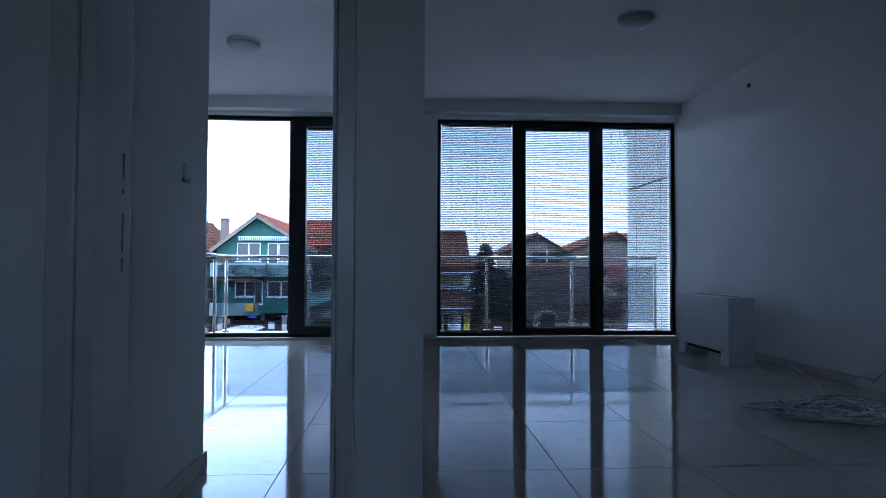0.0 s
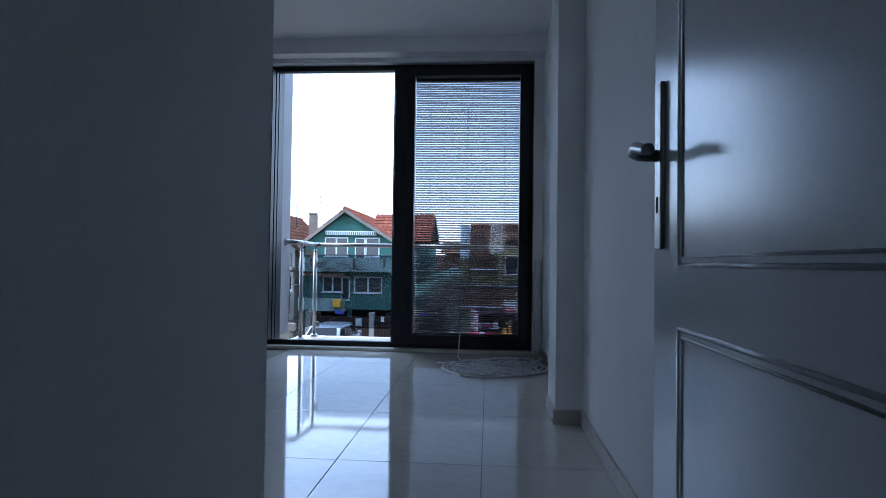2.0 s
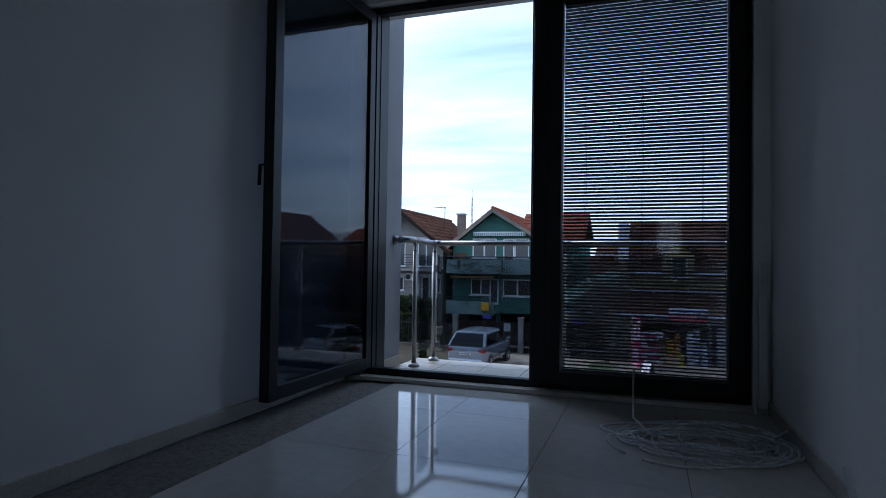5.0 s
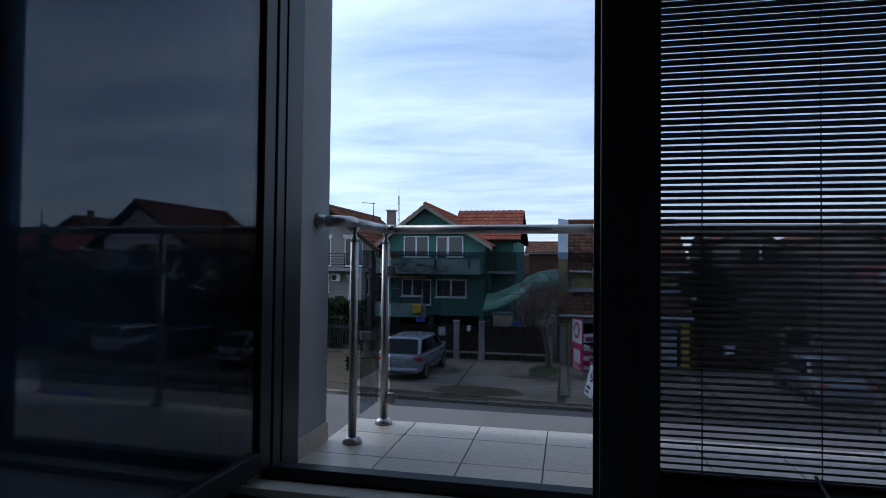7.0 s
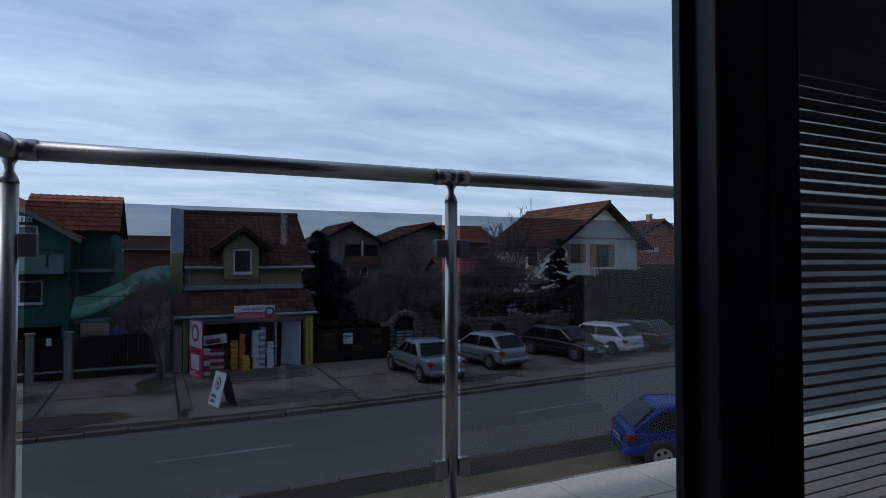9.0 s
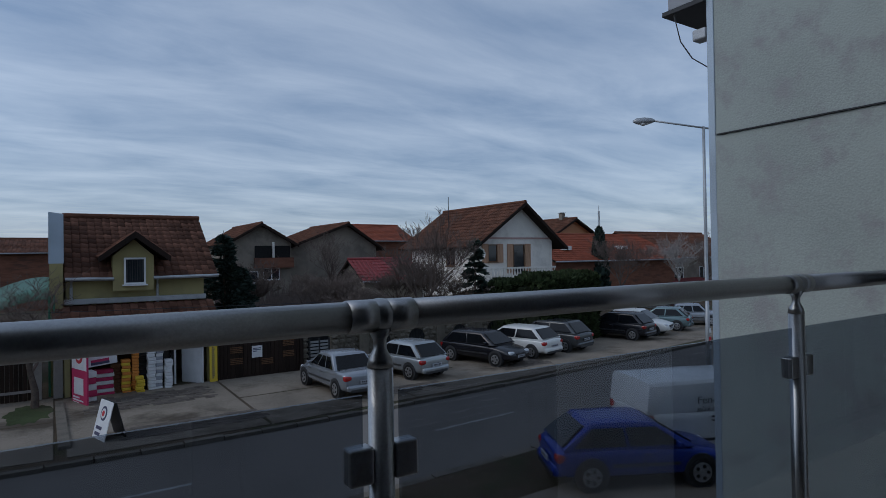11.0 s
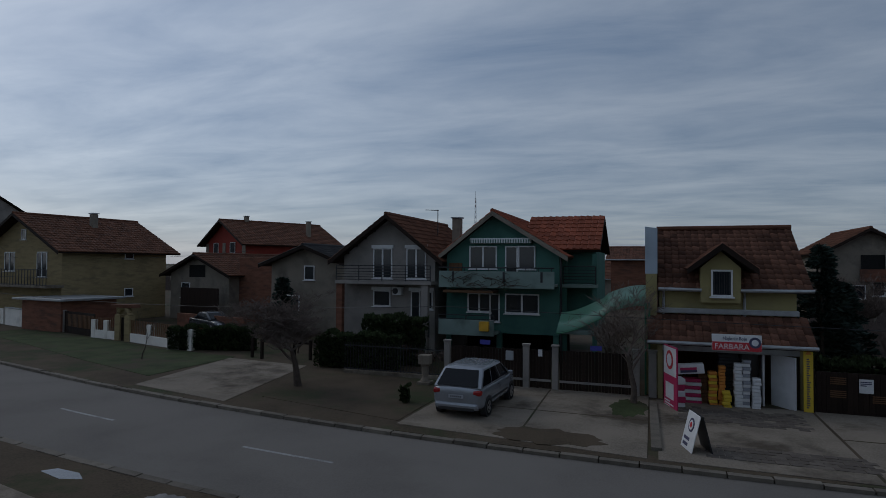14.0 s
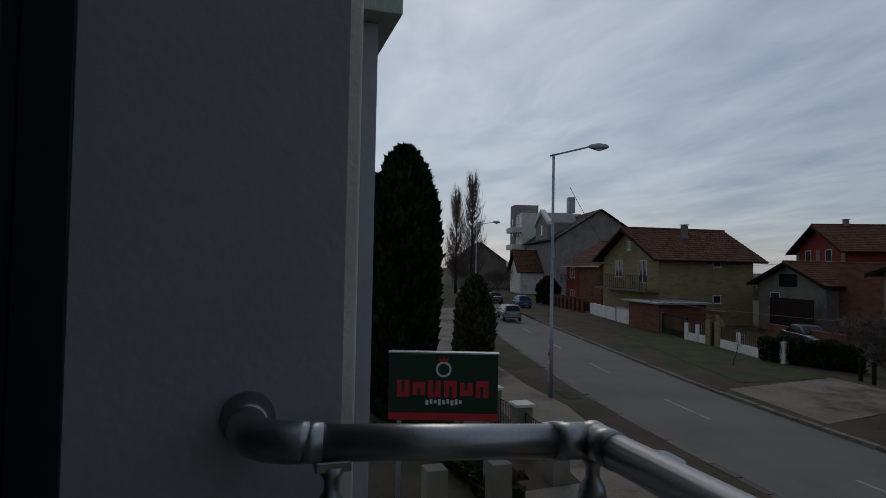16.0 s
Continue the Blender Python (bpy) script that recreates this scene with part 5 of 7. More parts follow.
rd = gable_house("house", "red rendered house with pale corner bands", pose(-51.0, 66.0, 0, 0, 0, -24), 0.4, 9.8, 0.0, 12.0, 3.85, 6.3, "y", REDW, ROOFB, over=0.8,
                 windows=[("front", 2.9, 2.6, 1.2, 1.2, 1), ("front", 6.9, 2.6, 1.2, 1.2, 1)], chimneys=[(5.2, 2.5, 5.4, 6.9), (8.2, 9, 4.4, 6.5)])
for x in (0.75, 4.9, 9.45):
    part("corner_band", box(x - 0.35, -0.05, 0.5, x + 0.35, -0.006, 3.75), BEIGEW, rd)
lg = gable_house("house", "low grey house with an open loft and red-brown roof", pose(-31.0, 46.0, 0, 0, 0, -8), -6.6, 0.0, 0.0, 9.0, 0.7, 2.1, "y", BEIGEW, ROOFB, over=0.6, windows=[("front", -4.8, -1.3, 1.0, 1.2, 1)])
part("loft_opening", box(-4.4, -0.02, 0.35, -2.6, -0.006, 1.3), DARKGAP, lg)
part("brick_lean_to", box(0.01, 1.0, GS, 5.5, 7, 1.9), BRICKW, lg)
part("plank_wall", box(-3.4, -1.6, GS, 0.6, -1.5, -0.4), WOODD, lg)
bh = gable_house("house", "beige old house with a grey tiled roof", pose(0, 0, 0), -23.6, -18.3, 41.0, 50.0, 1.55, 2.55, "y", BEIGEW, ROOFG, over=0.6, windows=[("front", -20.8, 0.45, 0.75, 0.9, 1), ("front", -22.0, -1.6, 1.0, 1.1, 2)])
fl = gable_house("house", "far white house with a brown roof", pose(-92.0, 52.0, 0, 0, 0, -15), -10, 0.0, 0.0, 9.0, 1.0, 4.4, "y", WHITEW, ROOFB, over=0.6)
fl2 = gable_house("house", "long far barn with a dark roof", pose(-112.0, 47.0, 0, 0, 0, -15), -25, -6.0, 0.0, 12.0, 2.2, 6.5, "x", BEIGEW, ROOFB, over=0.6)
# houses behind and to the right
hc = gable_house("house", "grey house with a loggia behind the shop", I4, 10.4, 15.3, 55.0, 63.0, 2.6, 4.0, "y", BEIGEW, ROOFB, over=0.5, windows=[("front", 13.7, -0.4, 1.3, 0.95, 2), ("front", 12.2, -0.6, 0.9, 0.9, 1)])
part("loggia", box(12.4, 54.9, 1.0, 15.2, 54.99, 2.3), DARKGAP, hc)
part("loggia_parapet", box(12.3, 54.6, 0.55, 15.4, 54.88, 1.35), BRICKW, hc)
part("loggia_post", box(13.7, 54.6, 1.36, 13.85, 54.8, 2.6), WHITEW, hc)
hd = gable_house("house", "old brown-roofed house behind the bare trees", I4, 15.6, 23.5, 56.0, 64.0, 2.3, 4.2, "y", BEIGEW, ROOFB, over=0.6, xr=20.6)
he = gable_house("house", "far house with a reddish roof behind the trees", I4, 26.5, 33.0, 66.0, 74.0, 3.2, 4.9, "x", BRICKW, ROOFR, over=0.5)
hf = gable_house("shed", "low shed with a red sheet roof behind the trees", I4, 16.5, 21.0, 44.0, 48.0, -0.2, 1.05, "x", BEIGEW, plain("red sheet roof", (0.22, 0.03, 0.03)), over=0.3)
r1 = gable_house("house", "orange gabled house with a brown roof", I4, 39.0, 45.5, 50.0, 60.0, 3.0, 4.75, "y", plain("orange render", (0.38, 0.18, 0.08)), ROOFB, over=0.5, chimneys=[(42.2, 51.5, 4.0, 5.4), (45.0, 54, 3.4, 5.2)])
r2 = gable_house("house", "long low house with a red-brown roof and skylights", I4, 32.0, 47.0, 42.0, 51.0, 0.9, 2.95, "x", BRICKW, ROOFR, over=0.5)
for x in (34, 41):
    part("skylight", box(x, 43.0, 1.62, x + 0.8, 43.9, 1.95), PVC, r2)
r3 = gable_house("house", "beige house with a small red porch roof", I4, 46.5, 60.0, 43.0, 53.0, 1.0, 3.3, "x", BEIGEW, ROOFB, over=0.5, windows=[("front", 49, -1.4, 1.4, 1.3, 2), ("front", 53, -1.4, 1.4, 1.3, 2)])
roof_slope(r3, (46.5, 39.8, -1.9), (6, 0, 0), (0, 3.2, 0.7), plain("dark red porch sheet", (0.16, 0.03, 0.03)))
gs1 = gable_house("house", "far house roof over the gate", I4, -4.6, 1.5, 72.0, 80.0, 2.2, 3.4, "x", BRICKW, ROOFB, over=0.5)


# ---- vehicles ----
def loft(rows, close=True):
    """A skin over cross-sections, mirrored about x = 0; rows of (y, [(x, z), ...]) with the same count."""
    bm = bmesh.new()
    rings = []
    for y, half in rows:
        pts = [(x, z) for x, z in half] + [(-x, z) for x, z in reversed(half)]
        rings.append([bm.verts.new((x, y, z)) for x, z in pts])
    n = len(rings[0])
    for p, q in zip(rings, rings[1:]):
        for k in range(n):
            bm.faces.new((p[k], p[(k + 1) % n], q[(k + 1) % n], q[k]))
    if close:
        bm.faces.new(rings[0])
        bm.faces.new(rings[-1])
    return bm


def car(label, colour, m, L=4.1, W=1.70, H=1.45, kind="hatch", rack=False, scale=1.0):
    """A car on its wheels, nose towards +y, made of body, cabin, windows, wheels, lights and plate."""
    c = thing("car", label, "car", "cars along the road", at=m)
    hw, belt, sill = W / 2, 0.62 * H, 0.22
    nose, tail = L / 2, -L / 2
    hood = {"hatch": 0.55, "sedan": 0.55, "wagon": 0.56, "mpv": 0.62, "van": 0.58}[kind] * H
    bonnet_end = nose - {"hatch": 1.05, "sedan": 1.2, "wagon": 1.2, "mpv": 0.9, "van": 0.85}[kind]
    boot = {"hatch": belt, "sedan": belt + 0.02, "wagon": belt, "mpv": belt + 0.02, "van": belt + 0.05}[kind]

    def sec(k, top, low=sill):
        return [(hw * 0.80 * k, low), (hw * 0.97 * k, low + 0.10), (hw * k, low + 0.30), (hw * 0.985 * k, top - 0.10), (hw * 0.93 * k, top), (hw * 0.4 * k, top + 0.035)]

    rows = [(tail, sec(0.80, boot - 0.13, 0.34)), (tail + 0.05, sec(0.91, boot - 0.05, 0.29)), (tail + 0.16, sec(0.97, boot - 0.01, 0.25)), (tail + 0.42, sec(0.995, boot)), (tail + 1.1, sec(1.0, belt)), (0.2, sec(1.0, belt - 0.01)),
            (bonnet_end, sec(0.995, belt - 0.04)), (bonnet_end + 0.15, sec(0.99, hood + 0.05)), (nose - 0.35, sec(0.95, hood - 0.05)), (nose - 0.10, sec(0.88, hood - 0.16, 0.26)), (nose, sec(0.78, hood - 0.30, 0.30))]
    body = part("body", loft(rows), colour, c, "", True)
    md = body.modifiers.new("rounding", "SUBSURF")
    md.levels = md.render_levels = 2
    # cabin
    tw = hw * {"van": 0.90}.get(kind, 0.78)
    rear_base, rear_top = {"hatch": (tail + 0.16, tail + 0.74), "sedan": (tail + 0.85, tail + 1.35), "wagon": (tail + 0.12, tail + 0.42), "mpv": (tail + 0.10, tail + 0.66), "van": (tail + 0.04, tail + 0.12)}[kind]
    front_base, front_top = bonnet_end + 0.12, bonnet_end - {"van": 0.45, "mpv": 0.75}.get(kind, 0.68)
    zr = H

    def cab(y, top, k=1.0):
        return [(hw * 0.93, belt - 0.03), (hw * 0.935, belt), (tw * 1.02 * k, top - 0.10), (tw * 0.93 * k, top - 0.03), (tw * 0.4 * k, top)]

    def cabrow(y, f, top):
        return (y, [(hw * 0.93, belt - 0.03), (hw * 0.93, belt - 0.01), (hw * 0.93 + (tw * 1.02 - hw * 0.93) * f, belt + (top - 0.10 - belt) * f), (hw * 0.93 + (tw * 0.93 - hw * 0.93) * f, belt + (top - 0.03 - belt) * f), (tw * 0.45, belt + (top - belt) * f)])

    mid = (rear_top + front_top) / 2
    roof_rows = [cabrow(rear_base, 0.02, zr), cabrow(rear_top, 0.97, zr), cabrow(mid, 1.0, zr), cabrow(front_top, 0.97, zr), cabrow(front_base, 0.02, zr)]
    cabin = part("cabin", loft(roof_rows), colour, c, "", True)
    md = cabin.modifiers.new("bevel", "BEVEL")
    md.width, md.segments, md.limit_method, md.angle_limit = 0.03, 2, "ANGLE", radians(30)
    zt = zr - 0.13

    def side_x(z):
        return hw * 0.93 + (tw * 1.02 - hw * 0.93) * (z - belt) / (zr - 0.10 - belt) + 0.006

    def side_glass(y0b, y0t, y1b, y1t, zb=None, zz=None):
        zb, zz = zb or belt + 0.03, zz or zt
        for s in (-1, 1):
            bm = bmesh.new()
            a = [(s * side_x(zb), y0b, zb), (s * side_x(zb), y1b, zb), (s * side_x(zz), y1t, zz), (s * side_x(zz), y0t, zz)]
            vs = [bm.verts.new(p) for p in a]
            vi = [bm.verts.new((p[0] - s * 0.012, p[1], p[2])) for p in a]
            bm.faces.new(vs)
            bm.faces.new(vi)
            for k in range(4):
                bm.faces.new((vs[k], vs[(k + 1) % 4], vi[(k + 1) % 4], vi[k]))
            part("side_window", bm, CARGLASS, c)

    def ys(base, top, z):
        return base + (top - base) * (z - belt) / (zr - 0.04 - belt)

    fb, ft = ys(front_base, front_top, belt + 0.03) - 0.16, ys(front_base, front_top, zt) - 0.10
    bb, bt = ys(rear_base, rear_top, belt + 0.03) + 0.12, ys(rear_base, rear_top, zt) + 0.12
    if kind == "van":
        side_glass(front_top - 0.75, front_top - 0.70, fb, ft)
    else:
        n = 3 if kind in ("wagon", "mpv", "sedan") else 2
        for k in range(n):
            a, b = k / n, (k + 1) / n
            side_glass(bb + (fb - bb) * a + 0.03, bt + (ft - bt) * a + 0.03, bb + (fb - bb) * b - 0.03, bt + (ft - bt) * b - 0.03)

    def screen(name, base, top, out):
        zb, zz = belt + 0.05, zr - 0.09
        yb, yt = ys(base, top, zb) + out, ys(base, top, zz) + out
        xb, xt = hw * 0.80, tw * 0.84
        bm = bmesh.new()
        a = [(-xb, yb, zb), (xb, yb, zb), (xt, yt, zz), (-xt, yt, zz)]
        vs = [bm.verts.new(p) for p in a]
        vi = [bm.verts.new((p[0], p[1] - out * 0.8, p[2] - 0.012)) for p in a]
        bm.faces.new(vs)
        bm.faces.new(vi)
        for k in range(4):
            bm.faces.new((vs[k], vs[(k + 1) % 4], vi[(k + 1) % 4], vi[k]))
        part(name, bm, CARGLASS, c)

    screen("windscreen", front_base, front_top, 0.085)
    if kind != "van":
        screen("rear_window", rear_base, rear_top, -0.085)
    # wheels in dark arches
    r = 0.31 if kind != "van" else 0.34
    for s in (-1, 1):
        for y in (nose - 0.80, tail + 0.72):
            part("wheel_arch", tube([(s * (hw - 0.20), y, r + 0.02), (s * (hw + 0.004), y, r + 0.02)], r + 0.055, 20), BLACKP, c)
            w = part("wheel", tube([(s * (hw - 0.19), y, r), (s * (hw - 0.175), y, r), (s * (hw - 0.01), y, r), (s * (hw + 0.012), y, r)], [r - 0.03, r, r, r - 0.03], 22), TYRE, c, "", True)
            part("rim", tube([(s * (hw - 0.02), y, r), (s * (hw + 0.014), y, r), (s * (hw + 0.018), y, r)], [r * 0.66, r * 0.66, r * 0.60], 20), RIM, w)
            for k in range(5):
                a = k * 2 * math.pi / 5
                part("spoke_gap", tube([(s * (hw + 0.0185), y + r * 0.40 * math.cos(a), r + r * 0.40 * math.sin(a)), (s * (hw + 0.021), y + r * 0.40 * math.cos(a), r + r * 0.40 * math.sin(a))], r * 0.13, 8), TYRE, w)
    for s in (-1, 1):
        part("tail_light", box(s * hw * 0.60, tail + 0.01, boot - 0.27, s * hw * 0.945, tail + 0.26, boot - 0.08, 0.06), TAIL, c)
        part("headlight", box(s * hw * 0.45, nose - 0.30, hood - 0.27, s * hw * 0.84, nose - 0.06, hood - 0.12, 0.06), LAMPG, c)
        mi = part("mirror", box(s * (hw - 0.02), front_base - 0.42, belt + 0.02, s * (hw + 0.15), front_base - 0.30, belt + 0.14, 0.03), colour, c)
        part("door_seam", box(s * (hw + 0.001), -0.1, sill + 0.15, s * (hw + 0.003), -0.088, belt - 0.1), BLACKP, c)
        part("side_strip", box(s * (hw * 0.995), tail + 1.15, sill + 0.27, s * (hw + 0.008), nose - 1.25, sill + 0.33), BLACKP, c)
        for y in (-0.35, 0.75) if kind in ("sedan", "wagon", "mpv") else (-0.1,):
            part("door_handle", box(s * (hw * 0.985), y, belt - 0.14, s * (hw + 0.012), y + 0.16, belt - 0.11, 0.004), BLACKP, c)
    part("rear_bumper", box(-hw * 0.86, tail - 0.045, 0.28, hw * 0.86, tail + 0.22, 0.52, 0.09), colour, c)
    part("bumper_insert", box(-hw * 0.7, tail - 0.045, 0.26, hw * 0.7, tail - 0.02, 0.36, 0.01), BLACKP, c)
    part("grille", box(-hw * 0.36, nose - 0.04, hood - 0.33, hw * 0.36, nose + 0.012, hood - 0.20, 0.01), BLACKP, c)
    for y, z in ((tail - 0.05, boot - 0.36 if kind != "wagon" else 0.6), (nose - 0.005, 0.40)):
        p = part("number_plate", box(-0.26, y - 0.006, z, 0.26, y + 0.02, z + 0.11), PLATE, c)
        for k in range(6):
            part("plate_mark", box(-0.2 + k * 0.07, y - 0.009 if y < 0 else y + 0.0205, z + 0.03, -0.16 + k * 0.07, y - 0.0065 if y < 0 else y + 0.023, z + 0.08), BLACKP, p)
    part("aerial", tube([(0, rear_top + 0.3, zr), (0, rear_top + 0.1, zr + 0.25)], 0.006, 5), BLACKP, c)
    if rack:
        for s in (-1, 1):
            part("roof_rail", tube([(s * tw * 0.86, front_top - 0.15, zr), (s * tw * 0.86, front_top - 0.2, zr + 0.05), (s * tw * 0.86, rear_top + 0.2, zr + 0.05), (s * tw * 0.86, rear_top + 0.15, zr)], 0.018, 6), BLACKP, c)
        for y in (front_top - 0.35, rear_top + 0.5):
            part("roof_bar", box(-tw * 0.9, y - 0.02, zr + 0.05, tw * 0.9, y + 0.02, zr + 0.075), BLACKP, c)
    return c


SILVER = paint("silver car paint", (0.29, 0.305, 0.33), 0.5)
SILVER2 = paint("warm silver car paint", (0.33, 0.35, 0.36), 0.5)
GREYG = paint("grey-green car paint", (0.20, 0.225, 0.205), 0.45)
CBLACK = paint("black car paint", (0.012, 0.012, 0.016), 0.2)
CWHITE = paint("white car paint", (0.60, 0.60, 0.58), 0.0)
CGREY = paint("dark grey car paint", (0.06, 0.065, 0.07), 0.4)
CBLUE = paint("blue car paint", (0.012, 0.035, 0.26), 0.3)
CTEAL = paint("grey-teal car paint", (0.14, 0.20, 0.21), 0.4)
CNAVY = paint("mid blue car paint", (0.03, 0.07, 0.20), 0.3)


def at_street(x, y, heading):
    p = ex(x, y)
    return pose(p[0], p[1], G + 0.022, 0, 0, heading)


car("silver compact people carrier parked on the concrete driveway", SILVER, at_street(-5.92, 27.3, -3), 4.25, 1.81, 1.62, "mpv")
car("silver saloon car parked before the shop's gate", SILVER, at_street(7.05, 26.35, 2), 4.25, 1.71, 1.43, "sedan")
car("silver three-door hatchback parked by the stone wall", SILVER2, at_street(9.95, 27.2, 12), 3.82, 1.66, 1.43, "hatch")
car("black hatchback parked with its nose to the road", CBLACK, at_street(13.75, 27.35, 194), 4.11, 1.71, 1.43, "hatch")
car("white hatchback parked by the hedge", CWHITE, at_street(15.95, 27.9, 14), 4.2, 1.73, 1.44, "hatch")
car("dark grey hatchback parked under the hedge", CGREY, at_street(18.15, 28.2, 14), 4.2, 1.75, 1.51, "hatch")
car("black hatchback half behind the hedge", CBLACK, at_street(23.2, 28.6, 14), 4.0, 1.70, 1.5, "hatch")
car("white small car facing the road", CWHITE, at_street(25.2, 28.9, 200), 3.9, 1.68, 1.5, "hatch")
car("grey-teal small hatchback parked by the road", CTEAL, at_street(27.6, 29.3, 25), 3.7, 1.62, 1.45, "hatch")
car("silver coupe-like saloon parked by the road", SILVER, at_street(30.6, 29.9, 40), 4.6, 1.78, 1.42, "sedan")
car("silver car parked in a far yard", SILVER2, at_street(36.0, 36.0, 20), 4.3, 1.74, 1.45, "hatch")
car("grey-green estate car with roof bars on the road", GREYG, at_street(-46.9, 29.6, 76), 4.5, 1.70, 1.46, "wagon", rack=True)
car("mid blue hatchback parked far along the road", CNAVY, at_street(-61.0, 37.5, 80), 4.1, 1.70, 1.5, "hatch")
car("dark grey car parked far along the road", CGREY, at_street(-70.0, 38.0, 80), 4.3, 1.72, 1.45, "sedan")
car("white car coming up the far road", CWHITE, at_street(-62.0, 32.0, 254), 4.2, 1.74, 1.5, "hatch")
car("dark saloon car in the yard behind the low fence", CGREY, at_street(-28.2, 41.0, 250), 4.3, 1.72, 1.42, "sedan")
car("bright blue three-door hatchback on the near side", CBLUE, pose(9.8, 16.8, G + 0.022, 0, 0, -118), 3.84, 1.66, 1.37, "hatch")
van = car("white delivery van with black lettering on its side", CWHITE, pose(13.0, 16.9, G + 0.022, 0, 0, -112), 4.75, 1.90, 1.89, "van")
letters("lettering", "začini, aditivi, creva", 0.15, BLACKP, van, pose(0.962, -0.55, 1.22, 0, 0, 90), 0.002, width=1.15)
letters("lettering", "Fenc", 0.24, BLACKP, van, pose(0.958, -0.85, 1.42, 0, 0, 90), 0.002, width=0.5)
for k in range(2):
    part("print_line", box(0.955, -0.75, 1.02 - k * 0.09, 0.962, -0.25, 1.06 - k * 0.09), BLACKP, van)


# ---- trees and shrubs ----
def branch_mesh(name, seed, height, spread, levels, material, trunk_r=0.12, first=0.3, kids=(4, 5), lean=0.0, up=0.35, min_r=0.0075):
    rnd = random.Random(seed)
    trunk_v, trunk_f, v, f = [], [], [], []

    def seg(vs, fs, a, b, ra, rb, n):
        d = (b - a)
        if d.length < 1e-5:
            return
        d.normalize()
        x = d.orthogonal().normalized()
        y = d.cross(x)
        i = len(vs)
        for p, r in ((a, ra), (b, rb)):
            for k in range(n):
                t = 2 * math.pi * k / n
                vs.append(tuple(p + r * (math.cos(t) * x + math.sin(t) * y)))
        for k in range(n):
            fs.append((i + k, i + (k + 1) % n, i + n + (k + 1) % n, i + n + k))

    def grow(p, d, length, r, level):
        pts, n = [p], 3 if level < 2 else 2
        q, e = p.copy(), d.copy()
        for k in range(n):
            e = (e + Vector((rnd.uniform(-1, 1), rnd.uniform(-1, 1), rnd.uniform(-0.3, 1) * up)) * 0.28).normalized()
            q2 = q + e * length / n
            ra, rb = r * (1 - 0.5 * k / n), r * (1 - 0.5 * (k + 1) / n)
            if level == 0:
                seg(trunk_v, trunk_f, q, q2, ra, rb, 8)
            else:
                seg(v, f, q, q2, max(ra, min_r), max(rb, min_r * 0.8), 5 if level < 3 else 3)
            q = q2
            pts.append((q.copy(), e.copy(), rb))
        if level >= levels:
            return
        for k in range(rnd.randint(*kids) + (1 if level == 0 else 0)):
            j = rnd.choice(pts[1:]) if level else pts[-1 if k < 3 else rnd.randint(2, 3)]
            a = rnd.uniform(0, 2 * math.pi)
            side_v = Vector((math.cos(a), math.sin(a), rnd.uniform(0.0, 0.7)))
            nd = (j[1] * (1 - spread) + side_v * spread).normalized()
            grow(j[0], nd, length * rnd.uniform(0.55, 0.82), max(j[2] * 0.66, min_r), level + 1)

    grow(Vector((0, 0, -0.05)), Vector((lean, 0, 1)).normalized(), height * first, trunk_r, 0)
    return (trunk_v, trunk_f), (v, f)


def bare_tree(label, m, seed, height, spread=0.55, levels=5, bark=BARK, twig=TWIG, **kw):
    (tv, tf), (v, f) = branch_mesh("tree", seed, height, spread, levels, bark, **kw)
    t = thing("tree", label, "tree", "bare trees", at=m)
    part("trunk", raw("trunk", tv, tf, bark, True), bark, t)
    part("crown", raw("crown", v, f, twig), twig, t, "bare winter branches")
    return t


def leaf_cloud(n, shape, size, seed, flat=0.35):
    """n small leaf sprays at places that shape(rnd) gives, with a way outward."""
    rnd = random.Random(seed)
    v, f = [], []
    for _ in range(n):
        p, d = shape(rnd)
        d = (Vector(d) + Vector((rnd.uniform(-1, 1), rnd.uniform(-1, 1), rnd.uniform(-0.4, 1.2))) * 0.7).normalized()
        s = d.orthogonal().normalized()
        s.rotate(Matrix.Rotation(rnd.uniform(0, 6.28), 3, d))
        k = size * rnd.uniform(0.6, 1.4)
        p = Vector(p)
        i = len(v)
        v += [tuple(p - s * k * flat), tuple(p + s * k * flat), tuple(p + d * k * 0.7 + s * k * flat * 0.8), tuple(p + d * k * 1.25), tuple(p + d * k * 0.7 - s * k * flat * 0.8)]
        f.append((i, i + 1, i + 2, i + 3, i + 4))
    return v, f


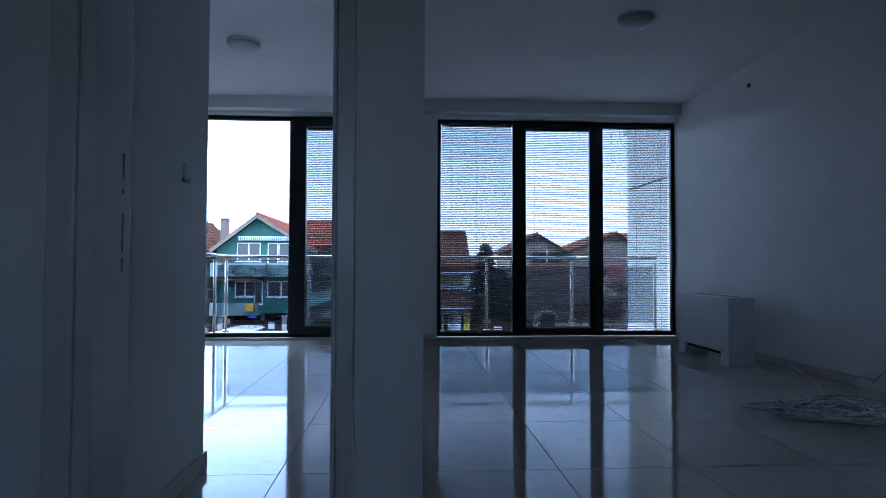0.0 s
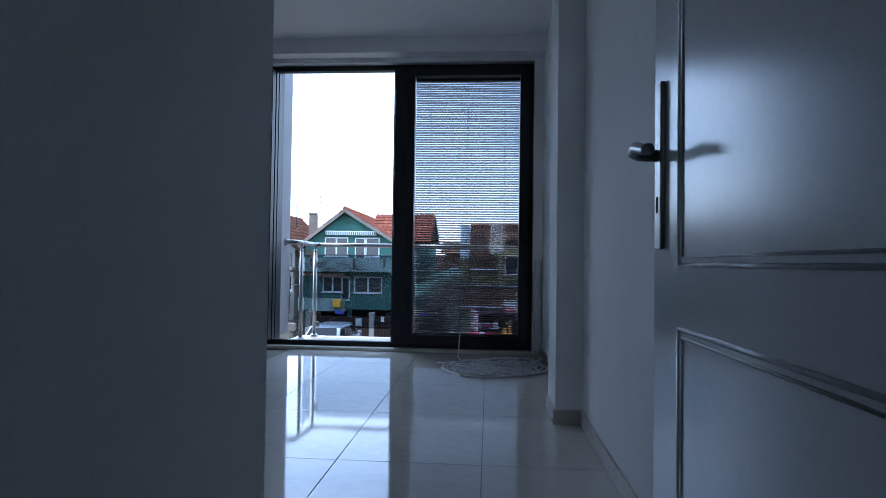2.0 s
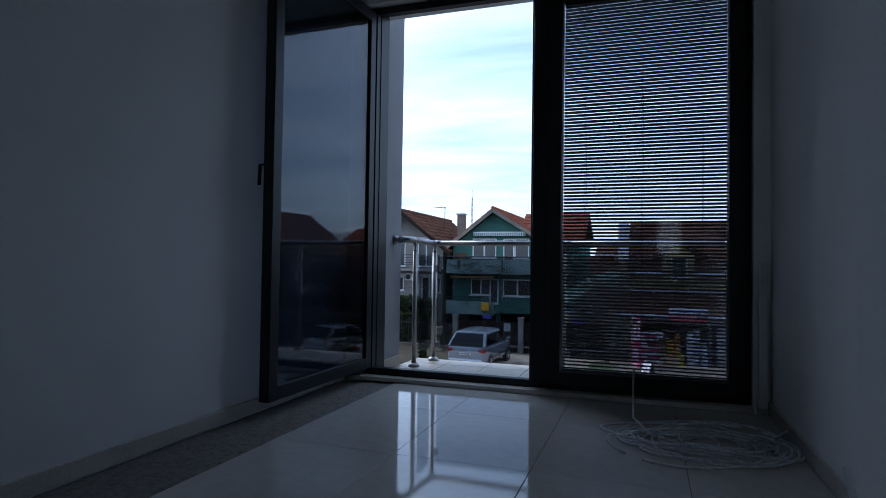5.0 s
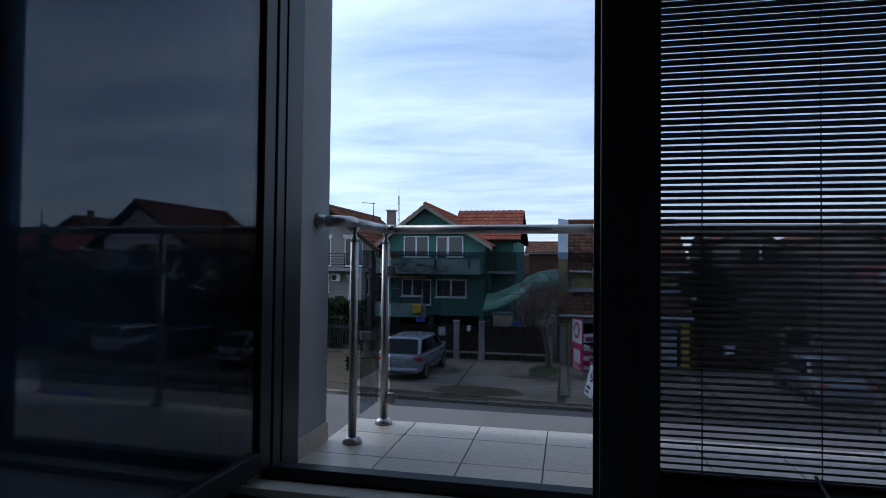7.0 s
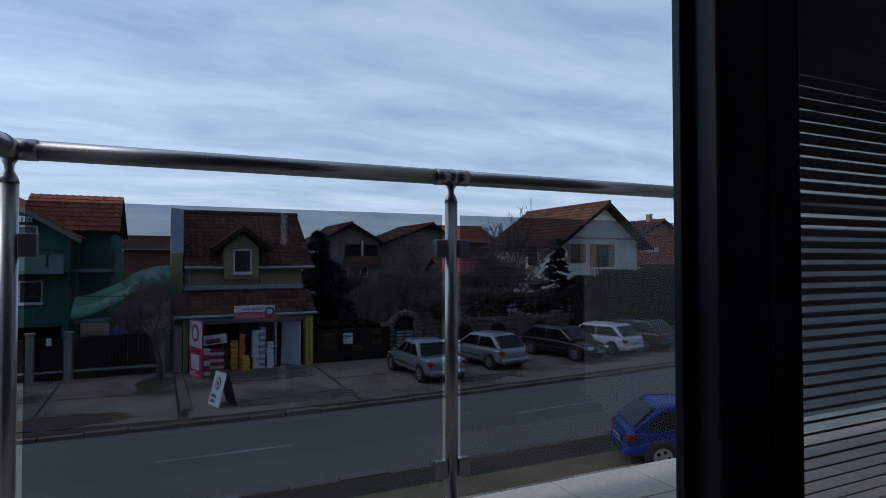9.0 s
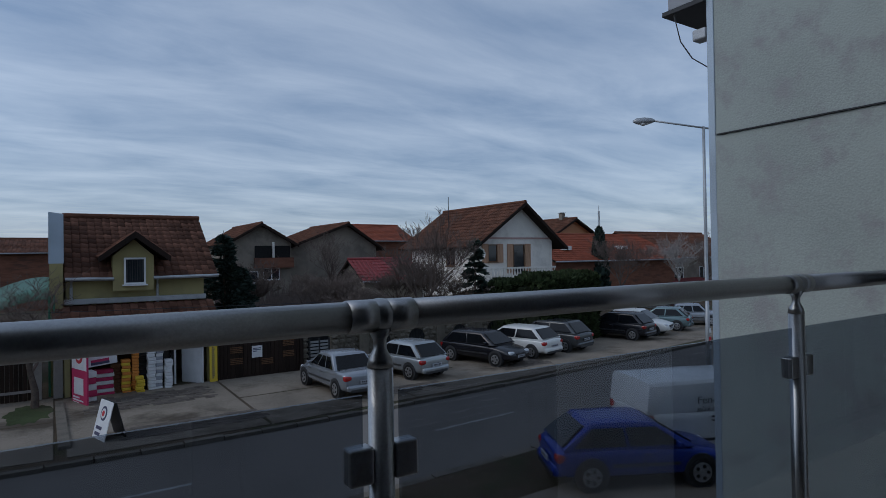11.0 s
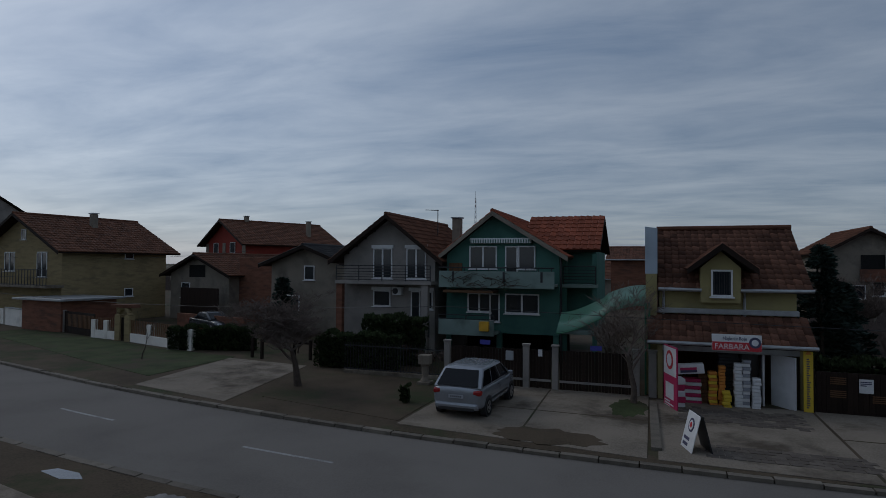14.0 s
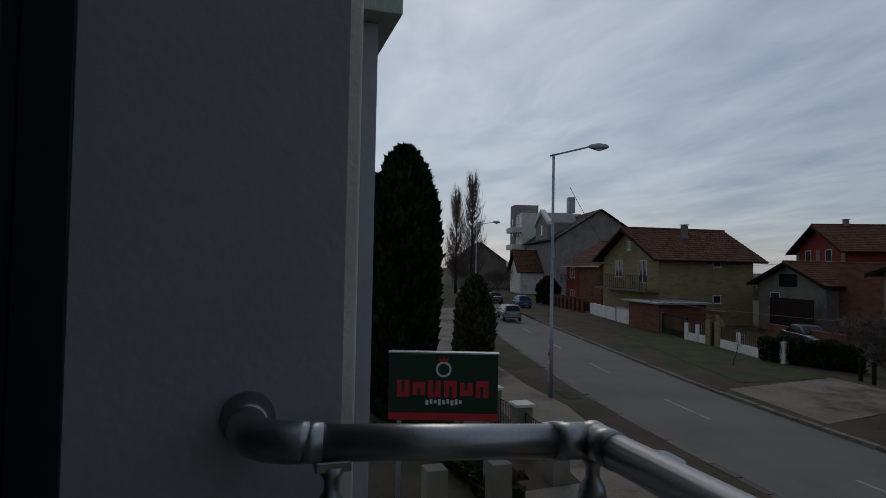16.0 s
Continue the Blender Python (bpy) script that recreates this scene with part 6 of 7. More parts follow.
def column_tree(label, m, height, radius, n, material, seed, size=0.22, lumps=5, point=0.5):
    t = thing("tree", label, "tree", "evergreens", at=m)
    part("trunk", tube([(0, 0, -0.1), (0, 0, height * 0.5), (0, 0, height * 0.9)], [radius * 0.12, radius * 0.08, 0.02], 8), BARK, t)
    ph = [random.Random(seed).uniform(0, 6.28) for _ in range(8)]

    def prof(h, a):
        base = (1 - max(0, (h - point)) ** 1.6 / (1 - point) ** 1.6) ** 0.6 if h > point else 0.82 + 0.18 * h / point
        return radius * max(0.02, base) * (1 + 0.10 * math.sin(lumps * a + ph[0] + 9 * h) + 0.08 * math.sin(11 * h + ph[1] + 2 * a))

    def shape(rnd):
        h, a = rnd.random() ** 0.9, rnd.uniform(0, 6.28)
        r = prof(h, a) * (1 - 0.35 * rnd.random() ** 2)
        return (r * math.cos(a), r * math.sin(a), 0.05 + h * height), (math.cos(a) * 0.6, math.sin(a) * 0.6, 0.8)

    v, f = leaf_cloud(n, shape, size, seed)
    part("crown", raw("crown", v, f, material), material, t, "dense dark green foliage")
    core = bmesh.new()
    bm_tube(core, [(0, 0, 0.05 + height * k / 12) for k in range(12)], [prof(k / 12, 0) * 0.72 for k in range(12)], 12)
    part("inner_foliage", core, material, t, "", True)
    return t


def conifer(label, m, height, radius, material, seed, tiers=13):
    t = thing("tree", label, "tree", "evergreens", at=m)
    part("trunk", tube([(0, 0, -0.1), (0, 0, height)], [height * 0.018, 0.01], 8), BARK, t)
    rnd0 = random.Random(seed)
    boughs = []
    for k in range(tiers):
        h = 0.10 + 0.88 * k / tiers
        for j in range(9):
            boughs.append((h + rnd0.uniform(-0.02, 0.02), rnd0.uniform(0, 6.28), radius * (1.03 - h) * rnd0.uniform(0.7, 1.1)))

    def shape(rnd):
        h, a, r = rnd.choice(boughs)
        u = rnd.random() ** 0.6
        rr = r * u
        return (rr * math.cos(a) + rnd.uniform(-0.1, 0.1), rr * math.sin(a) + rnd.uniform(-0.1, 0.1), h * height - 0.25 * r * u * u + rnd.uniform(-0.06, 0.06)), (math.cos(a), math.sin(a), -0.1)

    v, f = leaf_cloud(len(boughs) * 55, shape, 0.20, seed, 0.22)
    part("crown", raw("crown", v, f, material), material, t, "drooping needle boughs")
    return t


# the shade inside a hedge is given by this darker core colour
HEDGEIN = mat("hedge core darkened for shade", (0.016, 0.02, 0.011), 0.95, scale=6, var=0.4)


def hedge(label, m, L, D, H, n, material, seed, size=0.16, kind="stuff", bare=False):
    t = thing("hedge", label, "hedge", "hedges", kind=kind, at=m)

    def shape(rnd):
        s = rnd.random()
        x, y, z = rnd.uniform(-L / 2, L / 2), rnd.uniform(-D / 2, D / 2), rnd.uniform(0.03, H)
        bump = 0.10 * math.sin(3.1 * x + seed) + 0.07 * math.sin(7.7 * x)
        if s < 0.45:
            y = -D / 2 - bump * 0.6
            d = (0, -1, 0.3)
        elif s < 0.85:
            z = H + bump
            d = (0, 0, 1)
        else:
            d = (rnd.uniform(-1, 1), -0.5, 0.6)
        return (x, y, z), d

    v, f = leaf_cloud(n, shape, size, seed, 0.12 if bare else 0.35)
    part("foliage", raw("foliage", v, f, material), material, t)
    if not bare:
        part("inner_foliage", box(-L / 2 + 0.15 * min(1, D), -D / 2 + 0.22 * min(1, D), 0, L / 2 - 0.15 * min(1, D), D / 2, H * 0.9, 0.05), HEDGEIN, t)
    return t


def st(x, y, rz=0):
    p = ex(x, y)
    return pose(p[0], p[1], G, 0, 0, rz)


bare_tree("leaning bare fruit tree on the verge", st(-12.85, 27.7, 40), 11, 6.2, 0.76, 6, lean=-0.10, trunk_r=0.17, first=0.25, kids=(4, 5))
bare_tree("small bare tree by the driveway", st(-1.2, 29.3, 10), 23, 4.8, 0.6, 5, lean=-0.18, trunk_r=0.13, first=0.38, kids=(3, 4))
bare_tree("thin sapling on the lawn", st(-22.9, 30.2), 5, 2.2, 0.35, 3, trunk_r=0.035, first=0.5, kids=(2, 3))
bare_tree("spreading bare tree behind the stone arch", st(10.3, 31.6), 31, 6.6, 0.62, 6, trunk_r=0.22, first=0.24, kids=(4, 5))
bare_tree("bare tree behind the stone wall", st(8.6, 33.2), 37, 6.2, 0.58, 6, trunk_r=0.15, first=0.28, kids=(3, 5))
bare_tree("tall bare tree beside the white house", st(13.8, 32.4), 41, 9.2, 0.40, 6, trunk_r=0.18, first=0.28, kids=(3, 4), up=1.0)
bare_tree("bare tree before the white house", st(16.2, 33.6), 43, 6.5, 0.5, 6, trunk_r=0.16, first=0.30, kids=(3, 5))
bare_tree("bare shrub-like tree by the house wall", st(18.8, 34.0), 47, 5.0, 0.5, 5, trunk_r=0.10, first=0.25, kids=(3, 5))
bare_tree("far bare tree over the roofs", st(17.5, 52.0), 51, 9.0, 0.45, 5, trunk_r=0.2, first=0.3, kids=(3, 4), up=0.6)
bare_tree("far bare tree over the roofs", st(22.5, 58.0), 53, 10.0, 0.45, 5, trunk_r=0.2, first=0.3, kids=(3, 4), up=0.6)
bare_tree("bare garden tree behind the wooden gate", st(7.2, 39.0), 63, 6.0, 0.5, 6, trunk_r=0.14, first=0.28, kids=(3, 5))
bare_tree("bare garden tree before the red shed", st(12.2, 38.0), 65, 6.4, 0.55, 6, trunk_r=0.15, first=0.26, kids=(3, 5))
bare_tree("bare tree by the stone wall's end", st(15.3, 36.5), 66, 6.8, 0.5, 6, trunk_r=0.15, first=0.26, kids=(3, 5))
bare_tree("bare tree between the green house and the shop", st(-1.9, 33.5), 57, 4.6, 0.6, 5, trunk_r=0.10, first=0.28, kids=(3, 5))
bare_tree("bare bush between the green house and the shop", st(-2.6, 35.5), 58, 4.2, 0.6, 5, trunk_r=0.08, first=0.22, kids=(3, 5))
bare_tree("white-barked birch by the parked cars", st(30.0, 34.0), 61, 7.2, 0.45, 6, bark=BIRCH, twig=TWIG, trunk_r=0.14, first=0.34, kids=(3, 4))
bare_tree("white-barked birch near the street lamp", st(38.5, 34.5), 67, 8.0, 0.48, 6, bark=BIRCH, twig=BIRCH, trunk_r=0.16, first=0.34, kids=(3, 4))
for i, (x, y, h) in enumerate(((46, 38, 8.5), (52, 36, 9), (58, 38, 9.5), (64, 35, 9.5), (72, 38, 10), (80, 36, 10), (88, 40, 11))):
    bare_tree("bare street tree far along the road", st(x, y), 71 + i, h, 0.5, 5, trunk_r=0.2, first=0.32, kids=(3, 5))
for i, (x, y) in enumerate(((-15.5, 33.5), (-17.3, 34.5), (-14.2, 35.0), (-9.6, 32.4), (-8.6, 31.9), (-10.8, 33.0), (-19.8, 36.5), (-24.5, 38.5), (-22.4, 36.8))):
    bare_tree("tangled bare brown bush in the front garden", st(x, y), 91 + i, 2.6 + 0.25 * (i % 3), 0.6, 5, twig=SHRUB if i % 2 else TWIG, trunk_r=0.05, first=0.16, kids=(4, 5))


def poplar(label, m, height, width, seed):
    """A columnar bare tree: one straight stem with many steep short limbs and twigs."""
    t = thing("tree", label, "tree", "bare trees", at=m)
    part("trunk", tube([(0, 0, -0.1), (0.1, 0, height * 0.5), (0, 0.1, height * 0.97)], [height * 0.016, height * 0.010, 0.03], 8), BARK, t, "", True)
    rnd = random.Random(seed)
    bm = bmesh.new()
    for _ in range(230):
        u = rnd.uniform(0.12, 0.93)
        a = rnd.uniform(0, 2 * math.pi)
        reach = width * 0.5 * rnd.uniform(0.45, 1.0) * (1.0 - 0.75 * max(0.0, u - 0.35) / 0.65)
        rise = height * rnd.uniform(0.10, 0.18)
        p = Vector((0, 0, u * height))
        d = Vector((math.cos(a), math.sin(a), 0))
        q, e = p + d * reach * 0.65 + Vector((0, 0, rise * 0.45)), p + d * reach + Vector((0, 0, rise))
        bm_tube(bm, [p, q, e], [0.07, 0.05, 0.02], 3, False)
        for _ in range(5):
            g = p.lerp(e, rnd.uniform(0.4, 1.0))
            bm_tube(bm, [g, g + Vector((rnd.uniform(-0.5, 0.5), rnd.uniform(-0.5, 0.5), rnd.uniform(0.7, 1.6)))], [0.03, 0.012], 3, False)
    part("crown", bm, TWIG, t, "steep bare winter branches")
    return t


poplar("tall slim bare poplar far along the road", st(-92, 40.4), 18.0, 5.6, 101)
poplar("taller slim bare poplar far along the road", st(-90, 42.4), 20.5, 6.6, 103)
for i, x in enumerate((-78, -84, -99)):
    bare_tree("bare tree at the bend of the road", st(x, 42 + i), 105 + i, 7, 0.5, 5, trunk_r=0.15, first=0.3, kids=(4, 5))

column_tree("tall dense dark thuja close to the building", pose(-20.1, 13.5, G), 8.8, 1.2, 15000, THUJA, 3, 0.24, point=0.58)
column_tree("smaller bronze-green thuja beside the footpath", pose(-29.3, 19.7, G), 4.4, 1.0, 5000, mat("bronze thuja foliage", (0.06, 0.06, 0.025), 0.85, scale=1.5, var=0.4, per_island=0.5), 5, 0.2, point=0.35)
column_tree("dark round evergreen before the far block", st(-66, 43.5), 3.6, 1.6, 2500, THUJA, 6, 0.3, point=0.4)
conifer("tall dark evergreen beside the shop", st(5.5, 35.2), 6.3, 2.0, SPRUCE, 7, tiers=17)
conifer("dark evergreen behind the shop's gate", st(6.7, 37.0), 4.6, 1.7, SPRUCE, 8, tiers=14)
column_tree("slim far evergreen beyond the birches", st(37.0, 42.0), 7.2, 0.8, 2200, SPRUCE, 9, 0.26, point=0.2)
conifer("dark drooping spruce before the white house", st(18.1, 33.8), 6.1, 1.5, SPRUCE, 11)
conifer("bluish spruce in the front garden", st(-21.0, 38.5), 4.4, 1.7, SPRUCE, 13)
hedge("tall dense green hedge beside the parked cars", st(19.9, 29.4, 12), 5.6, 1.6, 3.5, 15000, HEDGE, 2, 0.24)
hedge("dense green hedge end by the white house", st(17.9, 30.6, 12), 2.6, 1.2, 3.2, 6000, HEDGE, 4, 0.22)
hedge("clipped dark hedge along the front garden", st(-22.0, 33.9, 17), 5.2, 0.7, 1.25, 5000, HEDGE, 5, 0.13)
hedge("clipped dark hedge before the grey house", st(-12.6, 32.0, 5), 4.4, 0.8, 1.55, 5000, HEDGE, 6, 0.13)
hedge("low green shrubs behind the wooden gate", st(6.0, 32.4), 3.0, 1.6, 1.35, 4000, HEDGE, 7, 0.18)
hedge("shaggy shrub in the front garden", st(-11.6, 33.6), 3.2, 1.0, 2.2, 3500, HEDGE, 8, 0.2)
hedge("brown leafless hedge along the stone wall", st(14.5, 31.9), 7.0, 1.0, 2.3, 5000, SHRUB, 9, 0.3, bare=True)
hedge("dead grass and weeds by the near verge", pose(-15.5, 13.9, G), 7.0, 0.8, 0.4, 3000, GRASS, 10, 0.14)
hedge("small potted evergreen on the driveway edge", st(-8.2, 26.8), 0.35, 0.3, 0.55, 500, HEDGE, 12, 0.1)


# ---- fences, walls and gates across the road ----
def sheet_thing(name, label, category, group=""):
    return thing(name, label, category, group, at=EX)


gate = sheet_thing("gate_fence", "dark plank fence and gates between pale square posts", "fence")
FY = 30.55
for x, w in ((-8.05, 0.22), (-4.99, 0.22), (-3.93, 0.22), (-1.15, 0.22), (-0.62, 0.26)):
    p = part("post", box(x - w / 2, FY - 0.11, GS - 0.05, x + w / 2, FY + 0.11, -1.48, 0.01), GREYW, gate)
    part("post_cap", box(x - w / 2 - 0.03, FY - 0.14, -1.475, x + w / 2 + 0.03, FY + 0.14, -1.41, 0.01), GREYW, p)
for a, b, top in ((-7.9, -5.12, -1.62), (-4.85, -4.08, -1.62), (-3.78, -1.3, -1.60)):
    n = max(3, round((b - a) / 0.115))
    me = mesh_of("plank", box(0.006, FY - 0.02, GS + 0.10, (b - a) / n - 0.006, FY + 0.02, top, 0.004), WOODD)
    for k in range(n):
        o = part("plank", me, WOODD, gate)
        o.matrix_basis = Matrix.Translation((a + (b - a) * k / n, 0, random.uniform(-0.02, 0.02)))
    part("bottom_rail", box(a, FY - 0.045, GS + 0.34, b, FY - 0.022, GS + 0.42), GREYW, gate)
part("plinth", box(-7.9, FY - 0.07, GS - 0.05, -5.12, FY + 0.07, GS + 0.09), CONC, gate)
part("mail_slot", box(-5.75, FY - 0.10, -2.05, -5.45, FY - 0.022, -1.7, 0.02), GALV, gate)
part("notice", box(-4.55, FY - 0.03, -1.85, -4.4, FY - 0.022, -1.6), WHITEP, gate)
for x, z in ((-6.55, -1.40), (-2.5, -1.42)):
    part("blue_plate", box(x - 0.2, FY - 0.03, z - 0.12, x + 0.2, FY - 0.015, z + 0.05), plain("blue enamel", (0.05, 0.05, 0.30)), gate)
iron = sheet_thing("iron_fence", "black iron bar fence before the grey house", "fence")
me = mesh_of("bar", tube([(0, 0, GS), (0, 0, -1.75)], 0.014, 6), IRON)
for k in range(36):
    o = part("bar", me, IRON, iron)
    o.matrix_basis = Matrix.Translation((-12.6 + k * 0.125, 30.75, 0))
for z in (GS + 0.25, -1.9):
    part("rail", box(-12.65, 30.735, z, -8.15, 30.765, z + 0.04), IRON, iron)
part("plinth", box(-12.65, 30.65, GS - 0.05, -8.15, 30.85, GS + 0.22), CONC, iron)
urn = solid("garden_pedestal", bm_tube(box(-0.28, -0.28, 0, 0.28, 0.28, 0.12, 0.02), [(0, 0, 0.12), (0, 0, 0.3), (0, 0, 0.75), (0, 0, 0.85)], [0.22, 0.14, 0.16, 0.24], 12), CONC, "small concrete pedestal on the grass", "pedestal", kind="object")
bm2 = box(-0.26, -0.2, 0.85, 0.26, 0.2, 1.25, 0.03)
part("bowl", bm2, CONC, urn)
urn.matrix_basis = st(-8.66, 29.75)

wg = sheet_thing("wooden_gate", "wide dark brown slatted wooden gate with a white notice", "gate")
me = mesh_of("plank", box(0.004, 30.08, GS + 0.08, 0.136, 30.12, -1.74, 0.004), WOODD)
for k in range(21):
    o = part("plank", me, WOODD, wg)
    o.matrix_basis = Matrix.Translation((4.12 + k * 0.14, 0, 0))
for x, z0 in ((4.5, -2.5), (4.5, -2.1), (6.4, -2.4), (6.4, -2.0), (5.6, -2.6)):
    for k in range(4):
        part("slat", box(x, 30.055, z0 + k * 0.06, x + 0.42, 30.079, z0 + 0.03 + k * 0.06), WOODM, wg)
for x in (4.02, 7.10):
    part("gate_post", box(x - 0.07, 30.0, GS - 0.05, x + 0.07, 30.15, -1.70, 0.01), WOODD, wg)
nb = part("notice_board", box(5.25, 30.04, -2.32, 5.62, 30.054, -1.90), WHITEP, wg)
bars(nb, 5.28, 5.58, -2.12, -1.96, 30.04, 3, BLUEP, 2)

# stone wall with arched niches and an arched gateway
sw = sheet_thing("stone_wall", "field stone garden wall with arched niches", "wall")
part("core", box(8.75, 30.75, GS - 0.05, 18.0, 31.0, -1.62), STONEW, sw)
rnd = random.Random(8)
stone_me = []
for k in range(6):
    bm = bmesh.new()
    bmesh.ops.create_icosphere(bm, subdivisions=1, radius=0.5)
    for v in bm.verts:
        v.co *= rnd.uniform(0.8, 1.12)
    stone_me.append(mesh_of("stone", bm, STONEW))
niches = (10.9, 12.6, 14.9, 16.9)
cnt = 0
for row in range(7):
    x = 8.8 + rnd.uniform(0, 0.2)
    while x < 17.95 and cnt < 290:
        w = rnd.uniform(0.22, 0.42)
        z = GS + 0.12 + row * 0.205
        if not any(abs(x + w / 2 - n) < 0.42 and row in (2, 3, 4, 5) for n in niches):
            o = part("stone", stone_me[cnt % 6], STONEW, sw)
            o.matrix_basis = pose(x + w / 2, 30.75, z, rnd.uniform(-8, 8), rnd.uniform(-12, 12), 0) @ Matrix.Diagonal((w * 1.02, 0.16, 0.235, 1))
            cnt += 1
        x += w
for n in niches:
    part("niche", tube([(n, 30.735, -2.3), (n, 30.76, -2.3)], 0.40, 18), DARKGAP, sw, "dark arched opening")
    for k in range(7):
        a = math.pi * (k + 0.5) / 7
        o = part("arch_stone", stone_me[k % 6], BRICKW, sw)
        o.matrix_basis = pose(n + 0.48 * math.cos(a), 30.72, -2.3 + 0.48 * math.sin(a), 0, -math.degrees(a), 0) @ Matrix.Diagonal((0.16, 0.16, 0.22, 1))
    for k in range(5):
        part("grille_bar", box(n - 0.3 + k * 0.15, 30.72, -2.62, n - 0.285 + k * 0.15, 30.734, -1.98), IRON, sw)
for x in (10.0, 13.8, 15.9, 18.0):
    part("pier", box(x - 0.22, 30.62, GS - 0.05, x + 0.22, 31.05, -1.45, 0.03), STONEW, sw)
ar = sheet_thing("stone_arch", "rough stone arch over a small metal garden gate", "gate")
for s in (-1, 1):
    for k in range(6):
        o = part("stone", stone_me[(k + s) % 6], STONEW, ar)
        o.matrix_basis = pose(7.95 + s * 0.62, 30.35, GS + 0.12 + k * 0.22, 0, rnd.uniform(-8, 8), 0) @ Matrix.Diagonal((0.36, 0.36, 0.27, 1))
for k in range(11):
    a = math.pi * k / 10
    o = part("stone", stone_me[k % 6], STONEW, ar)
    o.matrix_basis = pose(7.95 + 0.62 * math.cos(a), 30.35, GS + 1.34 + 0.50 * math.sin(a), 0, -math.degrees(a), 0) @ Matrix.Diagonal((0.34, 0.36, 0.26, 1))
part("dark_backing", box(7.5, 30.55, GS, 8.4, 30.6, GS + 1.7), DARKGAP, ar)
for k in range(8):
    part("gate_bar", box(7.52, 30.38, GS + 0.12 + k * 0.13, 8.38, 30.41, GS + 0.20 + k * 0.13), GALV, ar)
for k in range(3):
    part("gate_stile", box(7.52 + k * 0.40, 30.37, GS + 0.08, 7.58 + k * 0.40, 30.42, GS + 1.2), IRON, ar)

# green curved canopy beside the shop
cn = sheet_thing("canopy", "green translucent canopy curved over the passage", "canopy")
bm = bmesh.new()
rows = []
for k in range(17):
    u = k / 16
    x = -3.95 + 3.15 * u
    z = -1.0 + 1.1 * (u * u * (3 - 2 * u)) ** 0.9 + (0.10 * math.sin(u * math.pi) if u > 0.5 else 0)
    rows.append([bm.verts.new((x, y, zz)) for y, zz in ((30.9, z), (32.2, z + 0.62), (32.2, z + 0.65), (30.9, z + 0.03))])
for p, q in zip(rows, rows[1:]):
    for k in range(4):
        bm.faces.new((p[k], p[(k + 1) % 4], q[(k + 1) % 4], q[k]))
part("sheet", bm, mat("green plastic sheet", (0.035, 0.125, 0.08), 0.35, scale=2, var=0.15), cn, "", True)
bm = bmesh.new()
bm_tube(bm, [(-3.95 + 3.15 * k / 16, 30.88, -1.02 + 1.1 * ((k / 16) ** 2 * (3 - 2 * k / 16)) ** 0.9 + (0.10 * math.sin(k / 16 * math.pi) if k > 8 else 0)) for k in range(17)], 0.03, 6)
part("edge_tube", bm, plain("green paint", (0.04, 0.16, 0.09)), cn)
for x in (-0.85, -0.72):
    part("post", box(x - 0.03, 30.85, GS, x + 0.03, 30.91, 0.2), plain("green post paint", (0.04, 0.16, 0.09)), cn)
for k in range(9):
    part("lattice", box(-0.83, 30.87, GS + 1.7 + k * 0.17, -0.74, 30.89, GS + 1.73 + k * 0.17), plain("green lattice paint", (0.04, 0.16, 0.09)), cn)

# fences to the left
lf = sheet_thing("garden_fence", "low white wall with brown palings and square posts", "fence")


def along(a, b, n):
    return [(a[0] + (b[0] - a[0]) * k / n, a[1] + (b[1] - a[1]) * k / n) for k in range(n + 1)]


def wall_run(parent, a, b, z0, z1, thick, material, name="low_wall"):
    d = Vector((b[0] - a[0], b[1] - a[1], 0))
    o = part(name, box(0, -thick / 2, z0, d.length, thick / 2, z1, 0.01), material, parent)
    o.matrix_basis = pose(a[0], a[1], 0, 0, 0, math.degrees(math.atan2(d.y, d.x)))
    return o


A, B, C2, D2, E2 = (-41.0, 37.5), (-36.0, 36.6), (-32.0, 35.4), (-29.6, 35.0), (-24.4, 33.6)
wall_run(lf, C2, D2, GS - 0.05, GS + 0.55, 0.2, WHITEW)
wall_run(lf, (-28.6, 34.75), E2, GS - 0.05, GS + 0.55, 0.2, WHITEW)
pal = mesh_of("paling", box(-0.045, -0.015, GS + 0.50, 0.045, 0.015, GS + 1.30, 0.008), WOODM)
for a, b, n in ((C2, D2, 14), ((-28.6, 34.75), E2, 24), (B, C2, 24)):
    for x, y in along(a, b, n):
        o = part("paling", pal, WOODM, lf)
        o.matrix_basis = pose(x, y, 0, 0, 0, -15)
for x, y in (C2, (-30.8, 35.2), (-26.5, 34.2), E2, (-22.9, 33.3)):
    part("post", box(x - 0.15, y - 0.15, GS - 0.05, x + 0.15, y + 0.15, GS + 1.15, 0.015), WHITEW, lf)
for x, y in (D2, (-28.6, 34.75)):
    part("brick_pier", box(x - 0.2, y - 0.2, GS - 0.05, x + 0.2, y + 0.2, GS + 1.55, 0.015), SILICA, lf)
bm = bmesh.new()
bm_tube(bm, [(-29.1 - 0.55 * math.cos(a), 34.87 + 0.14 * math.cos(a), GS + 1.55 + 0.42 * math.sin(a)) for a in [math.pi * k / 10 for k in range(11)]], 0.16, 8)
part("brick_arch", bm, SILICA, lf)
part("arch_roof", prism([(-29.95, GS + 1.98), (-28.25, GS + 1.98), (-28.35, GS + 2.15), (-29.85, GS + 2.15)], 34.6, 35.2), ROOFB, lf)
for k in range(6):
    part("gate_paling", box(-29.5 + k * 0.15, 34.86, GS + 0.08, -29.4 + k * 0.15, 34.9, GS + 1.4), WOODD, lf)
ww = sheet_thing("rendered_wall", "long pale rendered garden wall by the lawn", "wall")
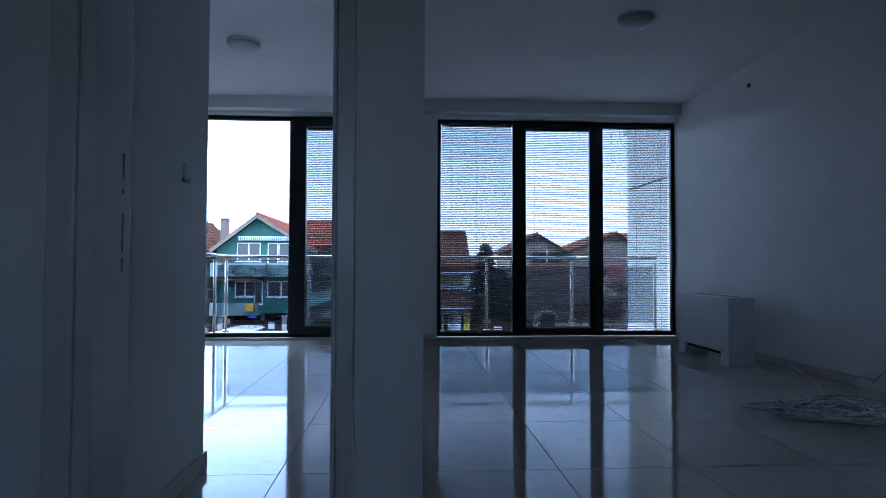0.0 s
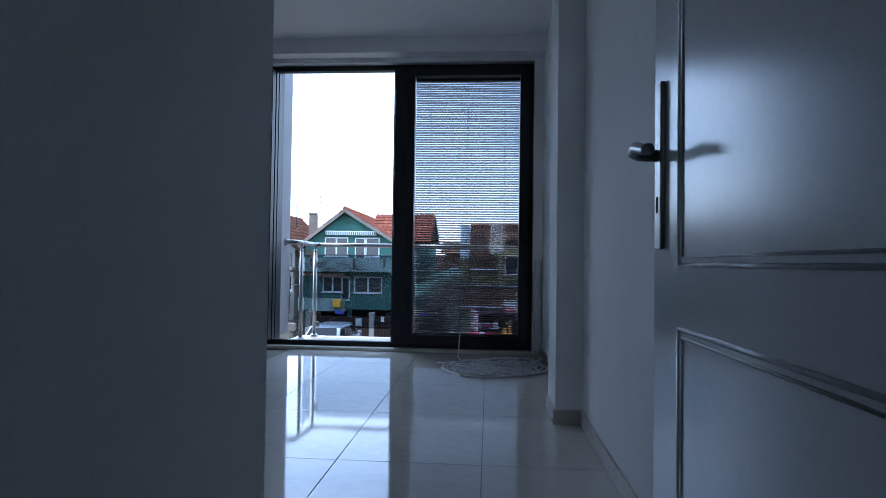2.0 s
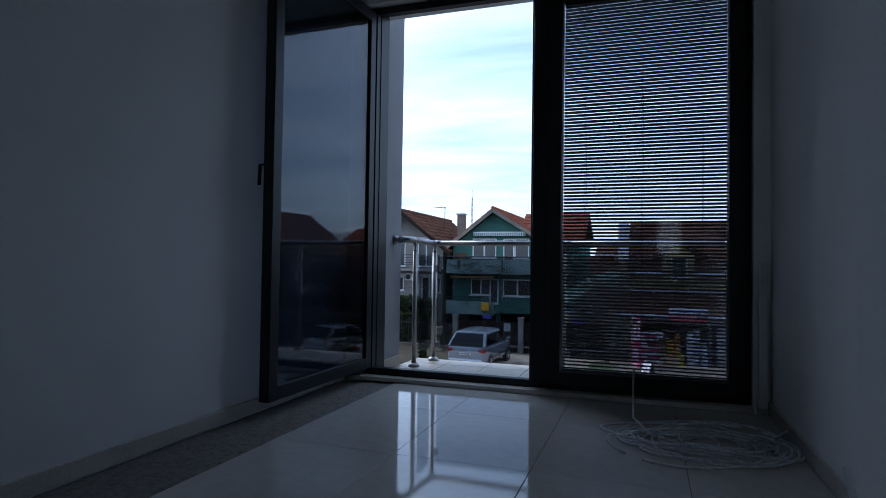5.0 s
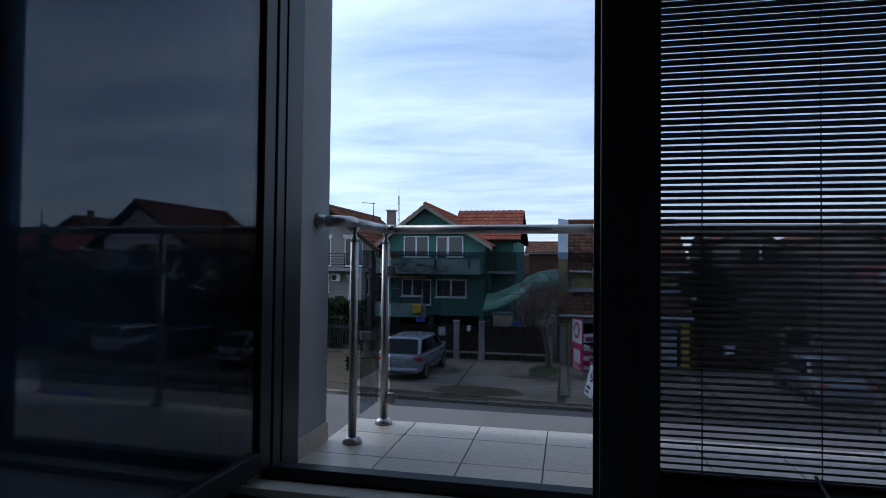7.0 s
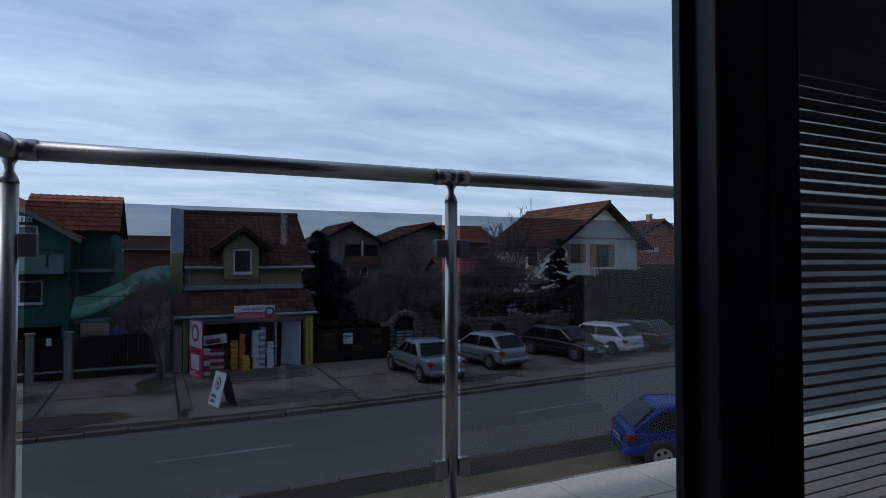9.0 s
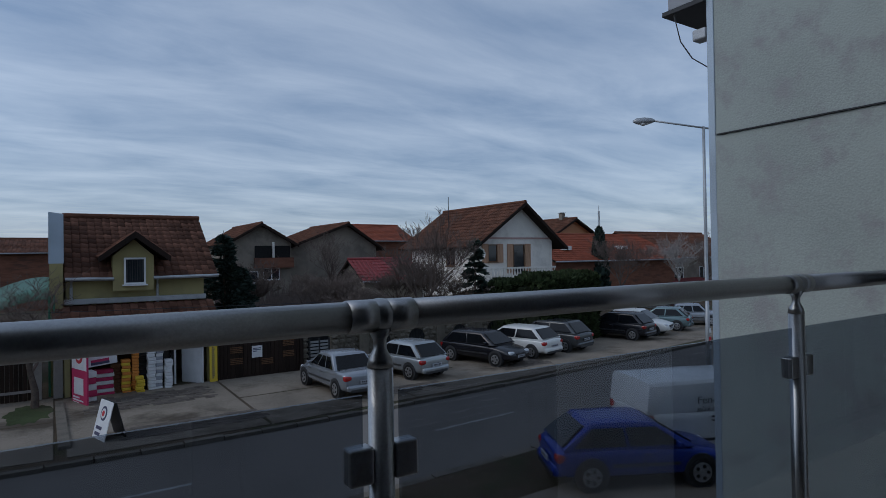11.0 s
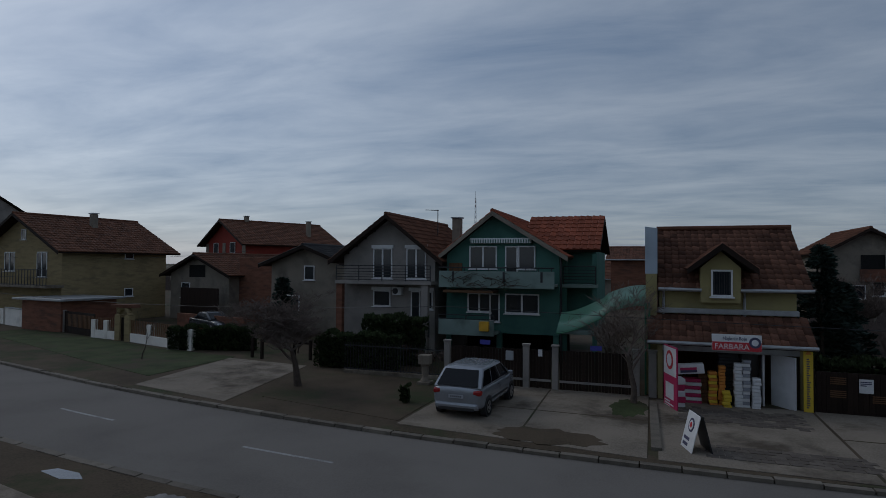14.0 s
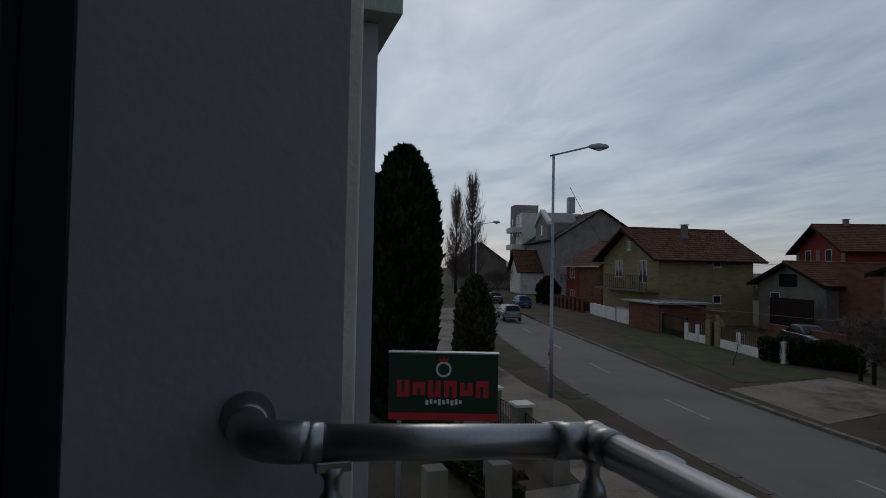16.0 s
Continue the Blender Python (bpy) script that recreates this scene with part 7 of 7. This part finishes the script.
wall_run(ww, (-52.0, 40.8), (-44.5, 38.6), GS - 0.05, GS + 1.15, 0.22, WHITEW, "wall_panel")
wall_run(ww, (-44.0, 38.4), (-38.2, 36.9), GS - 0.05, GS + 1.25, 0.22, WHITEW, "wall_panel")
wall_run(ww, (-44.0, 38.38), (-38.2, 36.88), GS + 1.26, GS + 1.33, 0.30, GALV, "coping")
wall_run(ww, (-37.9, 37.0), (-36.0, 36.6), GS - 0.05, GS + 1.5, 0.22, GREYW, "wall_panel")
fw = sheet_thing("board_fence", "brown board fence by the brick outbuilding", "fence")
me = mesh_of("plank", box(-0.11, -0.02, GS, 0.11, 0.02, GS + 1.45, 0.006), WOODD)
for x, y in along((-36.0, 36.6), (-32.2, 35.5), 17):
    o = part("plank", me, WOODD, fw)
    o.matrix_basis = pose(x, y, 0, 0, 0, -15)
mb = solid("meter_box", box(-0.35, -0.15, 0, 0.35, 0.15, 1.25, 0.02), GREYW, "grey roadside meter cabinet with white notices", "cabinet", kind="object")
mb.matrix_basis = st(-23.9, 33.2, 15)
bars(mb, -0.25, 0.25, 0.35, 1.1, -0.15, 5, WHITEP, 3)
bw = sheet_thing("brick_wall", "crumbling old brick wall behind the garden", "wall")
wall_run(bw, (-31.5, 41.5), (-24.8, 40.0), GS - 0.05, GS + 1.1, 0.25, BRICKW, "wall_panel")
tp = sheet_thing("timber_posts", "dark timber posts at the path's end", "fence")
for x, y in ((-18.6, 32.6), (-17.9, 32.4), (-16.4, 32.8), (-15.6, 32.9)):
    part("post", box(x - 0.06, y - 0.06, GS - 0.05, x + 0.06, y + 0.06, GS + 1.0, 0.01), WOODD, tp)
part("rail", box(-16.4, 32.83, GS + 0.8, -15.6, 32.87, GS + 0.9), WOODD, tp)
rf = sheet_thing("far_garden_fence", "red brick posts with dark rails before the far houses", "fence")
for k in range(9):
    x, y = -64 + k * 1.35, 42.9 - k * 0.28
    part("post", box(x - 0.18, y - 0.18, GS - 0.05, x + 0.18, y + 0.18, GS + 1.5, 0.02), BRICKW, rf)
    part("rail_panel", box(x + 0.2, y - 0.08, GS + 0.25, x + 1.15, y - 0.04, GS + 1.2), WOODD, rf)

# fence and pillars on the near side, with the hoarding
nf = thing("pillar_fence", "beige capped pillars with black iron panels before the building", "fence")
PIL = ((-17.6, 15.8), (-15.4, 15.75), (-13.15, 15.6))
for x, y in PIL:
    p = part("pillar", box(x - 0.22, y - 0.22, G - 0.05, x + 0.22, y + 0.22, G + 1.25, 0.01), BEIGEW, nf)
    part("pillar_cap", box(x - 0.28, y - 0.28, G + 1.255, x + 0.28, y + 0.28, G + 1.34, 0.015), WHITEW, p)
for (xa, ya), (xb, yb) in zip(PIL, PIL[1:]):
    d = Vector((xb - xa, yb - ya, 0))
    ang = math.degrees(math.atan2(d.y, d.x))
    pn = part("iron_panel", frame_ring(0.25, d.length - 0.25, G + 0.25, G + 1.12, -0.015, 0.015, 0.03), IRON, nf)
    pn.matrix_basis = pose(xa, ya, 0, 0, 0, ang)
    for k in range(14):
        part("bar", box(0.3 + k * (d.length - 0.6) / 13, -0.006, G + 0.27, 0.312 + k * (d.length - 0.6) / 13, 0.006, G + 1.1), IRON, pn)
    for k in range(7):
        part("cross_bar", box(0.27, -0.005, G + 0.35 + k * 0.11, d.length - 0.27, 0.005, G + 0.36 + k * 0.11), IRON, pn)
for x, y in ((-11.3, 13.3), (-11.3, 12.0)):
    p = part("pillar", box(x - 0.2, y - 0.2, G - 0.05, x + 0.2, y + 0.2, G + 1.25, 0.01), BEIGEW, nf)

hb = thing("hoarding", "dark green advertising hoarding with red lettering-like shapes", "billboard", at=pose(-12.85, 12.65, 0, 0, 0, 72))
HW, HZ0, HZ1 = 2.36, -1.95, -0.52
part("box", box(-HW / 2, 0, HZ0, HW / 2, 0.22, HZ1, 0.015), mat("dark green sign face", (0.008, 0.03, 0.016), 0.3, scale=3, var=0.1), hb)
part("top_flashing", box(-HW / 2 - 0.02, -0.02, HZ1 + 0.002, HW / 2 + 0.02, 0.24, HZ1 + 0.03), GALV, hb)
part("red_band", box(-HW / 2, -0.012, HZ0 + 0.01, HW / 2, -0.001, HZ0 + 0.16), RED, hb)
part("crest", tube([(0, -0.012, HZ1 - 0.33), (0, -0.002, HZ1 - 0.33)], 0.17, 20), WHITEP, hb)
part("crest_core", tube([(0, -0.018, HZ1 - 0.33), (0, -0.0125, HZ1 - 0.33)], 0.125, 20), mat("crest green", (0.01, 0.04, 0.02), 0.4, scale=3), hb)
part("crown", prism([(-0.09, HZ1 - 0.18), (0.09, HZ1 - 0.18), (0.11, HZ1 - 0.07), (0.04, HZ1 - 0.12), (0, HZ1 - 0.05), (-0.04, HZ1 - 0.12), (-0.11, HZ1 - 0.07)], -0.014, -0.002), RED, hb)
xs0 = (-1.0, -0.66, -0.33, 0.02, 0.36, 0.70)
for k, x in enumerate(xs0):
    h = 0.36 if k in (0, 2, 3, 5) else 0.28
    w = 0.27
    zc = HZ1 - 0.75
    part("logo_shape", box(x, -0.014, zc - h / 2, x + w, -0.002, zc + h / 2, 0.004), RED, hb)
    part("logo_gap", box(x + w * 0.36, -0.018, zc - h / 2 + (0.0 if k % 2 else 0.1), x + w * 0.60, -0.0145, zc + h / 2 - (0.12 if k % 2 else 0.0)), mat("logo gap", (0.01, 0.035, 0.018), 0.4, scale=3), hb)
for k in range(9):
    part("script_stroke", box(-0.38 + k * 0.09, -0.012, HZ1 - 1.10 + 0.02 * (k % 3), -0.32 + k * 0.09, -0.002, HZ1 - 0.99 + 0.02 * (k % 2)), WHITEP, hb)
for x in (-0.95, 0.95):
    part("leg", box(x - 0.05, 0.06, G - 0.05, x + 0.05, 0.16, HZ0), GALV, hb)


# ---- street lamps, wires, masts ----
def street_lamp(x, y, arm, label):
    o = thing("street_lamp", label, "street lamp", "street lamps", at=pose(x, y, G))
    part("pole", tube([(0, 0, 0), (0, 0, 2.6), (0, 0, 2.62), (0, 0, 6.0), (0, 0, 9.5)], [0.09, 0.085, 0.07, 0.06, 0.05], 12), GALV, o, "", True)
    part("arm", tube([(-arm[0] * 0.08, -arm[1] * 0.08, 9.42), (arm[0] * 0.9, arm[1] * 0.9, 9.82)], 0.035, 8), GALV, o, "", True)
    hd = Vector((arm[0], arm[1], 0)).normalized()
    a = Vector((arm[0] * 0.82, arm[1] * 0.82, 9.80))
    hp = part("head", tube([a, a + hd * 0.1, a + hd * 0.35, a + hd * 0.65, a + hd * 0.78], [0.05, 0.10, 0.14, 0.11, 0.03], 12), GALV, o, "", True)
    part("lens", tube([a + hd * 0.15 - Vector((0, 0, 0.07)), a + hd * 0.4 - Vector((0, 0, 0.10)), a + hd * 0.68 - Vector((0, 0, 0.06))], [0.04, 0.09, 0.03], 10), MILK, hp, "", True)
    part("service_door", box(-0.05, -0.095, 0.6, 0.05, -0.085, 1.0), GALV, o)
    for k in range(3):
        part("sticker", box(-0.06, -0.098, 1.3 + 0.3 * k, 0.06, -0.088, 1.45 + 0.3 * k), WHITEP if k != 1 else RED, o)


street_lamp(-21.3, 19.8, (0.6, 1.55), "tall galvanised street lamp with a single arm")
lx = ex(16.9, 19.6)
street_lamp(lx[0], lx[1], (-1.6, 1.4), "tall galvanised street lamp with a long arm")
lx = ex(-52, 28.5)
street_lamp(lx[0], lx[1], (0.8, 1.9), "far galvanised street lamp along the road")
wire = thing("overhead_wire", "thin black overhead cable across the house fronts", "cable")
for a, b, sag in (((-40, 31.5, 0.1), (-8, 30.0, -0.1), 0.5), ((-8, 30.0, -0.1), (44, 30.8, -0.35), 0.35), ((-19.3, 19.4, 4.3), (-40, 36, 2.0), 0.5), ((-52, 38, 2.2), (-28, 45, 2.4), 0.6)):
    pts = []
    for k in range(17):
        u = k / 16
        p = EX @ Vector((a[0] + (b[0] - a[0]) * u, a[1] + (b[1] - a[1]) * u, a[2] + (b[2] - a[2]) * u - sag * 4 * u * (1 - u)))
        pts.append(p)
    part("strand", tube(pts, 0.012, 4), IRON, wire)


def mast(x, y, h, w, label):
    o = thing("lattice_mast", label, "mast", at=st(x, y))
    for sx in (-1, 1):
        part("leg", tube([(sx * w, 0, 0), (sx * w * 0.3, 0, h)], 0.16, 5), GALV, o)
    for k in range(14):
        z, s = h * k / 14, (-1) ** k
        part("brace", tube([(s * w * (1 - 0.7 * k / 14), 0, z), (-s * w * (1 - 0.7 * (k + 1) / 14), 0, h * (k + 1) / 14)], 0.10, 4), REDW if k % 4 < 2 else GALV, o)
    part("aerial", tube([(0, 0, h), (0, 0, h * 1.1)], 0.09, 5), GALV, o)


mast(-86, 300, 44, 0.8, "far red and white lattice radio mast")
mast(158, 150, 22, 0.9, "far grey lattice mast over the roofs")
for i, (x, y, w, h) in enumerate(((-30, 90, 12, 5.6), (-8, 95, 14, 5.2), (8, 100, 12, 5.4), (-62, 85, 12, 5.5), (40, 85, 14, 6.2), (60, 70, 14, 5.8), (75, 60, 12, 6), (-130, 70, 16, 7))):
    gable_house("house", "distant house with a brown roof", pose(x, y, 0), -w / 2, w / 2, 0, 9, GS + h - 2.3, GS + h, "x", BEIGEW if i % 2 else WHITEW, ROOFB, over=0.5, tw=0.8, tl=1.0)
blk = solid("distant_block", box(-9, 0, 0, 9, 10, 12), WHITEW, "distant white apartment block on the skyline", "building", kind="object")
blk.matrix_basis = st(62, 210)
for k in range(4):
    for j in range(6):
        part("window", box(-8 + j * 2.8, -0.1, 2 + k * 2.6, -6.4 + j * 2.8, -0.01, 3.4 + k * 2.6), DPANE, blk)


def woods(label, x0, x1, y, h, n, seed):
    """Far winter woods on the skyline, one mass of twigs."""
    rnd = random.Random(seed)
    v, f = [], []
    for _ in range(n):
        x = rnd.uniform(x0, x1)
        yy = y + rnd.uniform(-6, 6)
        top = h * (0.55 + 0.25 * math.sin(x * 0.21 + seed) + 0.2 * math.sin(x * 0.077)) * rnd.uniform(0.4, 1.0)
        p = Vector(ex(x, yy))
        w = rnd.uniform(0.1, 0.35)
        i = len(v)
        l = rnd.uniform(-0.8, 0.8)
        v += [(p.x - w, p.y, G), (p.x + w, p.y, G), (p.x + l + 0.05, p.y, G + top)]
        f.append((i, i + 1, i + 2))
    ob = new("far_woods", raw("far_woods", v, f, TWIG))
    tagged(ob, label, "woods", kind="stuff")


woods("leafless brown woods on the skyline", -60, 60, 120, 5.6, 4000, 1)
woods("leafless brown woods beyond the road's end", 60, 160, 70, 8.5, 4000, 2)
woods("leafless brown thicket behind the shop", 5, 32, 50, 4.4, 2600, 3)
woods("leafless brown thicket behind the left houses", -120, -60, 90, 6, 3000, 4)
